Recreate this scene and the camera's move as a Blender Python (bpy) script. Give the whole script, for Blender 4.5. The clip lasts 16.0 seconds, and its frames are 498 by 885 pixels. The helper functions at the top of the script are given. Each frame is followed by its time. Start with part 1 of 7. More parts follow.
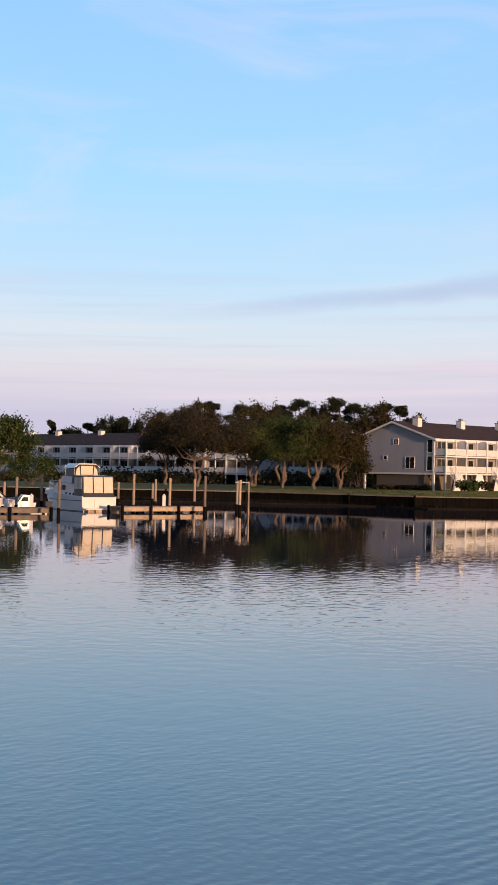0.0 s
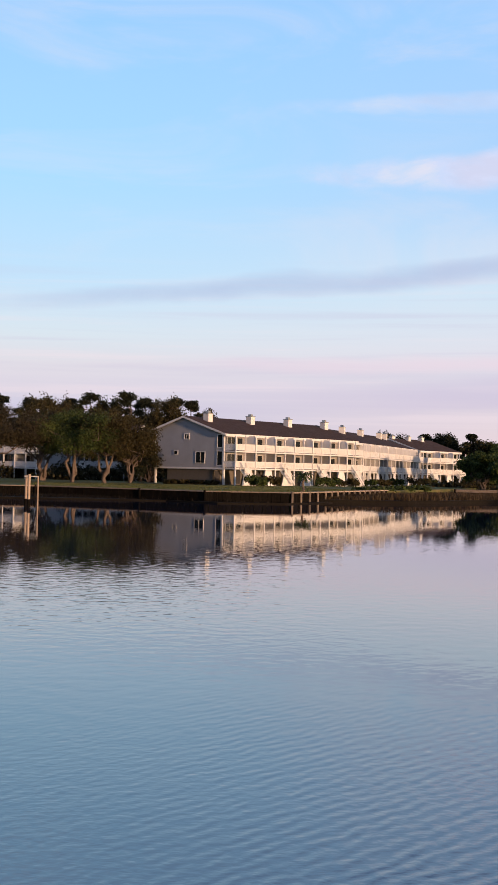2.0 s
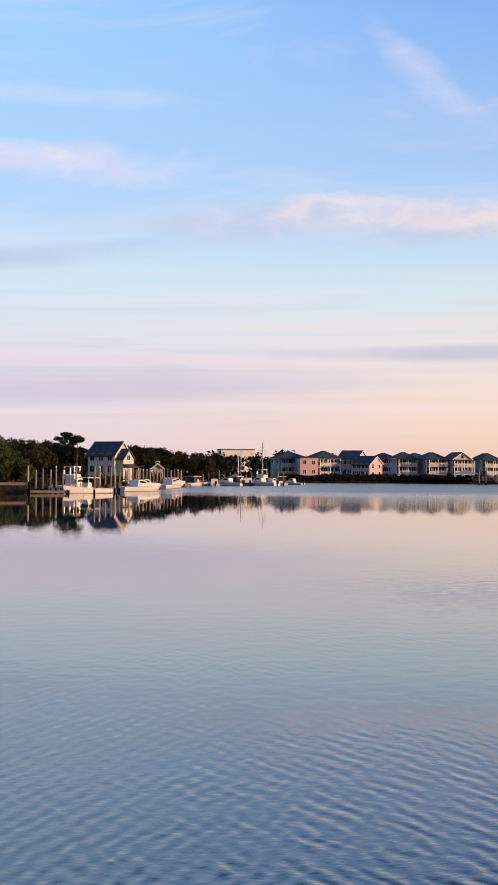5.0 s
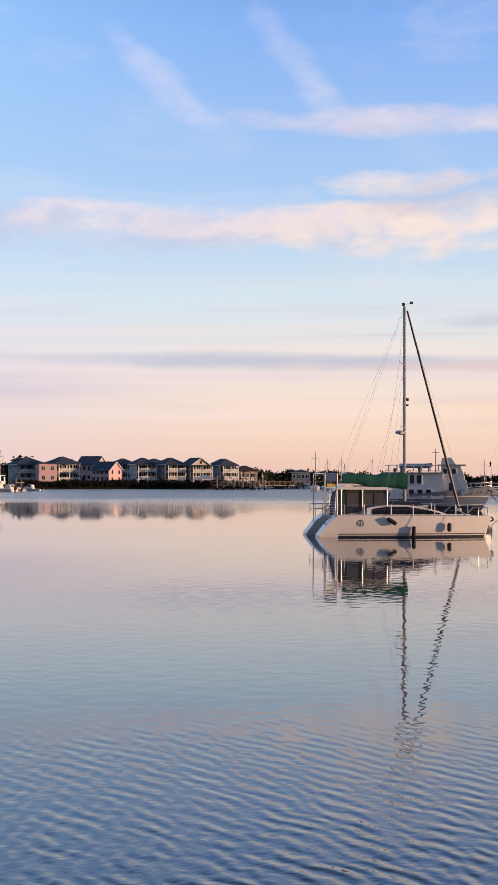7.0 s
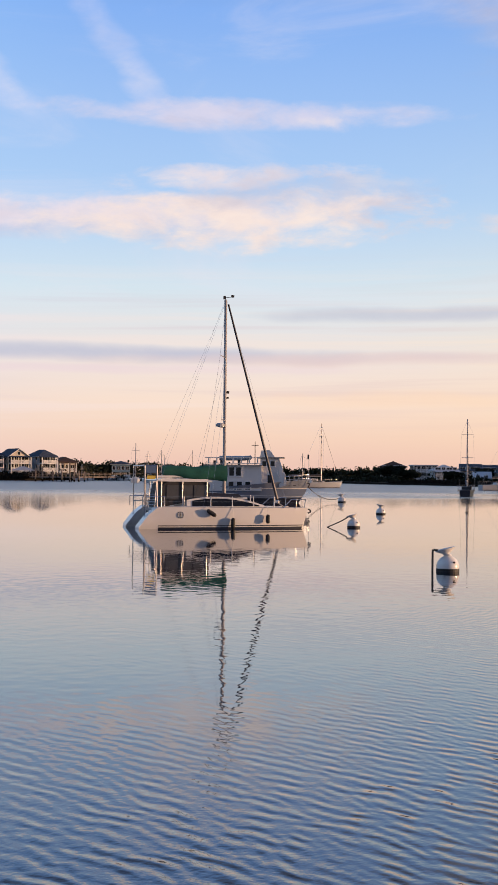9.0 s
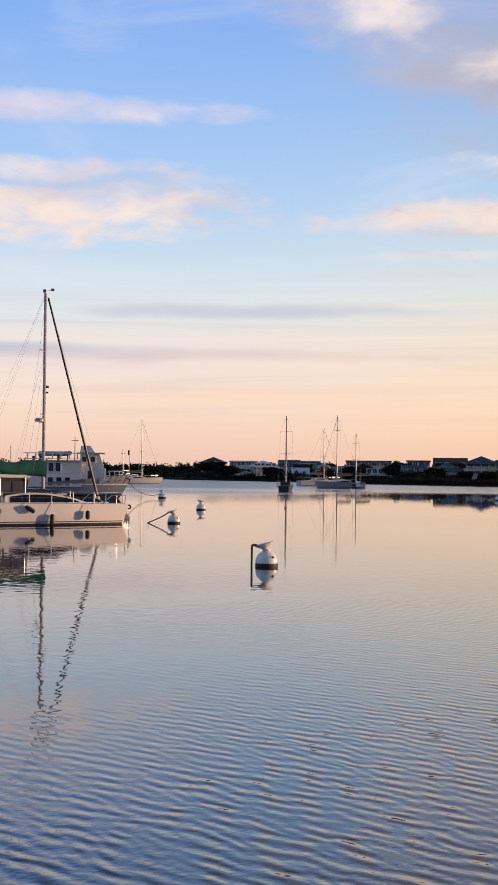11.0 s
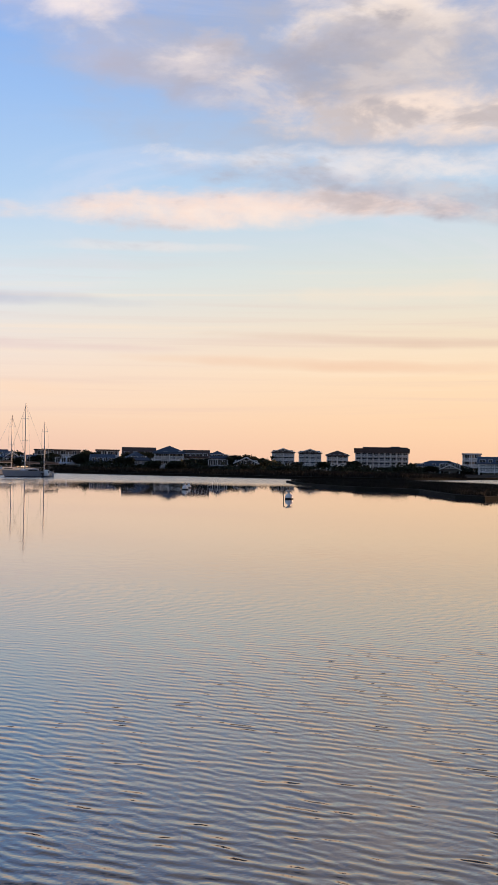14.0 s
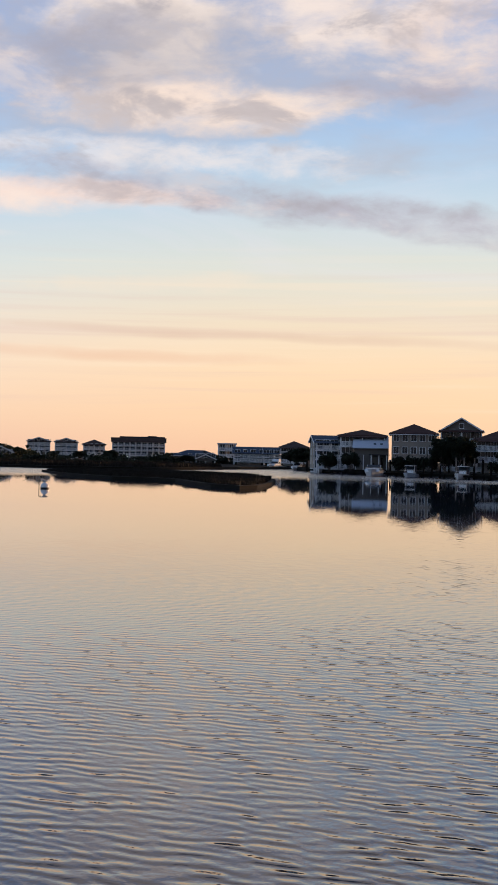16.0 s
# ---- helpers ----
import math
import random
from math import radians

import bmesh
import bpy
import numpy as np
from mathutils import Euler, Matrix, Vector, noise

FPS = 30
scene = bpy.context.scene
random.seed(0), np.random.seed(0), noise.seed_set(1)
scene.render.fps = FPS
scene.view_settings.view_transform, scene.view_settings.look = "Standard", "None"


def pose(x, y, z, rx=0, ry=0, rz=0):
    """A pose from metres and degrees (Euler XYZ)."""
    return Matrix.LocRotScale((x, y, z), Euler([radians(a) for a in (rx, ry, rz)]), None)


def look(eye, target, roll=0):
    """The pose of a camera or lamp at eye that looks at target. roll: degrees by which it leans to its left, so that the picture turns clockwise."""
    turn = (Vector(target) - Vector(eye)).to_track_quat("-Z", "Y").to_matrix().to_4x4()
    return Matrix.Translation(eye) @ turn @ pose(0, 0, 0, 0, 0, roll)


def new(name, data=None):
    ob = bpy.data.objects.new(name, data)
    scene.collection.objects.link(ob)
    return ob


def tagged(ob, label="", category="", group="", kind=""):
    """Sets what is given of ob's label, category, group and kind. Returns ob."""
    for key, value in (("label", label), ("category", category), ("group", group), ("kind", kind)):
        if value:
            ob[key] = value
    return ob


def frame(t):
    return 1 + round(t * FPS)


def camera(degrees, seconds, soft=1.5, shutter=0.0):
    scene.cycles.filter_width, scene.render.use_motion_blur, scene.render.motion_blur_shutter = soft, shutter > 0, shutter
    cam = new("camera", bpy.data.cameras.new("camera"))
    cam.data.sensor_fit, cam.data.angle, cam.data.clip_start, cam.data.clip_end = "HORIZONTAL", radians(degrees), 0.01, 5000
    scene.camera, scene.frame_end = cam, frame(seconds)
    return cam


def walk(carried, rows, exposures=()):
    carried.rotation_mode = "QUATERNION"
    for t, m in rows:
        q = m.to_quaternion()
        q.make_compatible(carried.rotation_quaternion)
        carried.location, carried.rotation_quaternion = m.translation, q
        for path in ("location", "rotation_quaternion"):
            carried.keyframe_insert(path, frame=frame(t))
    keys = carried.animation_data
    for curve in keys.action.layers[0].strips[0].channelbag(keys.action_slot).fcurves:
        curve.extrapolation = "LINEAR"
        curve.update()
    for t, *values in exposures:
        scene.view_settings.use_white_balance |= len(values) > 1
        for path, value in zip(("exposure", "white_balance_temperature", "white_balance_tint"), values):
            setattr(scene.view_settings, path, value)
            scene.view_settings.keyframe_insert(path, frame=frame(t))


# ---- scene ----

# ---------------------------------------------------------------- camera
EYE = (0.0, 0.0, 3.2)
cam = camera(22.04, 16.0)


def spot(az, dist, z=0.0):
    """A place by compass turn (degrees clockwise from +y), distance and height."""
    return Vector((dist * math.sin(radians(az)), dist * math.cos(radians(az)), z))


def facing(az, pitch, roll):
    target = Vector(EYE) + Vector((math.sin(radians(az)) * math.cos(radians(pitch)), math.cos(radians(az)) * math.cos(radians(pitch)), math.sin(radians(pitch)))) * 100
    return look(EYE, target, roll)


# seconds, turn, pitch, roll
PAN = (
    (0, 0, 1.36, 1.04),
    (0.5, 2.56, 1.38, 1.2),
    (1, 4.52, 1.41, 1.37),
    (1.5, 6.68, 1.39, 1.4),
    (2, 9.35, 1.3, 1.29),
    (2.5, 12.67, 1.18, 1.14),
    (3, 16.48, 1.1, 1.02),
    (3.5, 20.48, 1.09, 0.96),
    (4, 24.79, 1.14, 0.9),
    (4.5, 28.64, 1.24, 0.82),
    (4.7, 30.11, 1.26, 0.65),
    (6.8, 42.93, 1.59, 0.38),
    (7, 43.88, 1.61, 0.22),
    (7.5, 46.07, 1.57, 0.24),
    (8, 48.09, 1.48, 0.32),
    (8.5, 50, 1.36, 0.37),
    (8.7, 50.76, 1.33, 0.44),
    (10.8, 59.12, 1.18, 0.52),
    (11, 59.94, 1.18, 0.58),
    (11.5, 62.02, 1.2, 0.66),
    (12, 64.15, 1.2, 0.75),
    (12.5, 66.37, 1.13, 0.85),
    (13, 68.74, 1.03, 0.94),
    (13.5, 71.26, 0.95, 0.98),
    (14, 73.81, 0.87, 0.95),
    (14.5, 76.37, 0.81, 0.92),
    (15, 79, 0.74, 0.96),
    (15.5, 81.75, 0.67, 1.04),
    (16, 84.68, 0.59, 1.17),
)
walk(cam, [(t, facing(a, p, r)) for t, a, p, r in PAN])

# ---------------------------------------------------------------- nodes
def srgb(r, g, b):
    def lin(c):
        c /= 255.0
        return c / 12.92 if c <= 0.04045 else ((c + 0.055) / 1.055) ** 2.4
    return (lin(r), lin(g), lin(b), 1.0)


class Graph:
    """A short way of writing node trees."""

    def __init__(self, tree):
        self.t = tree
        tree.nodes.clear()

    def node(self, kind, ins=None, **props):
        n = self.t.nodes.new(kind)
        for k, v in props.items():
            setattr(n, k, v)
        for k, v in (ins or {}).items():
            self.put(n.inputs[k], v)
        return n

    def put(self, socket, v):
        if isinstance(v, bpy.types.NodeSocket):
            self.t.links.new(v, socket)
        elif isinstance(v, bpy.types.Node):
            self.t.links.new(v.outputs[0], socket)
        else:
            socket.default_value = v

    def math(self, op, a, b=0.0, c=None, clamp=False):
        n = self.node("ShaderNodeMath", operation=op, use_clamp=clamp)
        self.put(n.inputs[0], a)
        self.put(n.inputs[1], b)
        if c is not None:
            self.put(n.inputs[2], c)
        return n.outputs[0]

    def step(self, v, lo, hi, a=0.0, b=1.0):
        n = self.node("ShaderNodeMapRange", interpolation_type="SMOOTHSTEP")
        for k, x in zip(range(5), (v, lo, hi, a, b)):
            self.put(n.inputs[k], x)
        return n.outputs[0]

    def mix(self, f, a, b, blend="MIX"):
        n = self.node("ShaderNodeMix", data_type="RGBA", blend_type=blend)
        self.put(n.inputs[0], f)
        self.put(n.inputs[6], a)
        self.put(n.inputs[7], b)
        return n.outputs[2]

    def ramp(self, f, stops):
        n = self.node("ShaderNodeValToRGB")
        e = n.color_ramp.elements
        while len(e) < len(stops):
            e.new(0.5)
        for el, (p, c) in zip(e, stops):
            el.position, el.color = p, c
        self.put(n.inputs[0], f)
        return n.outputs[0]

    def noise(self, vec, scale, detail=4.0, rough=0.55, dist=0.0):
        n = self.node("ShaderNodeTexNoise", {"Scale": scale, "Detail": detail, "Roughness": rough, "Distortion": dist})
        self.put(n.inputs["Vector"], vec)
        return n.outputs[0]

    def xyz(self, x, y, z):
        n = self.node("ShaderNodeCombineXYZ", {0: x, 1: y, 2: z})
        return n.outputs[0]


# ---------------------------------------------------------------- sky and sun
SUN_AZ, SUN_EL = 145.0, 3.0
world = bpy.data.worlds.new("evening_sky")
scene.world = world
world.use_nodes = True
g = Graph(world.node_tree)
coord = g.node("ShaderNodeTexCoord").outputs["Generated"]
sep = g.node("ShaderNodeSeparateXYZ", {0: coord})
az = g.math("MULTIPLY", g.math("ARCTAN2", sep.outputs[0], sep.outputs[1]), 180 / math.pi)
el = g.math("MULTIPLY", g.math("ARCSINE", sep.outputs[2]), 180 / math.pi)
up = g.math("DIVIDE", el, 80.0, clamp=True)


def tone(stops):
    return g.ramp(up, [(e / 80.0, srgb(*c)) for e, c in stops] + [(0.75, srgb(104, 132, 184))])


east = tone([(0, (192, 190, 216)), (2.4, (198, 197, 222)), (3.6, (214, 208, 226)), (4.6, (220, 216, 228)), (6, (212, 225, 238)), (8.5, (190, 222, 249)), (13, (167, 217, 255)), (20, (152, 204, 254)), (27, (160, 208, 255)), (40, (140, 188, 250))])
south_east = tone([(0, (232, 208, 214)), (2.2, (226, 212, 222)), (3.6, (208, 201, 222)), (5.2, (222, 220, 233)), (8, (207, 226, 243)), (12, (176, 211, 249)), (20, (156, 204, 254)), (27, (106, 142, 200)), (40, (52, 76, 122))])
south = tone([(0, (234, 194, 180)), (1.6, (243, 210, 190)), (3.2, (245, 221, 206)), (5, (236, 223, 219)), (8, (211, 226, 236)), (12, (172, 204, 242)), (20, (130, 174, 240)), (27, (90, 110, 146)), (40, (42, 52, 72))])
south_west = tone([(0, (247, 200, 166)), (1.8, (251, 211, 174)), (4, (250, 218, 184)), (6, (240, 221, 196)), (8.5, (220, 222, 214)), (11.5, (194, 213, 228)), (16, (152, 186, 230)), (20, (130, 168, 224)), (27, (88, 104, 132)), (40, (42, 50, 68))])
north = tone([(0, (150, 148, 158)), (6, (138, 142, 158)), (14, (112, 124, 150)), (40, (66, 86, 128))])
sky = g.mix(g.step(az, 0, 24), east, south_east)
sky = g.mix(g.step(az, 20, 48), sky, south)
sky = g.mix(g.step(az, 52, 88), sky, south_west)
away = g.math("ADD", g.math("MULTIPLY", sep.outputs[0], math.sin(radians(237))), g.math("MULTIPLY", sep.outputs[1], math.cos(radians(237))))
sky = g.mix(g.step(away, 0.05, 0.75), sky, north)


veil = g.noise(g.xyz(g.math("MULTIPLY", az, 0.06), g.math("MULTIPLY", el, 0.22), 3.3), 1.0, 6.0, 0.6, 1.2)
bent = g.noise(g.xyz(g.math("MULTIPLY", az, 0.16), g.math("MULTIPLY", el, 0.45), 8.1), 1.0, 3.0, 0.5)
sky = g.mix(g.math("MULTIPLY", g.step(veil, 0.46, 0.74), g.step(el, 3.0, 9.0, 0.0, 0.30)), sky, srgb(230, 224, 236))

# thin level sheets of haze and pink cloud low over the horizon
sheets = g.noise(g.xyz(g.math("MULTIPLY", az, 0.045), g.math("MULTIPLY", g.math("SUBTRACT", el, g.math("MULTIPLY", az, 0.012)), 1.5), 5.7), 1.0, 4.0, 0.55, 0.35)
low = g.math("MULTIPLY", g.step(el, 1.2, 2.6), g.step(el, 6.0, 10.5, 1.0, 0.0))
sky = g.mix(g.math("MULTIPLY", g.math("MULTIPLY", g.step(sheets, 0.50, 0.72), low), 0.32), sky, g.mix(g.step(az, 20, 75), srgb(196, 188, 218), srgb(222, 190, 184)))
sky = g.mix(g.math("MULTIPLY", g.math("MULTIPLY", g.step(sheets, 0.50, 0.30), low), 0.40), sky, g.mix(g.step(az, 20, 75), srgb(238, 222, 232), srgb(252, 228, 202)))

GRAINS = {}
COVER = []


def grain_of(scale, seed):
    """One of a few shared tearing noises."""
    key = (min((0.35, 0.5, 0.7, 0.85), key=lambda v: abs(v - scale)), int(seed) % 2)
    if key not in GRAINS:
        GRAINS[key] = g.noise(g.xyz(g.math("MULTIPLY", az, key[0] * 0.55), g.math("MULTIPLY", el, key[0] * 1.25), 3.0 + 7.7 * key[1]), 1.0, 6.0, 0.6, 0.25)
    return GRAINS[key]


def streak(sky, a0, e0, wa, we, tilt, colour, strength, ragged=0.5, scale=0.5, seed=0.0, lo=0.0, hi=1.0):
    """A cloud streak round (a0, e0): a long soft patch, bent and torn by noise."""
    da, de = g.math("SUBTRACT", az, a0), g.math("SUBTRACT", el, e0)
    de = g.math("SUBTRACT", de, g.math("MULTIPLY", da, tilt))
    de = g.math("ADD", de, g.math("MULTIPLY", g.math("SUBTRACT", bent, 0.5), we * 2.2))
    grain = grain_of(scale, seed)
    r = g.math("ADD", g.math("POWER", g.math("ABSOLUTE", g.math("DIVIDE", da, wa * 1.15)), 2.0), g.math("POWER", g.math("ABSOLUTE", g.math("DIVIDE", de, we * 1.35)), 2.0))
    f = g.math("ADD", g.math("SUBTRACT", 1.0, r), g.math("MULTIPLY", g.math("SUBTRACT", grain, 0.52), ragged * 5.0))
    soft = 0.14 if ragged >= 0.45 else 0.25
    f = g.math("MULTIPLY", g.step(f, lo - soft, hi + 2.0 * soft), strength)
    if e0 > 9.0 and ragged >= 0.3:
        COVER.append(g.math("MAXIMUM", COVER[-1], f) if COVER else f)
    return g.mix(f, sky, srgb(*colour))


sky = streak(sky, 14, 8.6, 15, 0.5, 0.085, (172, 184, 220), 0.75, 0.22, 0.35, 1)
sky = streak(sky, 21, 13.3, 9, 0.85, 0.02, (220, 220, 246), 0.85, 0.45, 0.5, 3)
sky = streak(sky, 20, 16.2, 9, 0.40, 0.01, (205, 218, 248), 0.7, 0.4, 0.5, 4)
sky = streak(sky, 21, 4.9, 17, 0.32, 0.01, (234, 210, 226), 0.6, 0.25, 0.3, 5)
sky = streak(sky, 25, 3.7, 14, 0.62, 0.02, (200, 190, 220), 0.55, 0.2, 0.3, 6)
sky = streak(sky, 30, 7.7, 8, 0.35, 0.03, (226, 226, 240), 0.6, 0.3, 0.4, 7)
sky = streak(sky, 46, 5.25, 14, 0.32, -0.01, (178, 184, 210), 0.85, 0.25, 0.3, 8)
sky = streak(sky, 45, 4.55, 13, 0.20, 0.0, (232, 210, 218), 0.7, 0.3, 0.35, 9)
sky = streak(sky, 40, 11.0, 15, 0.85, 0.02, (200, 196, 220), 0.7, 0.4, 0.4, 10)
sky = streak(sky, 44, 11.5, 12, 0.75, 0.01, (236, 222, 230), 0.85, 0.55, 0.8, 11)
sky = streak(sky, 51, 11.1, 9, 1.0, 0.02, (248, 226, 216), 0.9, 0.65, 0.7, 12)
sky = streak(sky, 51, 13.0, 5, 0.45, 0.05, (244, 226, 224), 0.8, 0.6, 0.7, 13)
sky = streak(sky, 54, 12.2, 7, 0.8, 0.0, (205, 200, 215), 0.5, 0.6, 0.7, 131)
sky = streak(sky, 40, 17.3, 2.6, 0.85, -0.75, (222, 222, 245), 0.5, 0.44, 0.6, 14)
sky = streak(sky, 46, 18.1, 2.0, 0.95, -0.9, (220, 220, 245), 0.5, 0.44, 0.6, 15)
sky = streak(sky, 51, 15.7, 9, 0.55, -0.01, (232, 218, 230), 0.7, 0.55, 0.5, 16)
sky = streak(sky, 60, 7.0, 8, 0.30, 0.0, (184, 186, 206), 0.8, 0.25, 0.35, 18)
sky = streak(sky, 57, 5.0, 12, 0.26, 0.0, (226, 200, 200), 0.7, 0.3, 0.4, 19)
sky = streak(sky, 60, 3.2, 9, 0.35, 0.0, (250, 214, 186), 0.6, 0.3, 0.4, 21)
sky = streak(sky, 71, 11.0, 9, 0.62, 0.02, (250, 222, 208), 0.95, 0.5, 0.6, 22)
sky = streak(sky, 69, 9.5, 5, 0.22, 0.0, (238, 226, 222), 0.6, 0.4, 0.6, 23)
sky = streak(sky, 66.3, 18.8, 7.5, 1.6, -0.35, (190, 190, 214), 0.7, 0.35, 0.5, 240)
sky = streak(sky, 66, 19.9, 2.3, 1.0, -0.05, (247, 232, 232), 0.95, 0.45, 0.8, 24)
sky = streak(sky, 72, 16.8, 7, 1.3, -0.16, (182, 182, 204), 0.85, 0.35, 0.5, 26)
sky = streak(sky, 71.3, 17.6, 2.2, 0.9, 0.1, (240, 226, 228), 0.9, 0.5, 0.8, 25)
sky = streak(sky, 83, 17.8, 18, 4.2, -0.02, (184, 179, 187), 0.95, 0.26, 0.5, 27)
sky = streak(sky, 79.5, 19.2, 4.6, 2.2, -0.1, (250, 231, 217), 0.95, 0.5, 0.5, 28)
sky = streak(sky, 89, 19.4, 6.0, 2.2, 0.0, (247, 229, 219), 0.92, 0.5, 0.5, 281)
sky = streak(sky, 82, 15.5, 9.0, 1.2, -0.06, (251, 227, 211), 0.92, 0.5, 0.5, 29)
sky = streak(sky, 77, 18.0, 3.0, 0.9, 0.2, (176, 174, 192), 0.7, 0.5, 0.8, 293)
sky = streak(sky, 79.0, 17.6, 4.5, 1.4, 0.05, (160, 156, 168), 0.75, 0.4, 0.5, 294)
sky = streak(sky, 92, 16.2, 5.0, 0.7, 0.04, (180, 173, 186), 0.85, 0.45, 0.7, 291)
sky = streak(sky, 80, 13.1, 10, 0.7, -0.03, (236, 227, 226), 0.65, 0.6, 0.8, 292)
sky = streak(sky, 86, 11.1, 14, 0.75, -0.11, (180, 173, 186), 0.92, 0.42, 0.7, 30)
sky = streak(sky, 76, 11.5, 9, 0.5, -0.02, (250, 220, 206), 0.85, 0.5, 0.7, 301)
sky = streak(sky, 94, 18.4, 4.0, 1.7, 0.0, (238, 216, 206), 0.85, 0.5, 0.5, 31)
sky = streak(sky, 86, 20.0, 1.0, 0.16, 0.12, (255, 246, 240), 0.9, 0.3, 0.9, 32)
sky = streak(sky, 80, 7.6, 6, 0.45, 0.05, (240, 224, 206), 0.6, 0.5, 0.7, 33)
sky = streak(sky, 86, 5.3, 13, 0.22, -0.03, (222, 190, 172), 0.7, 0.3, 0.4, 34)
sky = streak(sky, 78, 4.4, 9, 0.26, -0.02, (236, 190, 164), 0.6, 0.3, 0.4, 35)
# unseen cloud above the view, added to brighten the near water's reflection
sky = streak(sky, 88, 28.5, 34, 6.0, 0.0, (214, 198, 190), 0.95, 0.25, 0.35, 36)

# folds of the clouds: grey bellies and pale lit edges
folds = g.noise(g.xyz(g.math("MULTIPLY", az, 0.24), g.math("MULTIPLY", el, 0.50), 1.9), 1.0, 5.0, 0.58, 0.3)
sky = g.mix(g.math("MULTIPLY", g.math("MULTIPLY", g.step(folds, 0.49, 0.64), COVER[-1]), g.step(az, 40, 74, 0.22, 0.78)), sky, g.mix(g.step(az, 58, 78), srgb(186, 182, 204), srgb(170, 164, 172)))
sky = g.mix(g.math("MULTIPLY", g.math("MULTIPLY", g.step(folds, 0.49, 0.34), COVER[-1]), 0.40), sky, srgb(255, 238, 226))

back = g.node("ShaderNodeBackground", {"Color": sky, "Strength": 1.0})
air = g.node("ShaderNodeTexSky", sky_type="NISHITA", sun_disc=False, sun_elevation=radians(SUN_EL), sun_rotation=radians(SUN_AZ))
back2 = g.node("ShaderNodeBackground", {"Color": air, "Strength": 0.02})
both = g.node("ShaderNodeAddShader", {0: back, 1: back2})
g.node("ShaderNodeOutputWorld", {"Surface": both})

sun = new("sun", bpy.data.lights.new("sun", "SUN"))
sun.data.energy, sun.data.angle, sun.data.color = 5.0, radians(2.0), (1.0, 0.60, 0.34)
sun.matrix_world = look(spot(SUN_AZ, 100, 100 * math.tan(radians(SUN_EL))), (0, 0, 0))
scene.view_settings.exposure = 0.0

# ---------------------------------------------------------------- materials
def material(name, col, rough=0.7, metal=0.0, var=0.12, scale=3.0, bump=0.0, fine=30.0, spec=0.4, each=0.0):
    """Painted or natural surface: stains at a large scale, grain at a fine one, and a little relief."""
    m = bpy.data.materials.new(name)
    m.use_nodes = True
    g = Graph(m.node_tree)
    co = g.node("ShaderNodeTexCoord").outputs["Object"]
    a = g.noise(co, scale, 5.0, 0.6)
    b = g.noise(co, fine, 3.0, 0.6)
    v = g.math("ADD", g.math("MULTIPLY", a, 0.65), g.math("MULTIPLY", b, 0.35))
    f = g.step(v, 0.3, 0.7, 1.0 - var, 1.0 + var)
    if each:
        rnd = g.node("ShaderNodeObjectInfo").outputs["Random"]
        isl = g.node("ShaderNodeNewGeometry").outputs["Random Per Island"]
        f = g.math("MULTIPLY", f, g.step(g.math("FRACT", g.math("ADD", rnd, isl)), 0, 1, 1 - each, 1 + each))
    c = col if len(col) == 4 else (*col, 1.0)
    sc = g.node("ShaderNodeVectorMath", {0: c[:3]}, operation="SCALE")
    g.put(sc.inputs["Scale"], f)
    p = g.node("ShaderNodeBsdfPrincipled", {"Base Color": sc.outputs[0], "Roughness": rough, "Metallic": metal, "Specular IOR Level": spec})
    if bump:
        n = g.node("ShaderNodeBump", {"Strength": bump, "Distance": 0.02, "Height": b})
        g.put(p.inputs["Normal"], n.outputs[0])
    g.node("ShaderNodeOutputMaterial", {"Surface": p})
    return m

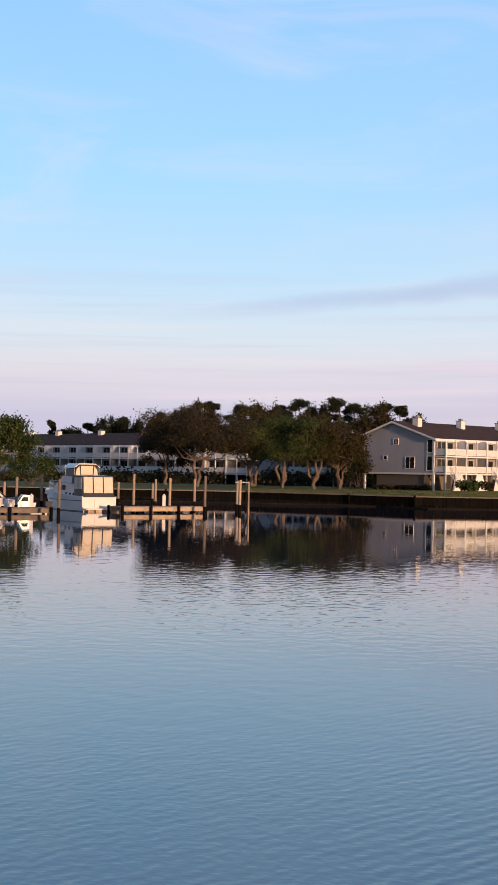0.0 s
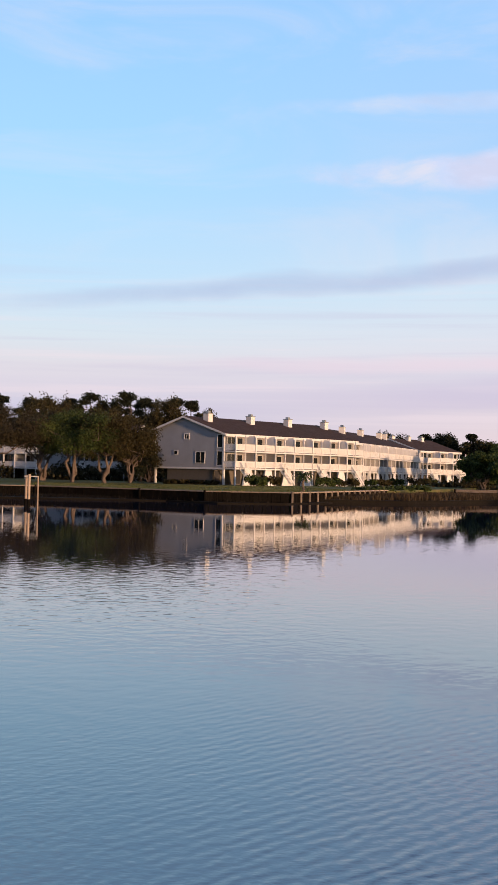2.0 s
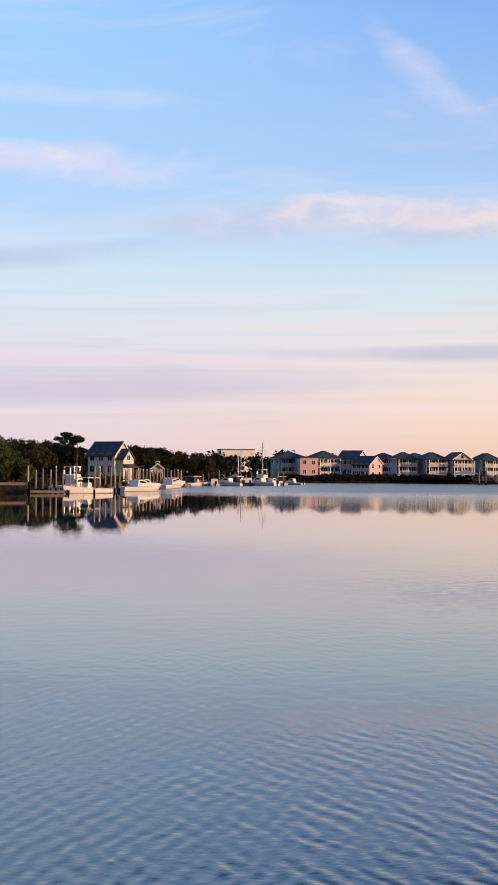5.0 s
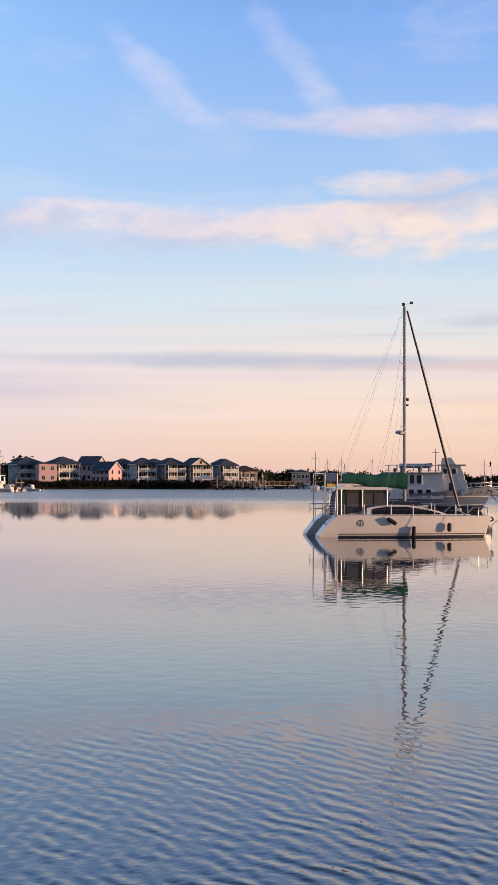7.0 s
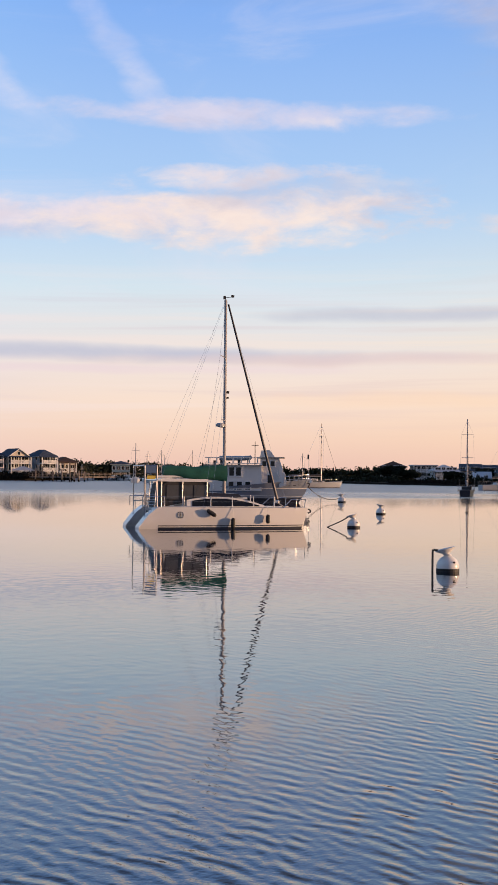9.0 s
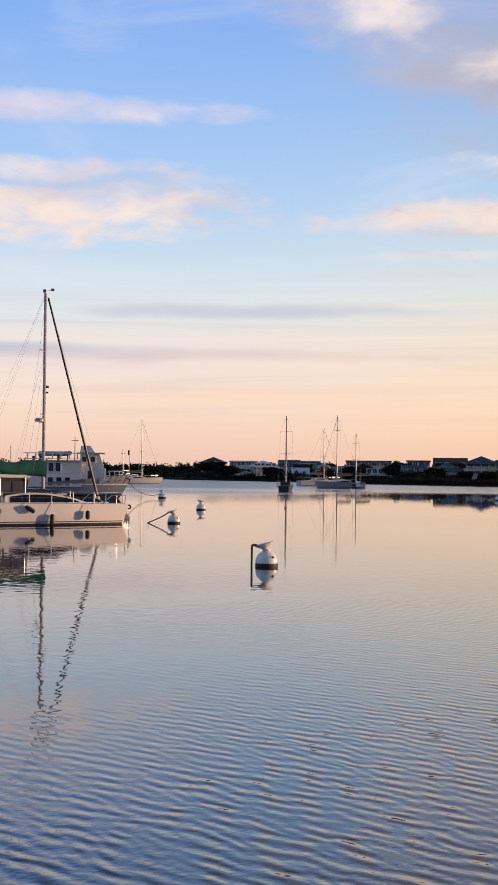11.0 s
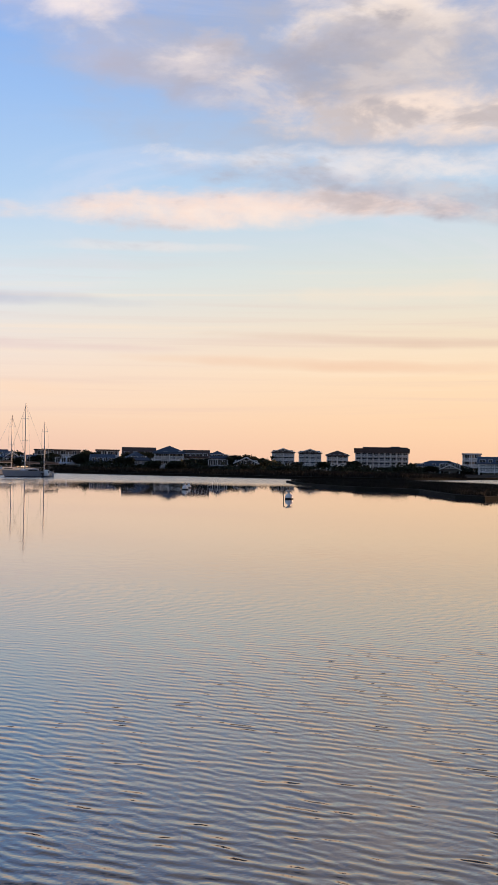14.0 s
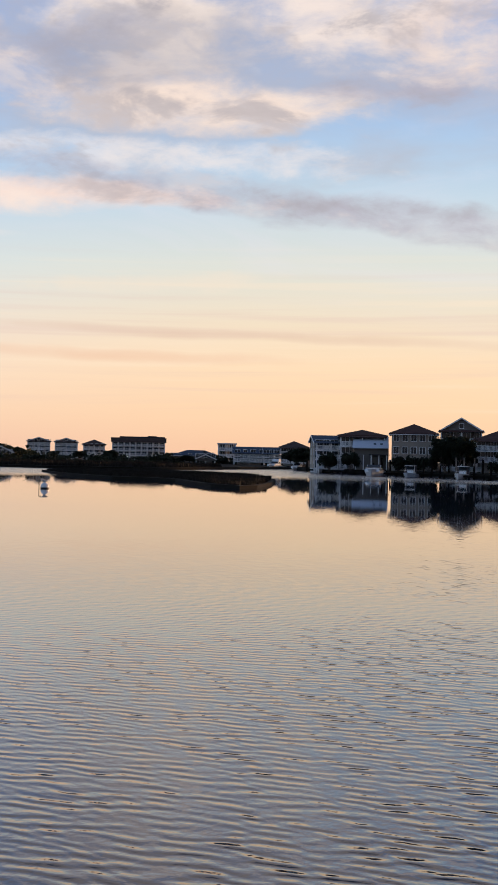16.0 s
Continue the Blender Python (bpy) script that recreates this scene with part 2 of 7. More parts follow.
MAT = {
    "white_paint": material("white_paint", (0.74, 0.73, 0.72), 0.5, var=0.06, scale=0.6),
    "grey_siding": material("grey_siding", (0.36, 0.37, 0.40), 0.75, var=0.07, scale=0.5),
    "shade_siding": material("taupe_shade_siding", (0.42, 0.41, 0.41), 0.75, var=0.08, scale=0.5),
    "brown_shingle": material("brown_shingle", (0.075, 0.052, 0.045), 0.95, var=0.25, scale=1.2, fine=12, bump=0.3, spec=0.05),
    "slate_shingle": material("slate_shingle", (0.06, 0.075, 0.10), 0.95, var=0.22, scale=1.0, fine=12, bump=0.3, spec=0.05),
    "red_roof": material("dark_red_roof", (0.075, 0.042, 0.036), 0.9, var=0.2, scale=1.0, fine=8, spec=0.05),
    # dusk sidings: darkened copies, with the unlit side's shade in the colour
    "dusk_cream": material("shaded_cream_siding", (0.28, 0.235, 0.19), 0.8, var=0.1),
    "dusk_grey": material("shaded_grey_brown_siding", (0.135, 0.118, 0.10), 0.8, var=0.1),
    "dusk_tan": material("shaded_brown_siding", (0.16, 0.135, 0.115), 0.8, var=0.1),
    "pale_metal": material("pale_blue_metal_roof", (0.42, 0.44, 0.48), 0.6, var=0.08),
    # grey siding darkened to stand for shade in the balcony recess
    "balcony_shade": material("shade_grey_siding", (0.27, 0.26, 0.255), 0.85, var=0.15),
    "glass": material("window_glass", (0.015, 0.02, 0.022), 0.06, var=0.1, spec=0.35),
    "dark_void": material("dark_recess", (0.035, 0.035, 0.04), 0.9),
    "timber": material("weathered_timber", (0.20, 0.16, 0.13), 0.85, var=0.3, scale=1.5, fine=20, bump=0.4, each=0.2),
    "pale_timber": material("pale_timber", (0.36, 0.28, 0.21), 0.85, var=0.3, scale=1.5, fine=20, bump=0.4, each=0.2),
    # near black: wet pile feet, and painted shade on bulkhead and canal docks
    "dark_timber": material("dark_wet_shaded_timber", (0.007, 0.006, 0.005), 0.95, var=0.3, scale=2, bump=0.4, each=0.2, spec=0.05),
    "gelcoat": material("white_gelcoat", (0.70, 0.68, 0.66), 0.22, var=0.04, scale=0.5, spec=0.5),
    "grey_gelcoat": material("grey_gelcoat", (0.36, 0.38, 0.41), 0.3, var=0.05, scale=0.5),
    "black_rubber": material("black_rubber", (0.012, 0.012, 0.014), 0.6),
    "steel": material("stainless_steel", (0.55, 0.55, 0.56), 0.25, metal=1.0, var=0.05),
    "alloy": material("grey_alloy_mast", (0.34, 0.33, 0.34), 0.45, metal=0.4, var=0.08),
    "green_canvas": material("green_canvas", (0.006, 0.075, 0.055), 0.85, var=0.2, scale=2, bump=0.3),
    "grey_canvas": material("grey_screen_canvas", (0.030, 0.030, 0.032), 0.7, var=0.15, scale=2),
    "rope": material("rope", (0.10, 0.08, 0.06), 0.9),
    "bark": material("bark", (0.13, 0.10, 0.085), 0.9, var=0.3, scale=3, bump=0.5),
    "navy": material("navy_bottom", (0.012, 0.015, 0.03), 0.35),
    "sage": material("sage_siding", (0.30, 0.34, 0.32), 0.75, var=0.08),
    "blue_siding": material("blue_siding", (0.20, 0.30, 0.37), 0.75, var=0.08),
    "pink_siding": material("pink_siding", (0.62, 0.41, 0.44), 0.75, var=0.08),
    "cream_siding": material("cream_siding", (0.62, 0.55, 0.45), 0.75, var=0.08),
    "tan_siding": material("tan_siding", (0.40, 0.34, 0.29), 0.75, var=0.08),
    "steel_blue": material("steel_blue_paint", (0.16, 0.20, 0.29), 0.4, var=0.06),
    "slate_paint": material("slate_blue_topsides", (0.20, 0.225, 0.275), 0.4, var=0.06),
    "yellow": material("yellow_paint", (0.62, 0.45, 0.08), 0.5),
    "sign_blue": material("blue_cloth", (0.07, 0.12, 0.22), 0.7),
}


def leafy(name, dark, light, scale=0.35):
    m = bpy.data.materials.new(name)
    m.use_nodes = True
    g = Graph(m.node_tree)
    co = g.node("ShaderNodeTexCoord").outputs["Object"]
    isl = g.node("ShaderNodeNewGeometry").outputs["Random Per Island"]
    f = g.math("ADD", g.math("MULTIPLY", g.noise(co, scale, 3.0), 0.7), g.math("MULTIPLY", isl, 0.4))
    col = g.mix(g.step(f, 0.3, 0.85), (*dark, 1), (*light, 1))
    p = g.node("ShaderNodeBsdfPrincipled", {"Base Color": col, "Roughness": 0.7, "Specular IOR Level": 0.2})
    tr = g.node("ShaderNodeBsdfTranslucent", {"Color": col})
    mx = g.node("ShaderNodeMixShader", {0: 0.25, 1: p, 2: tr})
    g.node("ShaderNodeOutputMaterial", {"Surface": mx})
    return m


MAT["oak_leaf"] = leafy("oak_leaves", (0.014, 0.014, 0.006), (0.085, 0.070, 0.026))
MAT["green_leaf"] = leafy("green_leaves", (0.012, 0.026, 0.008), (0.100, 0.130, 0.034))
MAT["rust_leaf"] = leafy("rusty_new_leaves", (0.016, 0.014, 0.008), (0.074, 0.060, 0.030))
MAT["pine_leaf"] = leafy("pine_needles", (0.008, 0.011, 0.006), (0.032, 0.038, 0.018))
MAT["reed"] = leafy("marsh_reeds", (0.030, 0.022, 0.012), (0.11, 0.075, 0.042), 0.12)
# reed colour darkened to stand for shade on the unlit banks
MAT["dark_reed"] = leafy("shaded_marsh_reeds", (0.005, 0.004, 0.003), (0.014, 0.011, 0.007), 0.12)
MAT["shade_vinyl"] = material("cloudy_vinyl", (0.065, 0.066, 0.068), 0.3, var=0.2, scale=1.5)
MAT["tinted"] = material("tinted_acrylic", (0.006, 0.009, 0.018), 0.18, var=0.1, spec=0.25)
MAT["lawn_leaf"] = leafy("lawn_blades", (0.05, 0.06, 0.02), (0.16, 0.17, 0.06), 0.15)


def water_material():
    """Wind ripples in two trains that cross, dying out into mirror-calm water, with roughened streaks far off."""
    m = bpy.data.materials.new("harbour_water")
    m.use_nodes = True
    g = Graph(m.node_tree)
    co = g.node("ShaderNodeTexCoord").outputs["Object"]
    sp = g.node("ShaderNodeSeparateXYZ", {0: co})
    x, y = sp.outputs[0], sp.outputs[1]
    far = g.node("ShaderNodeVectorMath", {0: co}, operation="LENGTH").outputs["Value"]
    side = g.math("DIVIDE", x, far)

    def moved(seed):
        return g.node("ShaderNodeVectorMath", {0: co, 1: (seed * 17.3, seed * -9.1, 0)}, operation="ADD").outputs[0]

    def train(az, length, wander, grain, seed):
        """Short-crested ripples running along a compass turn, one wavelength in metres."""
        k = 2 * math.pi / length
        run = g.math("ADD", g.math("MULTIPLY", x, k * math.sin(radians(az))), g.math("MULTIPLY", y, k * math.cos(radians(az))))
        bend = g.noise(moved(seed), grain, 2.0, 0.5)
        wave = g.math("SINE", g.math("ADD", run, g.math("MULTIPLY", bend, wander)))
        group = g.step(g.noise(moved(seed + 5), grain * 0.75, 1.0, 0.5), 0.30, 0.62, 0.50, 1.05)
        return g.math("MULTIPLY", g.math("MULTIPLY", wave, group), length / (2 * math.pi))

    def total(*terms):
        v = terms[0]
        for t in terms[1:]:
            v = g.math("ADD", v, t)
        return v

    wind = g.noise(g.node("ShaderNodeMapping", {"Vector": co, "Scale": (0.085, 0.11, 1)}).outputs[0], 1.0, 3.0, 0.55, 0.4)
    reach = g.math("MULTIPLY", g.step(side, 0.80, 0.995, 29.0, 50.0), g.step(wind, 0.32, 0.68, 0.72, 1.22))
    near = g.math("MULTIPLY", g.step(far, g.math("MULTIPLY", reach, 0.30), reach, 1.0, 0.0), g.math("MINIMUM", g.math("DIVIDE", 10.5, far), 1.05))
    main = total(g.math("MULTIPLY", train(97, 0.24, 10.0, 1.2, 1), 0.080), g.math("MULTIPLY", train(116, 0.17, 10.0, 1.6, 2), 0.060), g.math("MULTIPLY", train(82, 0.33, 9.0, 1.0, 3), 0.045))
    other = total(g.math("MULTIPLY", train(-37, 0.22, 9.0, 1.2, 4), 0.065), g.math("MULTIPLY", train(-54, 0.16, 9.0, 1.6, 5), 0.045))
    fine = g.math("MULTIPLY", g.noise(co, 9.0, 2.0, 0.5), 0.0050)
    h = total(g.math("MULTIPLY", main, g.step(side, 0.12, 0.80, 0.15, 1.0)), g.math("MULTIPLY", other, g.math("MULTIPLY", g.step(side, 0.02, 0.28, 0.22, 0.9), g.step(side, 0.45, 0.80, 1.0, 0.10))), fine)
    h = g.math("MULTIPLY", h, near)
    # cat's-paws in front of the left shore, and the faint wobble of the calm water
    paws = g.math("MULTIPLY", g.step(far, 16.0, 27.0), g.math("MULTIPLY", g.step(far, 31.0, 46.0, 1.0, 0.0), g.step(side, 0.12, 0.34, 1.0, 0.0)))
    flecks = g.noise(moved(8), 2.6, 2.0, 0.5, 0.3)
    wobble = g.math("MULTIPLY", g.noise(moved(9), 2.2, 1.0, 0.5), g.step(far, 35.0, 85.0, 0.0044, 0.0009))
    h = total(h, g.math("MULTIPLY", g.math("MULTIPLY", flecks, paws), 0.009), wobble)
    n = g.node("ShaderNodeBump", {"Strength": 1.0, "Distance": 1.0, "Height": h})
    streaks = g.noise(g.node("ShaderNodeMapping", {"Vector": co, "Scale": (0.016, 0.016, 1)}).outputs[0], 1.0, 2.0, 0.5)
    ruffled = g.math("MULTIPLY", g.step(g.math("ADD", far, g.math("MULTIPLY", streaks, 110.0)), 215.0, 265.0), g.step(side, 0.36, 0.52))
    breath = g.math("MULTIPLY", g.step(far, 85.0, 175.0), g.math("MULTIPLY", g.step(side, 0.50, 0.62), g.step(side, 0.84, 0.93, 1.0, 0.0)))
    rough = g.math("ADD", g.math("ADD", 0.02, g.math("MULTIPLY", breath, 0.11)), g.math("MULTIPLY", ruffled, 0.20))
    p = g.node("ShaderNodeBsdfPrincipled", {"Base Color": (0.013, 0.020, 0.036, 1), "Roughness": rough, "IOR": 2.1, "Specular IOR Level": 0.5, "Normal": n})
    g.node("ShaderNodeOutputMaterial", {"Surface": p})
    return m


def land_material(name, dry, green, scale=0.25):
    m = bpy.data.materials.new(name)
    m.use_nodes = True
    g = Graph(m.node_tree)
    co = g.node("ShaderNodeTexCoord").outputs["Object"]
    f = g.math("ADD", g.math("MULTIPLY", g.noise(co, scale, 5.0), 0.7), g.math("MULTIPLY", g.noise(co, 4.0, 3.0), 0.3))
    col = g.mix(g.step(f, 0.35, 0.65), (*dry, 1), (*green, 1))
    n = g.node("ShaderNodeBump", {"Strength": 0.6, "Distance": 0.1, "Height": g.noise(co, 6.0, 4.0)})
    p = g.node("ShaderNodeBsdfPrincipled", {"Base Color": col, "Roughness": 0.95, "Specular IOR Level": 0.1, "Normal": n})
    g.node("ShaderNodeOutputMaterial", {"Surface": p})
    return m


MAT["water"] = water_material()
MAT["lawn"] = land_material("lawn", (0.17, 0.14, 0.06), (0.10, 0.13, 0.04))
MAT["mud"] = land_material("mud_and_marsh", (0.010, 0.008, 0.006), (0.014, 0.012, 0.008))
MAT["sea_bed"] = land_material("sea_bed", (0.03, 0.03, 0.025), (0.02, 0.025, 0.02))


# ---------------------------------------------------------------- mesh building
class Shape:
    """Collects boxes, bars, sheets and prisms into one mesh."""

    def __init__(self):
        self.v, self.f, self.smooth = [], [], False

    def add(self, verts, faces):
        k = len(self.v)
        self.v += [tuple(p) for p in verts]
        self.f += [tuple(i + k for i in q) for q in faces]
        return self

    def box(self, x0, y0, z0, x1, y1, z1, m=None):
        p = [Vector((x, y, z)) for z in (z0, z1) for x, y in ((x0, y0), (x1, y0), (x1, y1), (x0, y1))]
        if m is not None:
            p = [m @ q for q in p]
        return self.add(p, [(3, 2, 1, 0), (4, 5, 6, 7), (0, 1, 5, 4), (1, 2, 6, 5), (2, 3, 7, 6), (3, 0, 4, 7)])

    def bar(self, a, b, r0, r1=None, n=8):
        r1 = r0 if r1 is None else r1
        a, b = Vector(a), Vector(b)
        d = (b - a).normalized()
        s = d.orthogonal().normalized()
        t = d.cross(s)
        ring = [(math.cos(2 * math.pi * i / n), math.sin(2 * math.pi * i / n)) for i in range(n)]
        p = [a + (s * c + t * q) * r0 for c, q in ring] + [b + (s * c + t * q) * r1 for c, q in ring]
        return self.add(p, [tuple(range(n - 1, -1, -1)), tuple(range(n, 2 * n))] + [(i, (i + 1) % n, n + (i + 1) % n, n + i) for i in range(n)])

    def path(self, pts, r, n=6):
        for a, b in zip(pts, pts[1:]):
            if (Vector(b) - Vector(a)).length > 1e-5:
                self.bar(a, b, r, r, n)
        return self

    def prism(self, outline, axis, lo, hi):
        """An outline in the plane across an axis, pushed from lo to hi along it."""
        def at(u, w, k):
            return {"x": (k, u, w), "y": (u, k, w), "z": (u, w, k)}[axis]
        n = len(outline)
        p = [at(u, w, lo) for u, w in outline] + [at(u, w, hi) for u, w in outline]
        return self.add(p, [tuple(range(n - 1, -1, -1)), tuple(range(n, 2 * n))] + [(i, (i + 1) % n, n + (i + 1) % n, n + i) for i in range(n)])

    def sheet(self, quad, thick):
        """A slab of a given thickness under four corners."""
        q = [Vector(p) for p in quad]
        nrm = (q[1] - q[0]).cross(q[2] - q[0]).normalized()
        if nrm.z < 0:
            q.reverse()
            nrm = -nrm
        p = [c - nrm * thick for c in q] + q
        n = len(q)
        return self.add(p, [tuple(range(n - 1, -1, -1)), tuple(range(n, 2 * n))] + [(i, (i + 1) % n, n + (i + 1) % n, n + i) for i in range(n)])

    def loft(self, rings, close=True, caps=True):
        n = len(rings[0])
        p = [c for r in rings for c in r]
        faces = []
        for j in range(len(rings) - 1):
            for i in range(n if close else n - 1):
                a, b = j * n + i, j * n + (i + 1) % n
                faces.append((a, b, b + n, a + n))
        if caps:
            faces += [tuple(range(n - 1, -1, -1)), tuple(range((len(rings) - 1) * n, len(rings) * n))]
        return self.add(p, faces)

    def turned(self, profile, centre, n=20):
        cx, cy, cz = centre
        rings = [[(cx + r * math.cos(2 * math.pi * i / n), cy + r * math.sin(2 * math.pi * i / n), cz + z) for i in range(n)] for r, z in profile]
        return self.loft(rings)

    def mesh(self, name, mat):
        me = bpy.data.meshes.new(name)
        me.from_pydata(self.v, [], self.f)
        bm = bmesh.new()
        bm.from_mesh(me)
        bmesh.ops.recalc_face_normals(bm, faces=bm.faces)
        bm.to_mesh(me)
        bm.free()
        me.materials.append(MAT[mat])
        if self.smooth:
            me.shade_smooth()
            me.set_sharp_from_angle(angle=radians(40))
        return me


def part(name, shape, mat, parent, label=""):
    ob = new(name, shape.mesh(name, mat))
    ob.parent = parent
    return tagged(ob, label)


def thing(name, where, turn=0.0, label="", category="", group="", kind=""):
    ob = new(name)
    ob.empty_display_size = 0.5
    ob.matrix_world = pose(*where, 0, 0, turn)
    return tagged(ob, label, category, group, kind)


def solo(name, shape, mat, where=(0, 0, 0), turn=0.0, label="", category="", group="", kind=""):
    ob = new(name, shape.mesh(name, mat))
    ob.matrix_world = pose(*where, 0, 0, turn)
    return tagged(ob, label, category, group, kind)


# ---------------------------------------------------------------- water, sea bed and land
def ground_sheet(name, outline, top, mat, label, category, bottom=-3.0, bump=0.0):
    """Land with sloping foot: an outline of (turn, distance) pairs in clockwise order."""
    pts = [spot(a, d) for a, d in outline]
    s = Shape()
    n = len(pts)
    s.add([(p.x, p.y, bottom) for p in pts] + [(p.x, p.y, top) for p in pts], [tuple(range(n - 1, -1, -1)), tuple(range(n, 2 * n))] + [(i, (i + 1) % n, n + (i + 1) % n, n + i) for i in range(n)])
    return solo(name, s, mat, label=label, category=category, kind="structure")


sea = Shape().add([(-3500, -3500, 0), (3500, -3500, 0), (3500, 3500, 0), (-3500, 3500, 0)], [(0, 1, 2, 3)])
solo("water", sea, "water", label="calm rippled harbour water mirroring the evening sky", category="water", kind="structure")
bed = Shape().box(-3500, -3500, -4.5, 3500, 3500, -4.0)
solo("ground", bed, "sea_bed", label="dark muddy bed under the harbour water", category="ground", kind="structure")


# ---------------------------------------------------------------- buildings
def rail_shape(x0, x1, y, z, h=1.0, step=0.16, axis="x"):
    """A picket railing between x0 and x1 (or along y) standing on height z."""
    s = Shape()

    def put(a, b, w, lo, hi):
        if axis == "x":
            s.box(a, y - w, lo, b, y + w, hi)
        else:
            s.box(y - w, a, lo, y + w, b, hi)
    put(x0, x1, 0.05, z + h - 0.08, z + h)
    put(x0, x1, 0.03, z + 0.10, z + 0.17)
    n = max(2, int((x1 - x0) / step))
    for i in range(n):
        c = x0 + (i + 0.5) * (x1 - x0) / n
        put(c - 0.065, c + 0.065, 0.02, z + 0.17, z + h - 0.08)
    return s


def window_part(parent, x, z, w, h, y, side="front", mullion=1, frame_mat="white_paint"):
    """A window on a wall: a frame standing proud with real bars, and a pane set back in it."""
    f, p = Shape(), Shape()
    t = 0.09

    def put(s, a0, a1, z0, z1, d0, d1):
        if side == "front":
            s.box(a0, y - d1, z0, a1, y - d0, z1)
        elif side == "back":
            s.box(a0, y + d0, z0, a1, y + d1, z1)
        elif side == "left":
            s.box(y - d1, a0, z0, y - d0, a1, z1)
        else:
            s.box(y + d0, a0, z0, y + d1, a1, z1)
    put(f, x - w / 2 - t, x + w / 2 + t, z - t, z, 0, 0.07)
    put(f, x - w / 2 - t, x + w / 2 + t, z + h, z + h + t, 0, 0.07)
    put(f, x - w / 2 - t, x - w / 2, z, z + h, 0, 0.07)
    put(f, x + w / 2, x + w / 2 + t, z, z + h, 0, 0.07)
    for i in range(mullion):
        c = x - w / 2 + w * (i + 1) / (mullion + 1)
        put(f, c - 0.03, c + 0.03, z, z + h, 0, 0.06)
    put(p, x - w / 2, x + w / 2, z, z + h, 0.014, 0.03)
    ob = part("window", f, frame_mat, parent)
    part("pane", p, "glass", ob)
    return ob


def gable_roof(L0, L1, y0, y1, eave, ridge, over=0.6, end=0.5, thick=0.18):
    """Two roof slabs with the ridge along x."""
    mid = (y0 + y1) / 2
    slope = (ridge - eave) / (mid - y0)
    lo = eave - slope * over
    a = Shape().sheet([(L0 - end, y0 - over, lo), (L1 + end, y0 - over, lo), (L1 + end, mid, ridge), (L0 - end, mid, ridge)], thick)
    b = Shape().sheet([(L0 - end, y1 + over, lo), (L0 - end, mid, ridge), (L1 + end, mid, ridge), (L1 + end, y1 + over, lo)], thick)
    a.v, a.f = a.v + b.v, a.f + [tuple(i + len(a.v) for i in q) for q in b.f]
    return a


def rake_boards(x, y0, y1, eave, ridge, over=0.6, out=0.5, wide=0.32):
    mid = (y0 + y1) / 2
    slope = (ridge - eave) / (mid - y0)
    s = Shape()
    for ya in (y0 - over, y1 + over):
        s.prism([(ya, eave - slope * over - wide), (ya, eave - slope * over - 0.02), (mid, ridge - 0.02), (mid, ridge - wide)], "x", x - 0.05, x + 0.05)
    return s


def chimney_part(parent, x, y, z0, z1, w=1.05):
    c = part("chimney", Shape().box(x - w / 2, y - w / 2, z0, x + w / 2, y + w / 2, z1), "white_paint", parent)
    cap = Shape().box(x - w / 2 - 0.08, y - w / 2 - 0.08, z1 + 0.003, x + w / 2 + 0.08, y + w / 2 + 0.08, z1 + 0.1).box(x - 0.28, y - 0.28, z1 + 0.1, x + 0.28, y + 0.28, z1 + 0.42)
    part("cap", cap, "steel", c, "dark metal chimney cap")


def stair_part(parent, x, y, top, run=2.6, side=1, width=1.0):
    s = Shape()
    n = 12
    for i in range(n):
        a, b = x + side * run * i / n, x + side * run * (i + 1) / n
        s.box(min(a, b), y - width, top * (1 - (i + 1) / n) + 0.02, max(a, b), y, top * (1 - (i + 1) / n) + 0.07)
    for yy in (y - width, y - 0.06):
        s.prism([(x, top), (x, top - 0.34), (x + side * run, -0.05), (x + side * run, 0.3)], "y", yy, yy + 0.06)
        s.prism([(x, top + 0.98), (x, top + 0.88), (x + side * run, 0.88), (x + side * run, 0.98)], "y", yy, yy + 0.06)
        for k in range(9):
            u = (k + 0.5) / 9
            s.box(x + side * run * u - 0.03, yy, top * (1 - u) + 0.1, x + side * run * u + 0.03, yy + 0.04, top * (1 - u) + 0.9)
    return part("stair", s, "white_paint", parent, "white timber stair down to the ground")


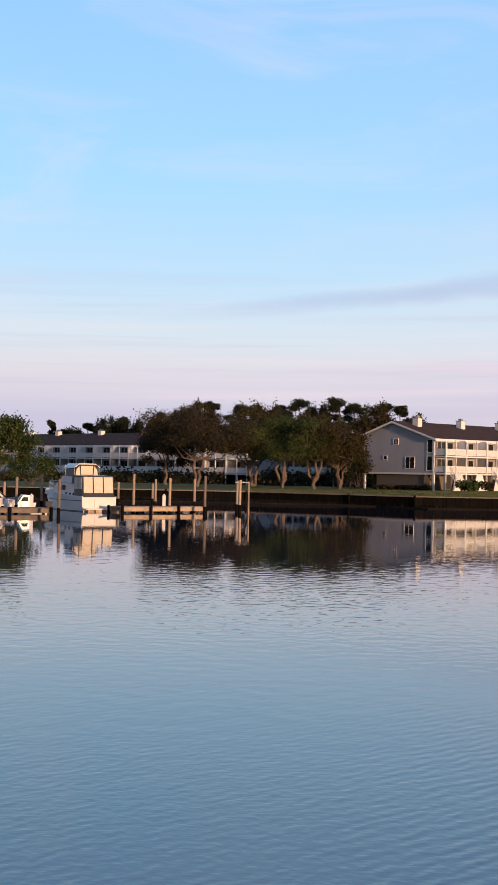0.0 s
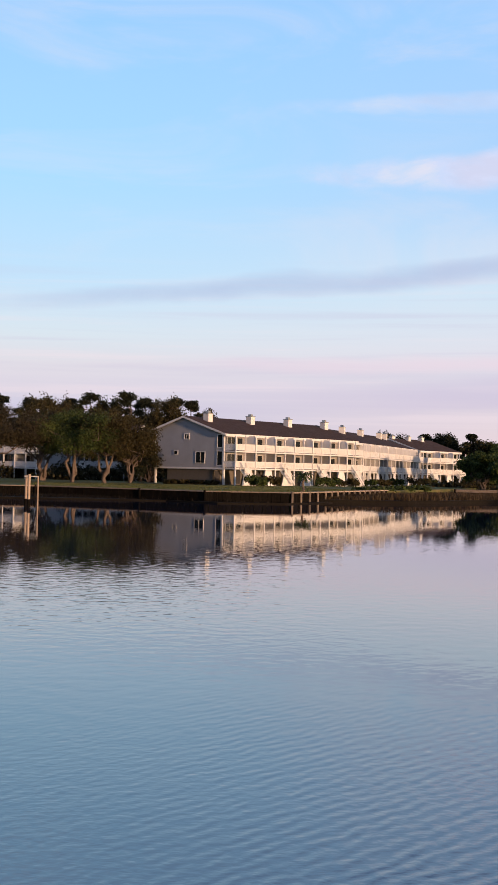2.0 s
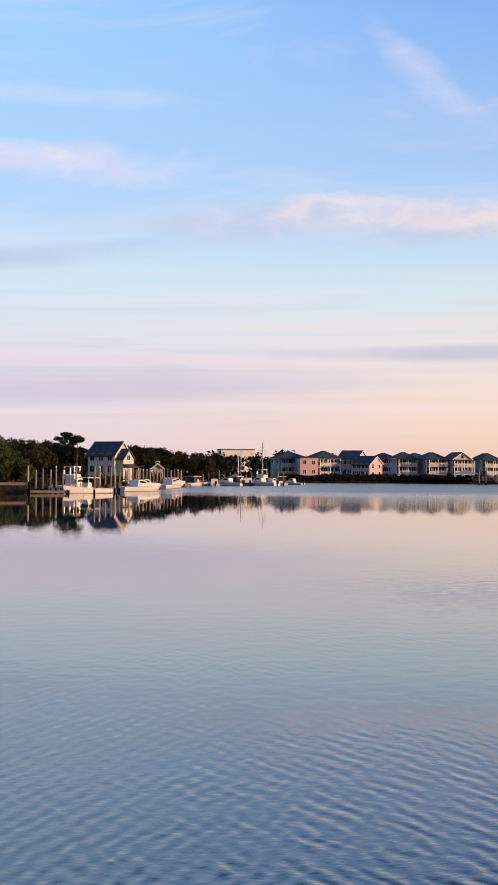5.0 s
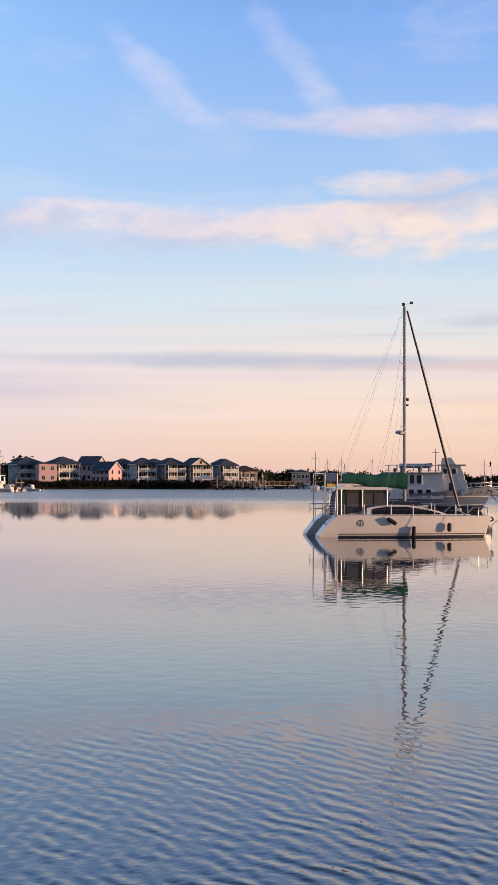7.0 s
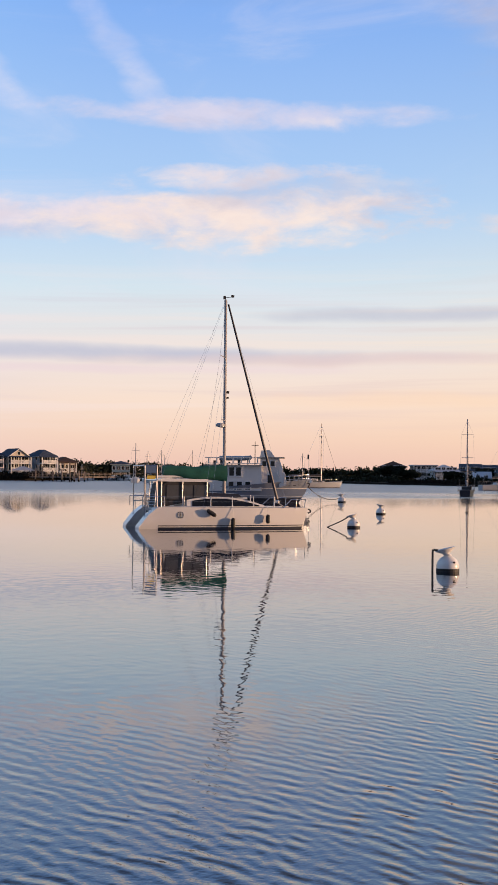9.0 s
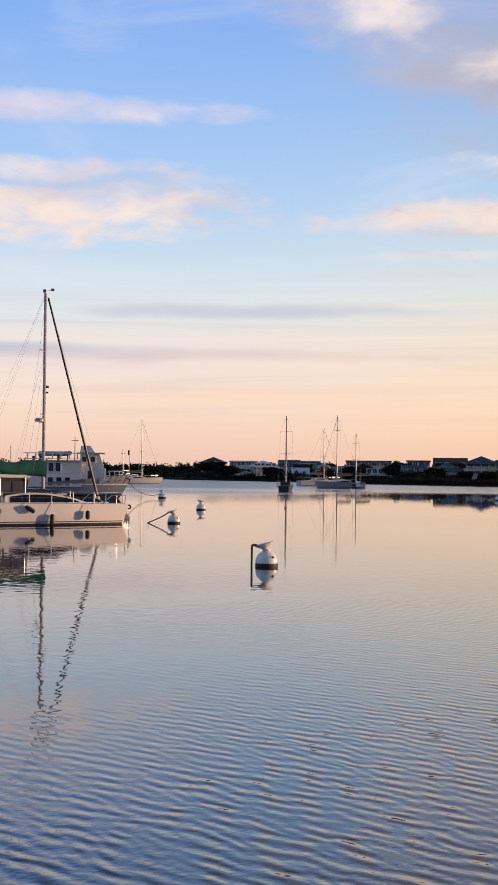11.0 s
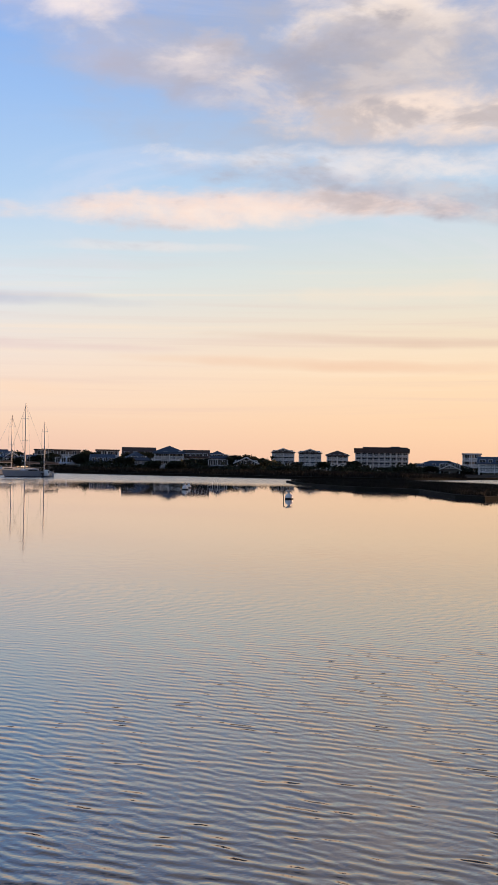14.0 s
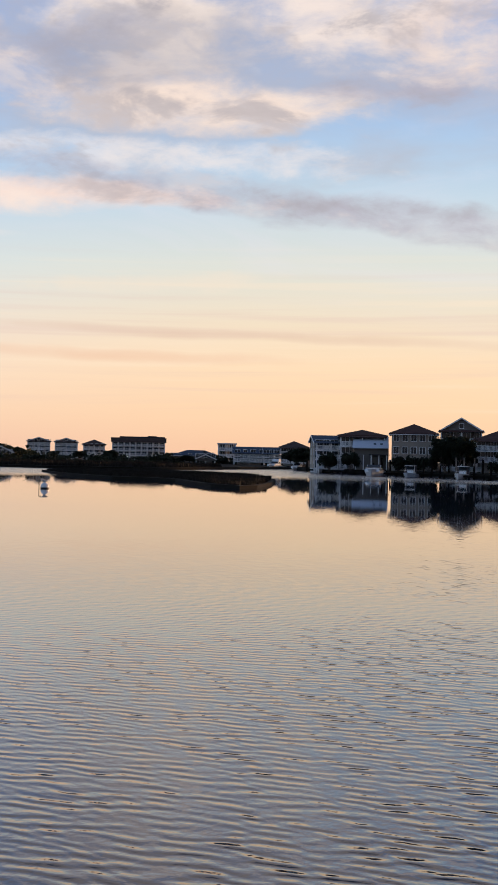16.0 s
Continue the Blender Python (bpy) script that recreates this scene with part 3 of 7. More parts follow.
def condo(where, turn, length, units, depth=14.3, rear=16.2, label="", near_gable=True, skirt=True, chims=(), ridge=10.5, wall="grey_siding", roof="brown_shingle"):
    f1, f2, eave, deck = 2.5, 5.1, 7.9, 2.2
    h = thing("condominium", where, turn, label, "apartment building", "condominium rows by the water")
    mid = rear / 2
    cut = eave + (ridge - eave) * (rear - depth) / (rear - mid)
    body = Shape().prism([(0, f1), (0, eave), (mid, ridge - 0.12), (depth, cut - 0.1), (depth, f1)], "x", 0, length)
    w = part("wall", body, wall, h, "grey lap-sided walls")
    # thin sheet over the wall, its darker colour painting the balcony shade
    part("front_siding", Shape().box(0.2, -0.012, f1, length - 0.2, -0.004, eave - 0.1), "balcony_shade", h, "grey siding behind the balconies, darkened as recess shade")
    # dark colour here paints the shade under the raised first floor
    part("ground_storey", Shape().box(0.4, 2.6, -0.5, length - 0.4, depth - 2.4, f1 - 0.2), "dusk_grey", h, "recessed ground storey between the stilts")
    part("floor_beam", Shape().box(-0.04, -0.04, f1 - 0.28, length + 0.04, depth + 0.04, f1 - 0.003), "white_paint", h)
    part("roof", gable_roof(0, length, 0, rear, eave, ridge), roof, h, "brown shingle roof")
    for x in (-0.5, length + 0.5):
        part("rake_board", rake_boards(x, 0, rear, eave, ridge), "white_paint", h)
    part("fascia", Shape().box(-0.5, -0.72, eave - 0.62, length + 0.5, -0.60, eave - 0.22), "white_paint", h)
    for x in (-0.03, length + 0.03):
        for y in (0.1, depth - 0.1):
            part("corner_board", Shape().box(x - 0.06, y - 0.13, f1, x + 0.06, y + 0.13, eave - 0.05), "white_paint", h)
    # decks
    for z in (f1, f2):
        part("deck", Shape().box(0, -deck, z - 0.2, length, -0.004, z), "white_paint", h, "white timber balcony deck")
    u = length / units
    for i in range(units + 1):
        x = min(max(i * u, 0.12), length - 0.12)
        part("post", Shape().box(x - 0.09, -deck - 0.03, -0.6, x + 0.09, -deck + 0.16, eave - 0.62), "white_paint", h)
        if 0 < i < units:
            part("party_fin", Shape().box(x - 0.06, -deck + 0.25, f2, x + 0.06, -0.004, eave - 0.4), "white_paint", h, "white dividing wall between balconies")
            # lower fin in a darker siding than the white one: shade under the deck
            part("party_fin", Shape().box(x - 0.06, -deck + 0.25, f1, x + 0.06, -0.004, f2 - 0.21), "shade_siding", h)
    for i in range(units):
        a, b = i * u + 0.13, (i + 1) * u - 0.13
        for z in (f1, f2):
            part("railing", rail_shape(a, b, -deck + 0.08, z, 1.05), "white_paint", h)
            m = (a + b) / 2
            window_part(h, m - u * 0.18, z + 0.05, 1.9, 2.05, 0, "front", 1, "shade_siding")
            window_part(h, m + u * 0.24, z + 0.8, 1.2, 1.2, 0, "front", 0, "shade_siding")
            part("mid_post", Shape().box(m - 0.07, -deck + 0.0, z, m + 0.07, -deck + 0.16, z + 2.38), "white_paint", h)
        part("stilt", Shape().box((a + b) / 2 - 0.14, -deck + 0.02, -0.6, (a + b) / 2 + 0.14, -deck + 0.3, f1 - 0.2), "white_paint", h)
        if i % 2 == 0:
            stair_part(h, a + 0.9, -deck - 0.1, f1, 2.7, 1)
        if skirt:
            c = b - 1.9
            part("stair_skirt", Shape().prism([(c - 1.6, -0.5), (c - 0.75, f1 - 0.25), (c + 0.75, f1 - 0.25), (c + 1.6, -0.5)], "y", -deck - 0.2, -deck - 0.08), "white_paint", h, "white sloping lattice skirt")
        part("entry_void", Shape().box(a + 0.8, 2.50, 0.0, a + 2.0, 2.58, 2.0), "dark_void", h, "dark doorway under the building")
    if near_gable:
        for y in (0.15, depth - 0.15):
            part("stilt", Shape().box(0.0, y - 0.14, -0.6, 0.28, y + 0.14, f1 - 0.28), "white_paint", h)
        window_part(h, 7.6, 6.9, 0.85, 0.75, 0, "left", 1)
        window_part(h, 9.8, 4.5, 0.7, 0.5, 0, "left", 0)
        window_part(h, 4.75, 3.2, 1.75, 1.65, 0, "left", 1)
        window_part(h, 0.85, 2.9, 0.95, 2.1, 0, "left", 0)
        window_part(h, 0.85, 5.6, 0.95, 1.9, 0, "left", 0)
        part("side_railing", rail_shape(-deck + 0.1, -0.1, 0.1, f1, 1.05, axis="y"), "white_paint", h)
        part("side_railing", rail_shape(-deck + 0.1, -0.1, 0.1, f2, 1.05, axis="y"), "white_paint", h)
    for x, y in chims:
        chimney_part(h, x, y, eave + 0.3, ridge + 0.45)
    return h


def house(az, dist, width, depth, floors, turn=0.0, base=1.0, wall="grey_siding", roof_mat="slate_shingle", roof="hip", decks=True, storey=2.9, label="", pile=0.0, roof_h=2.4, windows=4, left_windows=2, deck_depth=2.0, name="house", ridge="x", trees=False):
    """A waterfront house that faces the eye, turned by some degrees; its middle front stands at (az, dist)."""
    p = spot(az, dist, base)
    h = thing(name, p, -az + turn, label, "house", "houses along the far shore")
    x0, x1 = -width / 2, width / 2
    top = pile + floors * storey
    if roof == "gable_front":
        part("wall", Shape().prism([(x0, pile), (x0, top), (0, top + roof_h - 0.12), (x1, top), (x1, pile)], "y", 0, depth), wall, h)
        s = Shape()
        o = 0.5
        k = roof_h / (width / 2)
        s.sheet([(x0 - o, -0.5, top - k * o), (0, -0.5, top + roof_h), (0, depth + 0.4, top + roof_h), (x0 - o, depth + 0.4, top - k * o)], 0.16)
        s.sheet([(x1 + o, -0.5, top - k * o), (x1 + o, depth + 0.4, top - k * o), (0, depth + 0.4, top + roof_h), (0, -0.5, top + roof_h)], 0.16)
        part("roof", s, roof_mat, h)
        tr = Shape()
        for q in (x0 - o, x1 + o):
            tr.prism([(q, top - k * o - 0.28), (q, top - k * o - 0.02), (0, top + roof_h - 0.02), (0, top + roof_h - 0.28)], "y", -0.56, -0.48)
        part("rake_board", tr, "white_paint", h)
        window_part(h, 0, top + 0.3, 0.8, 0.9, 0, "front", 0)
    elif roof == "gable_side":
        part("wall", Shape().prism([(0, pile), (0, top), (depth / 2, top + roof_h - 0.12), (depth, top), (depth, pile)], "x", x0, x1), wall, h)
        part("roof", gable_roof(x0, x1, 0, depth, top, top + roof_h, 0.5, 0.4), roof_mat, h)
        for q in (x0 - 0.4, x1 + 0.4):
            part("rake_board", rake_boards(q, 0, depth, top, top + roof_h, 0.5), "white_paint", h)
    elif roof == "flat":
        part("wall", Shape().box(x0, 0, pile, x1, depth, top), wall, h)
        part("roof", Shape().box(x0 - 0.3, -0.3, top + 0.003, x1 + 0.3, depth + 0.3, top + 0.4), roof_mat, h)
    else:
        part("wall", Shape().box(x0, 0, pile, x1, depth, top), wall, h)
        o = 0.6
        r = min(width, depth) / 2 * 0.999
        a0, a1 = (x0 + r, x1 - r) if width > depth else (-0.01, 0.01)
        b0, b1 = (depth / 2 - 0.01, depth / 2 + 0.01) if width > depth else (r, depth - r)
        e = [(x0 - o, -o, top - 0.2), (x1 + o, -o, top - 0.2), (x1 + o, depth + o, top - 0.2), (x0 - o, depth + o, top - 0.2)]
        e2 = [(x, y, top + 0.003) for x, y, z in e]
        t = [(a0, b0, top + roof_h), (a1, b0, top + roof_h), (a1, b1, top + roof_h), (a0, b1, top + roof_h)]
        part("roof", Shape().loft([e, e2, t]), roof_mat, h)
        part("fascia", Shape().box(x0 - o - 0.03, -o - 0.03, top - 0.32, x1 + o + 0.03, depth + o + 0.03, top - 0.204), "white_paint", h)
    if pile > 0:
        n = max(2, int(width / 3.2))
        for i in range(n + 1):
            x = x0 + 0.2 + (width - 0.4) * i / n
            for y in (0.2, depth - 0.2):
                part("stilt", Shape().box(x - 0.14, y - 0.14, -1.2, x + 0.14, y + 0.14, pile), "white_paint", h)
        part("ground_store", Shape().box(x0 + 1.0, 2.0, -1.2, x1 - 1.0, depth - 1.0, pile), "shade_siding", h)
    else:
        part("footing", Shape().box(x0 + 0.05, 0.05, -1.5, x1 - 0.05, depth - 0.05, 0), "shade_siding", h)
    for k in range(floors):
        z = pile + k * storey
        for i in range(windows):
            x = x0 + width * (i + 0.5) / windows
            tall = decks and i % 2 == 0
            window_part(h, x, z + (0.1 if tall else 0.9), 1.5 if tall else 1.0, 2.0 if tall else 1.25, 0, "front", 1)
        for i in range(left_windows):
            y = depth * (i + 0.5) / left_windows
            window_part(h, y, z + 0.9, 0.9, 1.2, x0, "left", 0)
            window_part(h, y, z + 0.9, 0.9, 1.2, x1, "right", 0)
        if decks and (z > 0.5 or floors > 2):
            part("deck", Shape().box(x0, -deck_depth, z - 0.18, x1, -0.004, z), "white_paint", h)
            part("railing", rail_shape(x0, x1, -deck_depth + 0.08, z, 1.0, 0.22), "white_paint", h)
    if decks:
        n = max(2, int(width / 3.4))
        for i in range(n + 1):
            x = x0 + 0.12 + (width - 0.24) * i / n
            part("post", Shape().box(x - 0.11, -deck_depth - 0.02, -1.5, x + 0.11, -deck_depth + 0.2, top - 0.3), "white_paint", h)
        if roof != "flat":
            part("porch_roof", Shape().sheet([(x0 - 0.3, -deck_depth - 0.4, top - 0.35), (x1 + 0.3, -deck_depth - 0.4, top - 0.35), (x1 + 0.3, -0.0, top - 0.05), (x0 - 0.3, -0.0, top - 0.05)], 0.14), roof_mat, h)
    return h


# ---------------------------------------------------------------- plants
def leaf_cloud(blobs, count, size, seed, flat=1.0):
    """Small leaf tufts spread through lumps; a lump is (x, y, z, rx, ry, rz)."""
    rng = np.random.default_rng(seed)
    b = np.array(blobs, float)
    vol = (b[:, 3] * b[:, 4] * b[:, 5]) ** 0.67
    pick = rng.choice(len(b), count, p=vol / vol.sum())
    d = rng.normal(size=(count, 3))
    d /= np.linalg.norm(d, axis=1, keepdims=True)
    rad = rng.random(count) ** 0.4
    c = b[pick, :3] + d * rad[:, None] * b[pick, 3:] * (1 + 0.25 * rng.normal(size=(count, 1)))
    u = rng.normal(size=(count, 3))
    u /= np.linalg.norm(u, axis=1, keepdims=True)
    w = np.cross(u, rng.normal(size=(count, 3)))
    w /= np.linalg.norm(w, axis=1, keepdims=True)
    s = size * (0.6 + 0.8 * rng.random((count, 1)))
    u, w = u * s, w * s * 0.7
    v = np.stack([c - u, c + w * 0.8 - u * 0.1, c + u, c - w * 0.8 + u * 0.1], 1).reshape(-1, 3)
    v[:, 2] = v[:, 2] * flat
    sh = Shape()
    sh.v = [tuple(p) for p in v.tolist()]
    sh.f = [(4 * i, 4 * i + 1, 4 * i + 2, 4 * i + 3) for i in range(count)]
    return sh


def plain_mesh(name, sh, mat):
    me = bpy.data.meshes.new(name)
    me.from_pydata(sh.v, [], sh.f)
    me.materials.append(MAT[mat])
    return me


def limb_path(start, end, r0, r1, rng, n=5, sway=0.045):
    pts = []
    L = (Vector(end) - Vector(start)).length
    for i in range(n + 1):
        u = i / n
        p = Vector(start).lerp(Vector(end), u)
        if 0 < i < n:
            p += Vector(rng.normal(size=3).tolist()) * L * sway
        pts.append((p, r0 + (r1 - r0) * u))
    return pts


def limb(s, pts, n=7):
    for (a, ra), (b, rb) in zip(pts, pts[1:]):
        s.bar(a, b, ra, rb, n)


def tree(where, height, spread, kind="oak", seed=1, leaf="oak_leaf", label="", dens=1.0, size=0.3, trunk_h=0.3, lean=0.0, name="tree"):
    rng = np.random.default_rng(seed)
    h = thing(name, where, 0, label, "tree")
    s = Shape()
    blobs = []
    base = Vector((0, 0, -0.3))
    if kind == "oak":
        stems = 2 + int(rng.random() * 2)
        for k in range(stems):
            a = 2 * math.pi * (k + rng.random() * 0.6) / stems
            fork = Vector((math.cos(a) * spread * 0.16 + lean, math.sin(a) * spread * 0.16, height * trunk_h * (0.8 + 0.4 * rng.random())))
            limb(s, limb_path(base, fork, 0.024 * height, 0.014 * height, rng))
            for j in range(5):
                b = a + (j - 2) * 0.75 + 0.3 * rng.normal()
                rr = spread * (0.35 + 0.6 * rng.random())
                e = Vector((math.cos(b) * rr + lean, math.sin(b) * rr, height * (0.5 + 0.36 * rng.random())))
                limb(s, limb_path(fork, e, 0.010 * height, 0.003 * height, rng, 4, 0.1), 5)
                blobs.append((*e, spread * 0.30, spread * 0.30, height * 0.13))
        for j in range(38):
            b, rr = rng.random() * 6.28, spread * rng.random() ** 0.5 * 0.9
            z = height * (0.95 - 0.34 * (rr / spread) ** 2 - 0.42 * rng.random() ** 1.4)
            blobs.append((math.cos(b) * rr + lean, math.sin(b) * rr, z, spread * 0.24, spread * 0.24, height * 0.08))
        count = int(12500 * dens)
    elif kind == "pine":
        topp = Vector((lean, 0.2, height * 0.95))
        limb(s, limb_path(base, topp, 0.018 * height, 0.005 * height, rng, 6, 0.012))
        for j in range(11):
            u = 0.58 + 0.4 * rng.random()
            b = rng.random() * 6.28
            rr = spread * (1.15 - u) * 1.7 * (0.5 + 0.5 * rng.random())
            st = Vector((lean * u, 0, height * u * 0.95))
            e = st + Vector((math.cos(b) * rr, math.sin(b) * rr, 0.3 + 0.05 * height * rng.random()))
            limb(s, limb_path(st, e, 0.005 * height, 0.002 * height, rng, 3, 0.05), 5)
            blobs.append((*e, spread * 0.26, spread * 0.26, height * 0.04))
        blobs.append((*topp, spread * 0.3, spread * 0.3, height * 0.05))
        count = int(5500 * dens)
    else:
        for j in range(14):
            b, rr = rng.random() * 6.28, spread * rng.random() ** 0.5
            blobs.append((math.cos(b) * rr, math.sin(b) * rr, height * (0.35 + 0.5 * rng.random() * (1 - 0.5 * rr / spread)), spread * 0.3, spread * 0.3, height * 0.25))
            limb(s, limb_path((0, 0, -0.2), blobs[-1][:3], 0.05, 0.02, rng, 3, 0.1), 5)
        count = int(3800 * dens)
    part("trunk", s, "bark", h, "grey-brown trunk and limbs")
    ob = new("crown", plain_mesh("crown", leaf_cloud(blobs, count, size * 0.62, seed + 7), leaf))
    ob.parent = h
    return h


def palm(where, height, seed, label="small palm with arching fronds"):
    rng = np.random.default_rng(seed)
    h = thing("palm_tree", where, 0, label, "palm")
    s = Shape()
    limb(s, limb_path((0, 0, -0.2), (0.1, 0.1, height * 0.62), 0.16, 0.13, rng, 5, 0.02), 8)
    part("trunk", s, "bark", h)
    f = Shape()
    for k in range(26):
        a, el = k * 2.4, 0.9 - 1.3 * (k / 26)
        L = height * 0.42
        prev = Vector((0.1, 0.1, height * 0.62))
        d = Vector((math.cos(a) * math.cos(el), math.sin(a) * math.cos(el), math.sin(el)))
        side = Vector((-math.sin(a), math.cos(a), 0))
        for j in range(6):
            nxt = prev + d * L / 6
            d = (d + Vector((0, 0, -0.24))).normalized()
            w = L * 0.16 * (1 - abs(j - 2) / 6)
            for sg in (-1, 1):
                f.add([prev, prev + d * 0.1 + side * sg * w + Vector((0, 0, -w * 0.5)), nxt + side * sg * w + Vector((0, 0, -w * 0.5)), nxt], [(0, 1, 2, 3)])
            prev = nxt
    ob = new("fronds", plain_mesh("fronds", f, "green_leaf"))
    ob.parent = h
    return h


def shrub(where, w, d, z, seed, leaf="green_leaf", label="clipped evergreen shrub beside the building", dens=1.0, turn=0.0):
    """A low shrub: short stems and a rounded, uneven mass of leaves."""
    rng = np.random.default_rng(seed)
    blobs = [((rng.random() - 0.5) * w * 0.8, (rng.random() - 0.5) * d * 0.8, z * (0.35 + 0.35 * rng.random()), w * 0.16, d * 0.25, z * 0.33) for _ in range(12)]
    h = thing("shrub", where, turn, label, "shrub", "shrubs by the condominiums")
    s = Shape()
    for bl in blobs[:6]:
        s.bar((bl[0] * 0.5, bl[1] * 0.5, -0.2), bl[:3], 0.04, 0.015, 5)
    part("stems", s, "bark", h)
    ob = new("leaves", plain_mesh("leaves", leaf_cloud(blobs, int(1100 * dens), 0.2, seed), leaf))
    ob.parent = h
    return h


def wood(name, outline, count, seed, size=0.8, leaf="pine_leaf", label="dark distant woods", base=0.5):
    """Far woods as one mass of leaf tufts: rows of (turn, distance, height)."""
    rng = np.random.default_rng(seed)
    blobs = []
    for (a0, d0, h0), (a1, d1, h1) in zip(outline, outline[1:]):
        n = max(2, int(abs(a1 - a0) * d0 * 0.0175 / 4.5))
        for i in range(n):
            u = (i + rng.random()) / n
            d = d0 + (d1 - d0) * u + rng.random() * 16
            hh = (h0 + (h1 - h0) * u) * (0.78 + 0.26 * rng.random())
            p = spot(a0 + (a1 - a0) * u, d)
            r = 2.6 + 1.8 * rng.random()
            blobs.append((p.x, p.y, base + hh - r * 0.5, r, r, r * 0.55))
            for k in range(3):
                blobs.append((p.x + rng.normal() * 1.5, p.y + rng.normal() * 1.5, base + hh * (0.15 + 0.22 * k), r * 1.1, r * 1.1, hh * 0.2))
    sh = leaf_cloud(blobs, count, size, seed)
    ob = new(name, plain_mesh(name, sh, leaf))
    return tagged(ob, label, "woods", "", "stuff")


def reeds(name, area, count, seed, height=0.9, label="dry brown marsh reeds", z=0.3, mat="reed", lean=0.25, wide=0.05):
    """Blades over a plan of (turn, distance) corners."""
    rng = np.random.default_rng(seed)
    poly = np.array([tuple(spot(a, d))[:2] for a, d in area])
    lo, hi = poly.min(0), poly.max(0)
    pts = np.empty((0, 2))
    while len(pts) < count:
        q = lo + rng.random((count * 2, 2)) * (hi - lo)
        inside = np.zeros(len(q), bool)
        for (xa, ya), (xb, yb) in zip(poly, np.roll(poly, -1, 0)):
            c = ((ya > q[:, 1]) != (yb > q[:, 1])) & (q[:, 0] < (xb - xa) * (q[:, 1] - ya) / (yb - ya + 1e-12) + xa)
            inside ^= c
        pts = np.vstack([pts, q[inside]])
    pts = pts[:count]
    a = rng.random(count) * 6.283
    hgt = height * (0.55 + 0.7 * rng.random(count)) * (0.8 + 0.35 * np.sin(pts[:, 0] * 0.35) * np.cos(pts[:, 1] * 0.27))
    w = wide * (0.6 + rng.random(count))
    dx, dy = np.cos(a) * w, np.sin(a) * w
    lx, ly = rng.normal(size=count) * lean * hgt, rng.normal(size=count) * lean * hgt
    v = np.empty((count, 3, 3))
    v[:, 0] = np.stack([pts[:, 0] - dx, pts[:, 1] - dy, np.full(count, z - 0.1)], 1)
    v[:, 1] = np.stack([pts[:, 0] + dx, pts[:, 1] + dy, np.full(count, z - 0.1)], 1)
    v[:, 2] = np.stack([pts[:, 0] + lx, pts[:, 1] + ly, z + hgt], 1)
    sh = Shape()
    sh.v = [tuple(p) for p in v.reshape(-1, 3).tolist()]
    sh.f = [(3 * i, 3 * i + 1, 3 * i + 2) for i in range(count)]
    ob = new(name, plain_mesh(name, sh, mat))
    return tagged(ob, label, "reeds", "", "stuff")


# ---------------------------------------------------------------- boats and harbour gear
def hull_shape(L, B, bow=1.2, stern=0.9, draft=0.4, full=0.55, flare=0.35, n=14, transom=0.92):
    """A lofted hull, bow towards +x, waterline at z = 0. Rings run from stern to bow."""
    rings = []
    for i in range(n + 1):
        u = i / n
        x = -L / 2 + L * u
        half = B / 2 * (transom + (1 - transom) * min(1, u * 3)) * (1 - max(0.0, (u - full) / (1 - full)) ** 2.2)
        half = max(half, 0.02)
        top = stern + (bow - stern) * u ** 1.6
        low = half * (1 - flare * u)
        keel = -draft * (1 - max(0, (u - 0.75) / 0.25) ** 2)
        rake = 0.5 * bow * max(0, (u - 0.7) / 0.3)
        ring = [(x + rake, half, top), (x + rake * 0.6, low * 0.98, top * 0.45), (x, low * 0.9, 0.02), (x - rake * 0.3, low * 0.6, keel * 0.7), (x - rake * 0.3, 0, keel)]
        rings.append(ring + [(a, -b, c) for a, b, c in ring[-2::-1]])
    s = Shape().loft(rings, close=True)
    s.smooth = True
    return s


def band_shape(L, B, z0, z1, **k):
    """A stripe just outside the hull's side between two heights: taken from a slightly wider hull."""
    a = hull_shape(L * 1.004, B * 1.015, **k)
    out = Shape()
    n = 9
    rings = [a.v[i:i + n] for i in range(0, len(a.v), n)]
    for sgn in (0, 1):
        cols = []
        for r in rings:
            q = [r[0], r[1], r[2]] if sgn == 0 else [r[8], r[7], r[6]]
            def at(z):
                for (xa, ya, za), (xb, yb, zb) in zip(q, q[1:]):
                    if za >= z >= zb:
                        t = (za - z) / max(za - zb, 1e-6)
                        return (xa + (xb - xa) * t, ya + (yb - ya) * t, z)
                return q[-1] if z < q[-1][2] else q[0]
            cols.append((at(z0), at(z1)))
        for (p0, p1), (q0, q1) in zip(cols, cols[1:]):
            out.add([p0, q0, q1, p1], [(0, 1, 2, 3)])
    return out


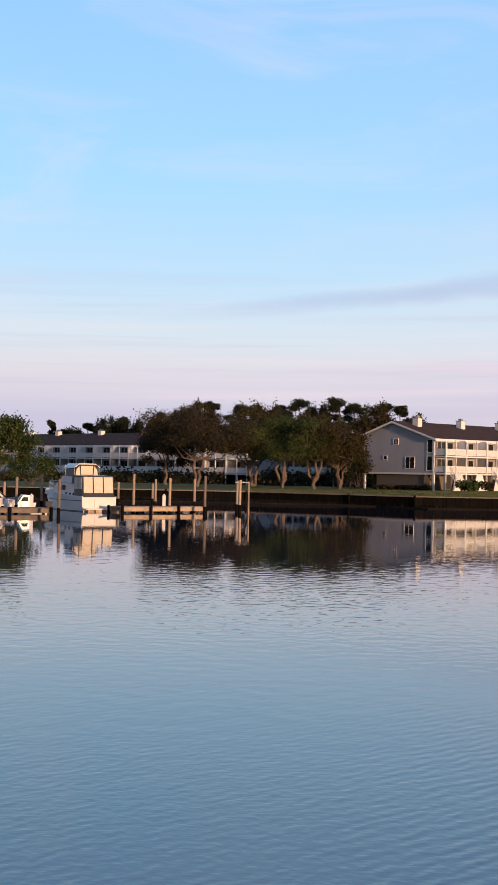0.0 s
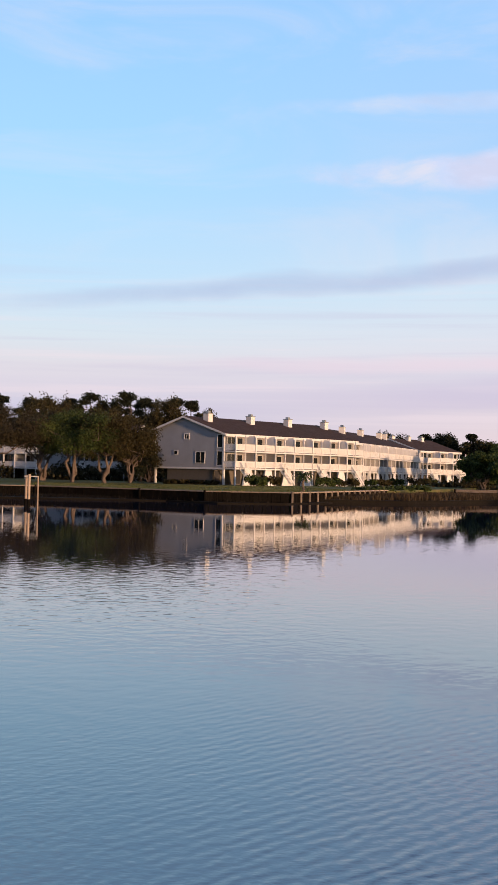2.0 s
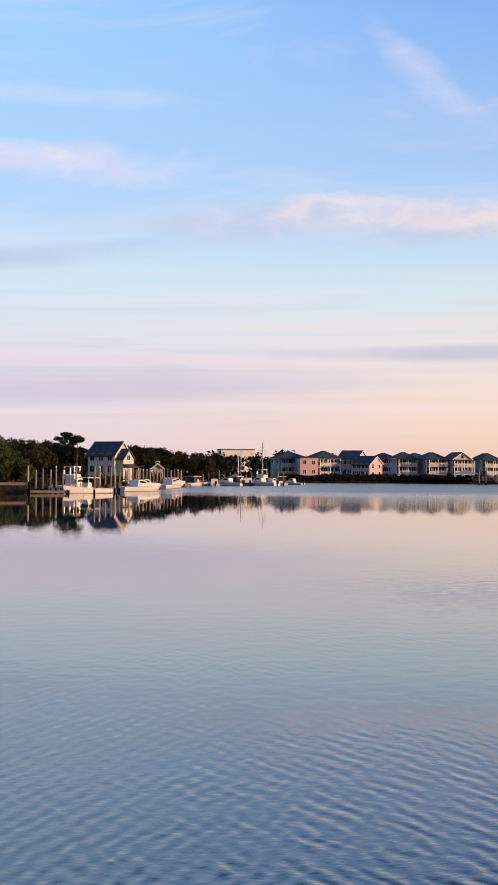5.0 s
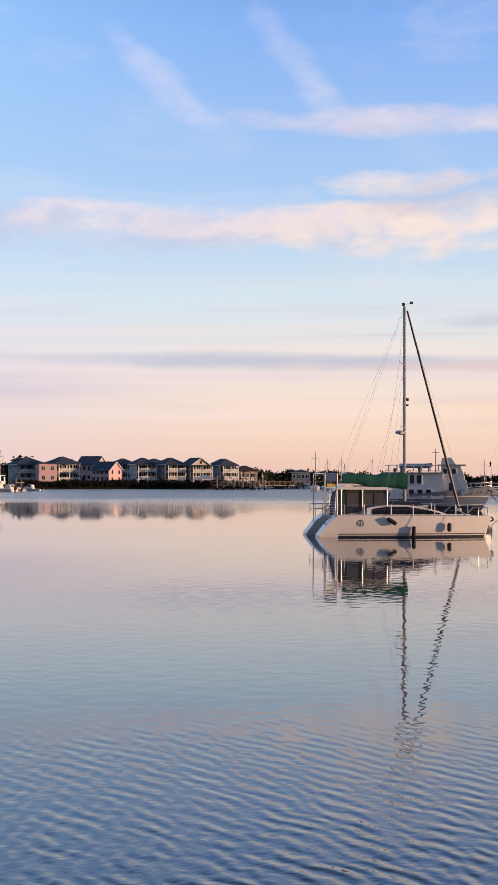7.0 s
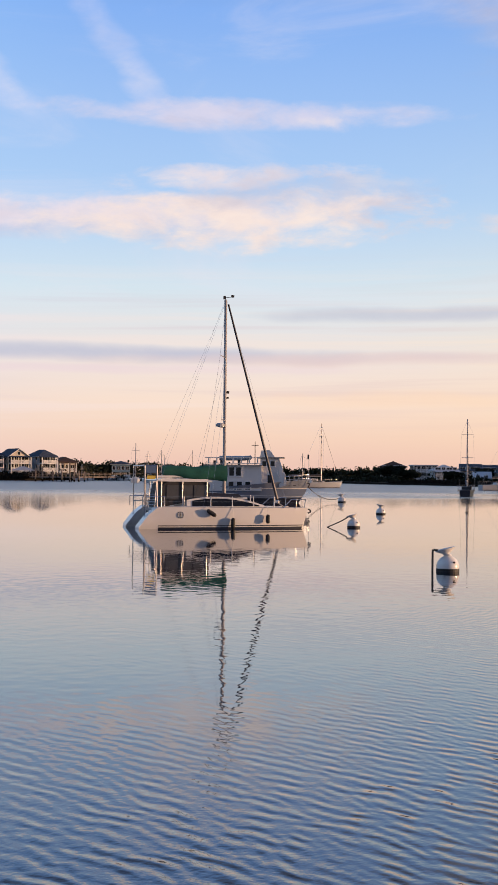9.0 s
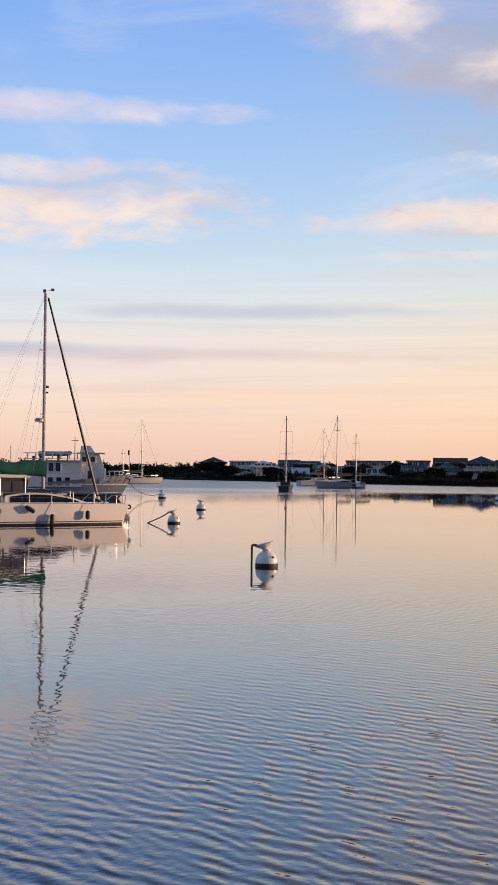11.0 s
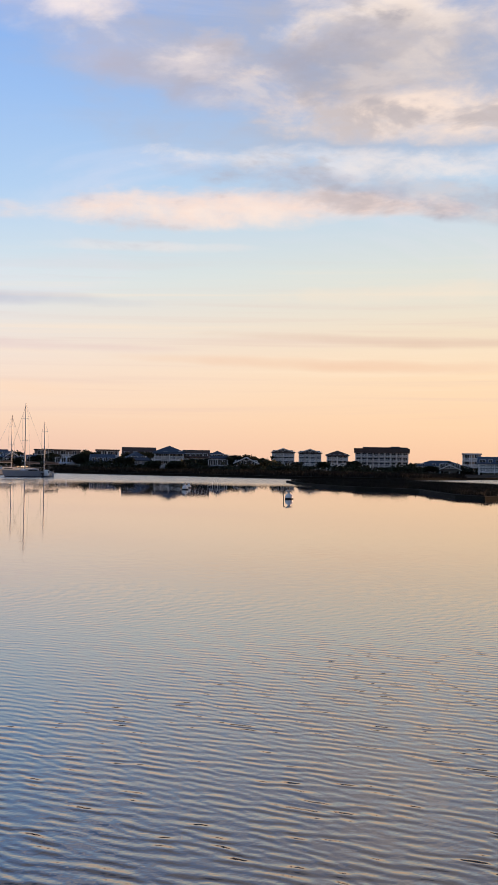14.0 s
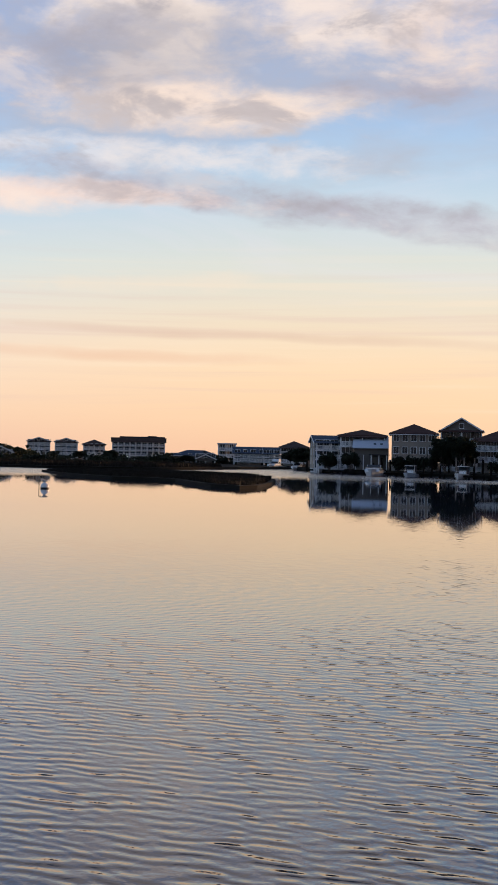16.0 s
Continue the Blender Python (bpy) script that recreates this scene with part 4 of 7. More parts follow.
def motor_boat(where, turn, L=7.5, kind="console", label="", hull="gelcoat"):
    B = L * 0.33
    h = thing("motor_boat", where, turn, label, "boat", "boats at the docks")
    k = dict(bow=0.125 * L, stern=0.08 * L, draft=0.35)
    part("hull", hull_shape(L, B, **k), hull, h)
    part("bottom_stripe", band_shape(L, B, -0.05, 0.07, **k), "navy", h)
    f = 0.09 * L
    part("deck", Shape().box(-L * 0.47, -B * 0.40, f * 0.5, L * 0.2, B * 0.40, f * 0.82), "gelcoat", h)
    if kind == "console":
        part("console", Shape().prism([(-0.7, f * 0.6), (-0.6, f + 0.6), (0.1, f + 0.9), (0.6, f * 0.6)], "y", -0.55, 0.55), "gelcoat", h)
        part("windshield", Shape().prism([(-0.1, f + 0.75), (0.35, f + 0.75), (0.1, f + 1.3), (0.02, f + 1.3)], "y", -0.6, 0.6), "glass", h)
        part("hardtop", Shape().box(-1.7, -0.9, f + 1.35, 0.7, 0.9, f + 1.45), "gelcoat", h)
        for x, y in ((-1.4, -0.75), (-1.4, 0.75), (0.4, -0.75), (0.4, 0.75)):
            part("top_post", Shape().bar((x, y, f * 0.7), (x, y, f + 1.36), 0.035), "steel", h)
        part("curtain", Shape().box(-1.55, -0.86, f + 0.1, -0.5, 0.86, f + 1.34), "navy", h, "dark blue canvas enclosure")
    else:
        cab = Shape().prism([(-L * 0.12, f * 0.6), (-L * 0.10, f + 0.95), (L * 0.05, f + 1.0), (L * 0.16, f + 0.45), (L * 0.42, f + 0.30), (L * 0.44, f * 0.8)], "y", -B * 0.33, B * 0.33)
        part("cabin", cab, "gelcoat", h)
        part("windshield", Shape().prism([(L * 0.055, f + 0.98), (L * 0.16, f + 0.49), (L * 0.165, f + 0.55), (L * 0.06, f + 1.04)], "y", -B * 0.31, B * 0.31), "glass", h)
        for y in (-B * 0.333, B * 0.333):
            part("side_window", Shape().prism([(-L * 0.07, f + 0.5), (-L * 0.06, f + 0.82), (L * 0.04, f + 0.84), (L * 0.11, f + 0.52)], "y", y - 0.01, y + 0.01), "glass", h)
        if kind == "bridge":
            part("flybridge", Shape().prism([(-L * 0.16, f + 0.9), (-L * 0.17, f + 1.6), (L * 0.02, f + 1.7), (L * 0.06, f + 0.98)], "y", -B * 0.30, B * 0.30), "gelcoat", h)
            part("bridge_top", Shape().box(-L * 0.17, -B * 0.31, f + 2.75, L * 0.03, B * 0.31, f + 2.85), "gelcoat", h)
            for x in (-L * 0.15, L * 0.01):
                for y in (-B * 0.28, B * 0.28):
                    part("top_post", Shape().bar((x, y, f + 1.4), (x, y, f + 2.76), 0.03), "steel", h)
    rail = Shape()
    pts = [(L * (0.10 + 0.065 * i), B * 0.42 * (1 - (i / 6) ** 2.2), f + 0.45 + 0.03 * i) for i in range(7)]
    for sg in (1, -1):
        rail.path([(x, y * sg, z) for x, y, z in pts], 0.018)
        for x, y, z in pts[::2]:
            rail.bar((x, y * sg, f * 0.9), (x, y * sg, z), 0.015)
    part("bow_rail", rail, "steel", h)
    mot = Shape().box(-L * 0.5 - 0.45, -0.22, 0.45, -L * 0.5 + 0.05, 0.22, f + 0.5).box(-L * 0.5 - 0.25, -0.09, -0.5, -L * 0.5 - 0.05, 0.09, 0.5)
    part("outboard_motor", mot, "black_rubber", h)
    return h


def sail_boat(where, turn, L, mast_h, label, hull="gelcoat", mizzen=0.0, boom_cover="grey_canvas", top="gelcoat"):
    B = L * 0.28
    h = thing("sail_boat", where, turn, label, "sailboat", "sailboats on moorings")
    k = dict(bow=0.13 * L, stern=0.1 * L, draft=0.5, full=0.4, transom=0.6)
    part("hull", hull_shape(L, B, **k), hull, h)
    part("boot_stripe", band_shape(L, B, -0.05, 0.1, **k), "navy", h)
    f = 0.1 * L
    part("cabin", Shape().prism([(-L * 0.18, f * 0.7), (-L * 0.17, f + 0.5), (L * 0.1, f + 0.4), (L * 0.2, f * 0.9)], "y", -B * 0.28, B * 0.28), top, h)
    for y in (-B * 0.284, B * 0.284):
        part("side_window", Shape().box(-L * 0.14, y - 0.01, f + 0.12, L * 0.06, y + 0.01, f + 0.3), "glass", h)
    part("deck", Shape().box(-L * 0.44, -B * 0.30, f * 0.6, L * 0.25, B * 0.30, f * 0.86), top, h)
    def rig(x, top, name):
        m = part(name, Shape().bar((x, 0, f * 0.5), (x, 0, top), 0.12, 0.085), "alloy", h)
        for z in (0.42, 0.72):
            part("spreader", Shape().bar((x, -B * 0.33, f + top * z), (x, B * 0.33, f + top * z), 0.03), "alloy", m)
        part("boom", Shape().bar((x, 0, f + 1.3), (x - L * 0.32, 0, f + 1.35), 0.08), "alloy", h)
        c = Shape().bar((x - 0.1, 0, f + 1.55), (x - L * 0.31, 0, f + 1.5), 0.24, 0.13, 10)
        part("sail_cover", c, boom_cover, h)
        st = Shape()
        for y in (-B * 0.45, B * 0.45):
            st.path([(x, 0, top - 0.2), (x, y * 0.8, f + top * 0.72), (x - 0.2, y, f)], 0.012, 4)
        part("rigging", st, "steel", m)
    rig(L * 0.08, mast_h, "mast")
    if mizzen:
        rig(-L * 0.34, mizzen, "mizzen_mast")
    part("forestay", Shape().bar((L * 0.08, 0, mast_h - 0.3), (L * 0.5, 0, f + 0.4), 0.02), "grey_canvas", h, "furled headsail on the forestay")
    part("backstay", Shape().bar((L * 0.08, 0, mast_h), (-L * 0.48, 0, f), 0.012, 0.012, 4), "steel", h)
    lf = Shape()
    for sg in (-1, 1):
        pts = [(L * (-0.45 + 0.9 * i / 8), sg * B * 0.46 * (1 - max(0, (i - 3) / 5.4) ** 2), f + 0.65) for i in range(9)]
        lf.path(pts, 0.012, 4)
        for p in pts:
            lf.bar((p[0], p[1], f * 0.8), p, 0.012, 0.012, 4)
    part("lifelines", lf, "steel", h)
    return h


def pile(where, top, r=0.17, mat="timber", label="weathered timber mooring pile standing in the water", cap=False):
    h = thing("mooring_pile", (where[0], where[1], 0), 0, label, "pile", "mooring piles")
    part("shaft", Shape().bar((0, 0, -4.2), (0.03, 0.02, top), r, r * 0.9, 9), mat, h)
    part("wet_foot", Shape().bar((0, 0, -4.1), (0, 0, 0.55), r + 0.012, r + 0.012, 9), "dark_timber", h, "dark wet tide band")
    if cap:
        part("cap", Shape().turned([(r * 1.15, 0), (r * 1.15, 0.05), (0.02, 0.28)], (0, 0, top), 10), "white_paint", h, "white cone cap")
    return h


def dock(a, b, width, z, label, posts=True, mat="pale_timber", piles_every=3.0, rail=False, board=0.22):
    """A plank dock from a to b; every plank is a part."""
    a, b = Vector(a), Vector(b)
    L = (b - a).length
    t = math.degrees(math.atan2(b.y - a.y, b.x - a.x))
    h = thing("dock", (a.x, a.y, z), t, label, "dock", "docks along the shore")
    n = int(L / board)
    plank = Shape().box(0, -width / 2, -0.05, L / n - 0.02, width / 2, 0).mesh("plank", mat)
    for i in range(min(n, 140)):
        ob = new("plank", plank)
        ob.parent = h
        ob.location = (i * L / n, 0, random.uniform(-0.006, 0.006))
    if n > 140:
        rest = Shape()
        for i in range(140, n):
            rest.box(i * L / n, -width / 2, -0.05, (i + 1) * L / n - 0.02, width / 2, 0)
        tagged(part("planks", rest, mat, h), kind="stuff")
    for y in (-width / 2 + 0.1, width / 2 - 0.1):
        part("beam", Shape().box(0, y - 0.07, -0.36, L, y + 0.07, -0.055), mat, h)
    if posts:
        m = max(1, int(L / piles_every))
        for i in range(m + 1):
            for y in (-width / 2 - 0.12, width / 2 + 0.12):
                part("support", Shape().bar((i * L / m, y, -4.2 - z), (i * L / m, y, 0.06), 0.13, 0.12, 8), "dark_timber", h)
    if rail:
        for y in (-width / 2, width / 2):
            s = Shape().box(0, y - 0.04, 0.95, L, y + 0.04, 1.03).box(0, y - 0.03, 0.5, L, y + 0.03, 0.58)
            for i in range(int(L / 2.2) + 1):
                s.box(i * 2.2 - 0.05, y - 0.05, -0.2, i * 2.2 + 0.05, y + 0.05, 1.0)
            part("handrail", s, mat, h)
    return h


def mooring_buoy(where, r=0.42, turn=0.0, line="", label="", tilt=0.0):
    """A white ball with a dark waterline band and a flared pick-up cap on a short neck."""
    h = thing("mooring_buoy", (where[0], where[1], 0), turn, label, "mooring buoy", "white mooring buoys")
    prof = [(r * math.sin(a), r * 0.42 - r * 1.0 * math.cos(a)) for a in [math.pi * i / 14 for i in range(1, 12)]]
    s = Shape().turned([(0.05 * r, r * 0.42 - r)] + prof + [(r * 0.36, r * 1.36), (r * 0.30, r * 1.55)], (0, 0, 0), 28)
    s.smooth = True
    part("ball", s, "gelcoat", h, "white plastic ball")
    band = Shape().turned([(r * 0.985, -r * 0.06), (r * 1.012, -0.04 * r), (r * 1.012, r * 0.26), (r * 1.0, r * 0.28)], (0, 0, 0), 28)
    part("waterline_band", band, "black_rubber", h, "dark weed band at the waterline")
    cap = Shape().turned([(r * 0.26, r * 1.5), (r * 0.34, r * 1.62), (r * 0.86, r * 1.92), (r * 0.92, r * 2.02), (r * 0.80, r * 1.97), (r * 0.2, r * 1.75)], (0, 0, 0), 24)
    m = pose(-r * 0.12, 0, 0, 0, tilt, 0)
    cap.v = [tuple(m @ (Vector(p) - Vector((0, 0, r * 1.5))) + Vector((0, 0, r * 1.5))) for p in cap.v]
    cap.smooth = True
    part("pickup_cap", cap, "gelcoat", h, "flared white cap")
    part("eye", Shape().turned([(0.02, -0.03), (0.05, 0), (0.02, 0.03)], (r * 0.55, -r * 0.72, r * 0.85), 8), "black_rubber", h)
    ropes = Shape()
    if line == "hang":
        ropes.path([(-r * 0.85, 0, r * 1.85), (-r * 1.25, 0, r * 1.9), (-r * 1.32, 0, r * 1.75), (-r * 1.34, 0, -0.5)], 0.035, 7)
    elif line == "bow":
        ropes.path([(-r * 0.8 - i * r * 0.42, 0, r * 1.75 * (1 - (i / 8) ** 0.8)) for i in range(9)], 0.035, 7)
    if ropes.v:
        part("pickup_line", ropes, "rope", h, "dark mooring line")
    return h


def catamaran(where, turn):
    h = thing("catamaran", where, turn, "white sailing catamaran with green sail cover and grey cockpit enclosure", "catamaran")
    for y in (-1.75, 1.75):
        rings = []
        for i in range(19):
            u = i / 18
            x = -5.0 + 9.5 * u
            half = 0.62 * (0.82 + 0.18 * min(1, u * 4)) * (1 - max(0, (u - 0.5) / 0.5) ** 2.0 * 0.97)
            sheer = 1.22 - 0.07 * u
            top = sheer if u > 0.09 else 0.12 + (sheer - 0.12) * (u / 0.09)
            rk = 0.42 * max(0, (u - 0.8) / 0.2)
            rings.append([(x + rk, y + half, top), (x + rk * 0.6, y + half * 0.97, top * 0.5), (x, y + half * 0.86, 0.0), (x, y + half * 0.5, -0.35), (x, y - half * 0.5, -0.35), (x, y - half * 0.86, 0.0), (x + rk * 0.6, y - half * 0.97, top * 0.5), (x + rk, y - half, top)])
        s = Shape().loft(rings)
        s.smooth = True
        hull = part("hull", s, "gelcoat", h, "white fibreglass hull")
        for z0, z1, mat in ((-0.05, 0.10, "navy"), (0.155, 0.205, "navy")):
            b = Shape()
            for sg in (1, -1):
                prev = None
                for r in rings[2:]:
                    lo, up = r[2], r[1]
                    p = []
                    for z in (z0, z1):
                        t = max(0.0, z / max(up[2], 0.01))
                        p.append((lo[0] + (up[0] - lo[0]) * t, y + sg * ((lo[1] - y) + (up[1] - lo[1]) * t + 0.008), z))
                    if prev:
                        b.add([prev[0], p[0], p[1], prev[1]], [(0, 1, 2, 3)])
                    prev = p
            part("stripe", b, mat, hull, "dark blue waterline stripe")
        steps = Shape()
        for i in range(3):
            steps.box(-4.8 + 0.27 * i, y - 0.42, 0.1, -4.05, y + 0.42, 0.32 + 0.28 * i)
        part("transom_steps", steps, "gelcoat", hull, "grey moulded transom steps")
    part("bridge_deck", Shape().prism([(-3.7, 0.55), (-3.7, 1.16), (2.9, 1.2), (3.3, 1.12), (2.7, 0.6)], "y", -1.9, 1.9), "gelcoat", h)
    # low arched cabin
    n = 16
    arch = [(-2.2 + 4.75 * i / n, 1.17 + 0.60 * math.sin(math.pi * min(1, 0.22 + 0.78 * i / n)) ** 0.8) for i in range(n + 1)]
    part("cabin", Shape().prism([(-2.2, 1.1)] + arch + [(2.6, 1.1)], "y", -1.72, 1.72), "gelcoat", h, "low white arched cabin")
    band = [(x, z - 0.10) for x, z in arch[1:-2]]
    for y in (-1.735, 1.735):
        part("cabin_window", Shape().prism([(band[0][0], 1.24)] + band + [(band[-1][0] + 0.1, 1.24)], "y", y - 0.012, y + 0.012), "tinted", h, "long dark cabin window")
    part("hatch", Shape().box(1.1, -0.4, 1.6, 1.7, 0.4, 1.72), "grey_gelcoat", h)
    part("saloon_top", Shape().prism([(-1.0, 1.7), (-0.85, 1.98), (0.9, 1.93), (1.2, 1.72)], "y", -1.15, 1.15), "navy", h, "dark tinted deck saloon")
    # cockpit enclosure
    e = Shape().prism([(-3.75, 1.15), (-3.45, 2.45), (-3.2, 2.60), (-1.0, 2.60), (-0.80, 2.42), (-0.95, 1.7)], "y", -1.45, 1.45)
    enc = part("cockpit_enclosure", e, "grey_canvas", h, "grey mesh cockpit enclosure")
    for a, b in ((-3.3, -2.62), (-2.5, -1.82), (-1.72, -1.05)):
        part("clear_panel", Shape().box(a, -1.475, 1.62, b, -1.453, 2.4), "shade_vinyl", enc, "cloudy clear vinyl panel")
    part("bimini", Shape().prism([(-3.9, 2.66), (-3.6, 2.78), (-1.0, 2.74), (-0.7, 2.62), (-0.75, 2.58), (-3.85, 2.61)], "y", -1.6, 1.6), "gelcoat", h, "white hard bimini top")
    for x in (-3.6, -2.4, -1.0):
        for y in (-1.5, 1.5):
            part("bimini_post", Shape().bar((x, y, 1.1), (x, y, 2.62), 0.03), "steel", h)
    # rig
    mast = part("mast", Shape().bar((0.42, 0, 1.2), (0.42, 0, 13.05), 0.10, 0.085, 10), "alloy", h, "grey aluminium mast")
    for z, w in ((9.72, 0.95), (6.1, 1.15)):
        for sg in (-1, 1):
            part("spreader", Shape().bar((0.42, 0, z), (0.28 + 0.4 * sg, sg * w, z + 0.04), 0.03, 0.02), "alloy", mast)
    part("radar_dome", Shape().turned([(0.05, -0.12), (0.24, -0.1), (0.26, 0.03), (0.18, 0.1), (0.02, 0.12)], (0.12, -0.1, 5.85), 14), "grey_gelcoat", mast, "round grey radar dome")
    part("radar_bracket", Shape().bar((0.42, 0, 5.72), (0.1, -0.1, 5.72), 0.03), "alloy", mast)
    part("steaming_light", Shape().box(0.5, -0.06, 7.66, 0.66, 0.06, 7.8), "black_rubber", mast)
    part("deck_light", Shape().box(0.5, -0.06, 7.36, 0.64, 0.06, 7.46), "black_rubber", mast)
    v = Shape().bar((0.42, 0, 13.0), (0.42, 0, 13.25), 0.015).bar((0.42, 0, 13.18), (0.80, 0, 13.22), 0.014).box(0.74, -0.02, 13.2, 0.92, 0.02, 13.34).box(0.28, -0.03, 13.08, 0.40, 0.03, 13.26)
    part("wind_vane", v, "black_rubber", mast, "black wind vane and aerial")
    part("furled_headsail", Shape().bar((0.58, 0, 12.8), (3.62, 0, 1.6), 0.055, 0.085, 8), "navy", h, "dark furled headsail")
    part("furler_drum", Shape().turned([(0.03, 0), (0.15, 0.02), (0.15, 0.14), (0.03, 0.16)], (3.65, 0, 1.38), 12), "steel", h)
    part("crossbeam", Shape().bar((4.2, -1.75, 1.05), (4.2, 1.75, 1.05), 0.09), "alloy", h)
    part("trampoline", Shape().box(2.9, -1.35, 1.0, 4.15, 1.35, 1.03), "black_rubber", h)
    part("furler_strut", Shape().bar((4.2, 0, 1.05), (3.62, 0, 1.42), 0.04), "alloy", h)
    st = Shape()
    for sg in (-1, 1):
        st.path([(0.42, 0, 12.7), (0.28 + 0.4 * sg * 0.2, sg * 0.95, 9.76), (-0.1, sg * 1.15, 6.14), (-0.9, sg * 1.95, 1.2)], 0.007, 4)
        st.path([(0.42, 0, 9.7), (-1.3, sg * 1.9, 1.2)], 0.006, 4)
        st.path([(0.42, 0, 12.9), (-4.2, sg * 1.8, 1.4)], 0.005, 4)
    st.path([(0.5, 0, 12.95), (4.3, 0, 1.1)], 0.005, 4)
    part("standing_rigging", st, "steel", mast, "thin wire stays and shrouds")
    boom = part("boom", Shape().bar((0.35, 0, 2.95), (-3.5, 0, 2.86), 0.08, 0.07), "gelcoat", h)
    rings = []
    for i in range(13):
        u = i / 12
        x = 0.55 - 3.75 * u
        r = 0.33 - 0.08 * u + 0.025 * math.sin(u * 22)
        zc = 3.20 + 0.04 * math.sin(u * 9)
        low = 0.62 - 0.36 * u
        rings.append([(x, r * math.sin(a) * 0.8, zc + (r * math.cos(a) if math.cos(a) > 0 else low * math.cos(a))) for a in [2 * math.pi * k / 14 for k in range(14)]])
    c = Shape().loft(rings)
    c.smooth = True
    part("sail_cover", c, "green_canvas", h, "dark green canvas sail cover")
    part("topping_lift", Shape().bar((-3.4, 0, 2.9), (0.38, 0, 13.0), 0.006, 0.006, 4), "steel", h)
    # stern arch with solar cloth and board
    for x in (-4.55, -3.85):
        for y in (-1.5, 1.5):
            part("arch_post", Shape().bar((x, y, 0.7), (x, y, 3.5), 0.045 if y < 0 else 0.03), "alloy" if y < 0 else "steel", h)
    part("arch_frame", Shape().path([(-4.55, -1.5, 3.48), (-3.85, -1.5, 3.48), (-3.85, 1.5, 3.48), (-4.55, 1.5, 3.48), (-4.55, -1.5, 3.48)], 0.03), "steel", h)
    part("wind_cloth", Shape().box(-4.48, -1.52, 3.08, -3.92, -1.49, 3.46), "sign_blue", h, "faded blue cloth panel")
    part("rescue_board", Shape().box(-4.42, -1.53, 2.72, -3.95, -1.47, 2.92), "yellow", h, "yellow board on the stern arch")
    lad = Shape()
    for x in (-4.35, -4.0):
        lad.bar((x, -1.55, 0.9), (x + 0.1, -1.55, 2.6), 0.02)
    for k in range(6):
        lad.bar((-4.34, -1.55, 1.05 + 0.28 * k), (-3.95, -1.55, 1.05 + 0.28 * k), 0.018)
    part("ladder", lad, "steel", h)
    push = Shape()
    for y in (-2.25, -1.2, 1.2, 2.25):
        push.path([(-4.6, y, 1.2), (-4.6, y, 1.75), (-3.6, y, 1.78), (-3.6, y, 1.2)], 0.022)
        push.bar((-4.6, y, 1.48), (-3.6, y, 1.5), 0.016)
    part("pushpit", push, "steel", h)
    # lifelines and bow rail
    for sg in (-1, 1):
        xs = (-2.5, -0.98, 0.27, 1.5, 2.7)
        for x in xs:
            part("stanchion", Shape().bar((x, sg * 2.25, 1.15), (x, sg * 2.25, 1.80), 0.028), "gelcoat", h)
        part("lifeline", Shape().path([(-3.6, sg * 2.26, 1.76)] + [(x, sg * 2.26, 1.77) for x in xs] + [(4.5, sg * 1.85, 1.8)], 0.010, 4).path([(-3.6, sg * 2.26, 1.5)] + [(x, sg * 2.26, 1.5) for x in xs], 0.008, 4), "steel", h)
        part("bow_rail", Shape().path([(3.3, sg * 2.1, 1.15), (3.8, sg * 2.0, 1.62), (4.75, sg * 1.75, 1.64), (4.7, sg * 1.7, 1.12)], 0.022).bar((4.1, sg * 1.95, 1.12), (4.15, sg * 1.95, 1.63), 0.018), "steel", h)
    part("toe_rail", Shape().path([(-3.7, -2.32, 1.24), (0.0, -2.36, 1.21), (2.5, -2.2, 1.18), (4.7, -1.78, 1.15)], 0.03), "grey_gelcoat", h)
    part("anchor", Shape().path([(4.6, -1.6, 1.1), (5.05, -1.6, 1.06), (5.12, -1.6, 0.92), (4.95, -1.6, 0.85)], 0.045), "black_rubber", h, "dark anchor on the bow roller")
    ring = Shape()
    pts = [(-2.72 + 0.17 * math.cos(a), -2.362, 0.78 + 0.17 * math.sin(a)) for a in [2 * math.pi * k / 18 for k in range(19)]]
    ring.path(pts, 0.014, 5).bar((-2.72, -2.362, 0.63), (-2.72, -2.362, 0.93), 0.012).bar((-2.87, -2.362, 0.78), (-2.57, -2.362, 0.78), 0.012)
    part("hull_emblem", ring, "grey_canvas", h, "plain dark ring emblem on the hull")
    part("outboard_bracket", Shape().box(-4.1, -0.2, 0.45, -3.7, 0.2, 0.95), "black_rubber", h, "dark outboard motor housing")
    return h


def fender(where, turn, a, b, label):
    h = thing("fender", where, turn, label, "fender", "black fenders along the hull")
    a, b = Vector(a), Vector(b)
    d = (b - a).normalized()
    s = Shape().bar(a, a + d * 0.08, 0.05, 0.12, 12).bar(a + d * 0.08, b - d * 0.08, 0.12, 0.12, 12).bar(b - d * 0.08, b, 0.12, 0.05, 12)
    part("cover", s, "black_rubber", h)
    part("lanyard", Shape().bar(a, (a.x, a.y + 0.12, 1.24), 0.014, 0.014, 5), "gelcoat", h)
    return h


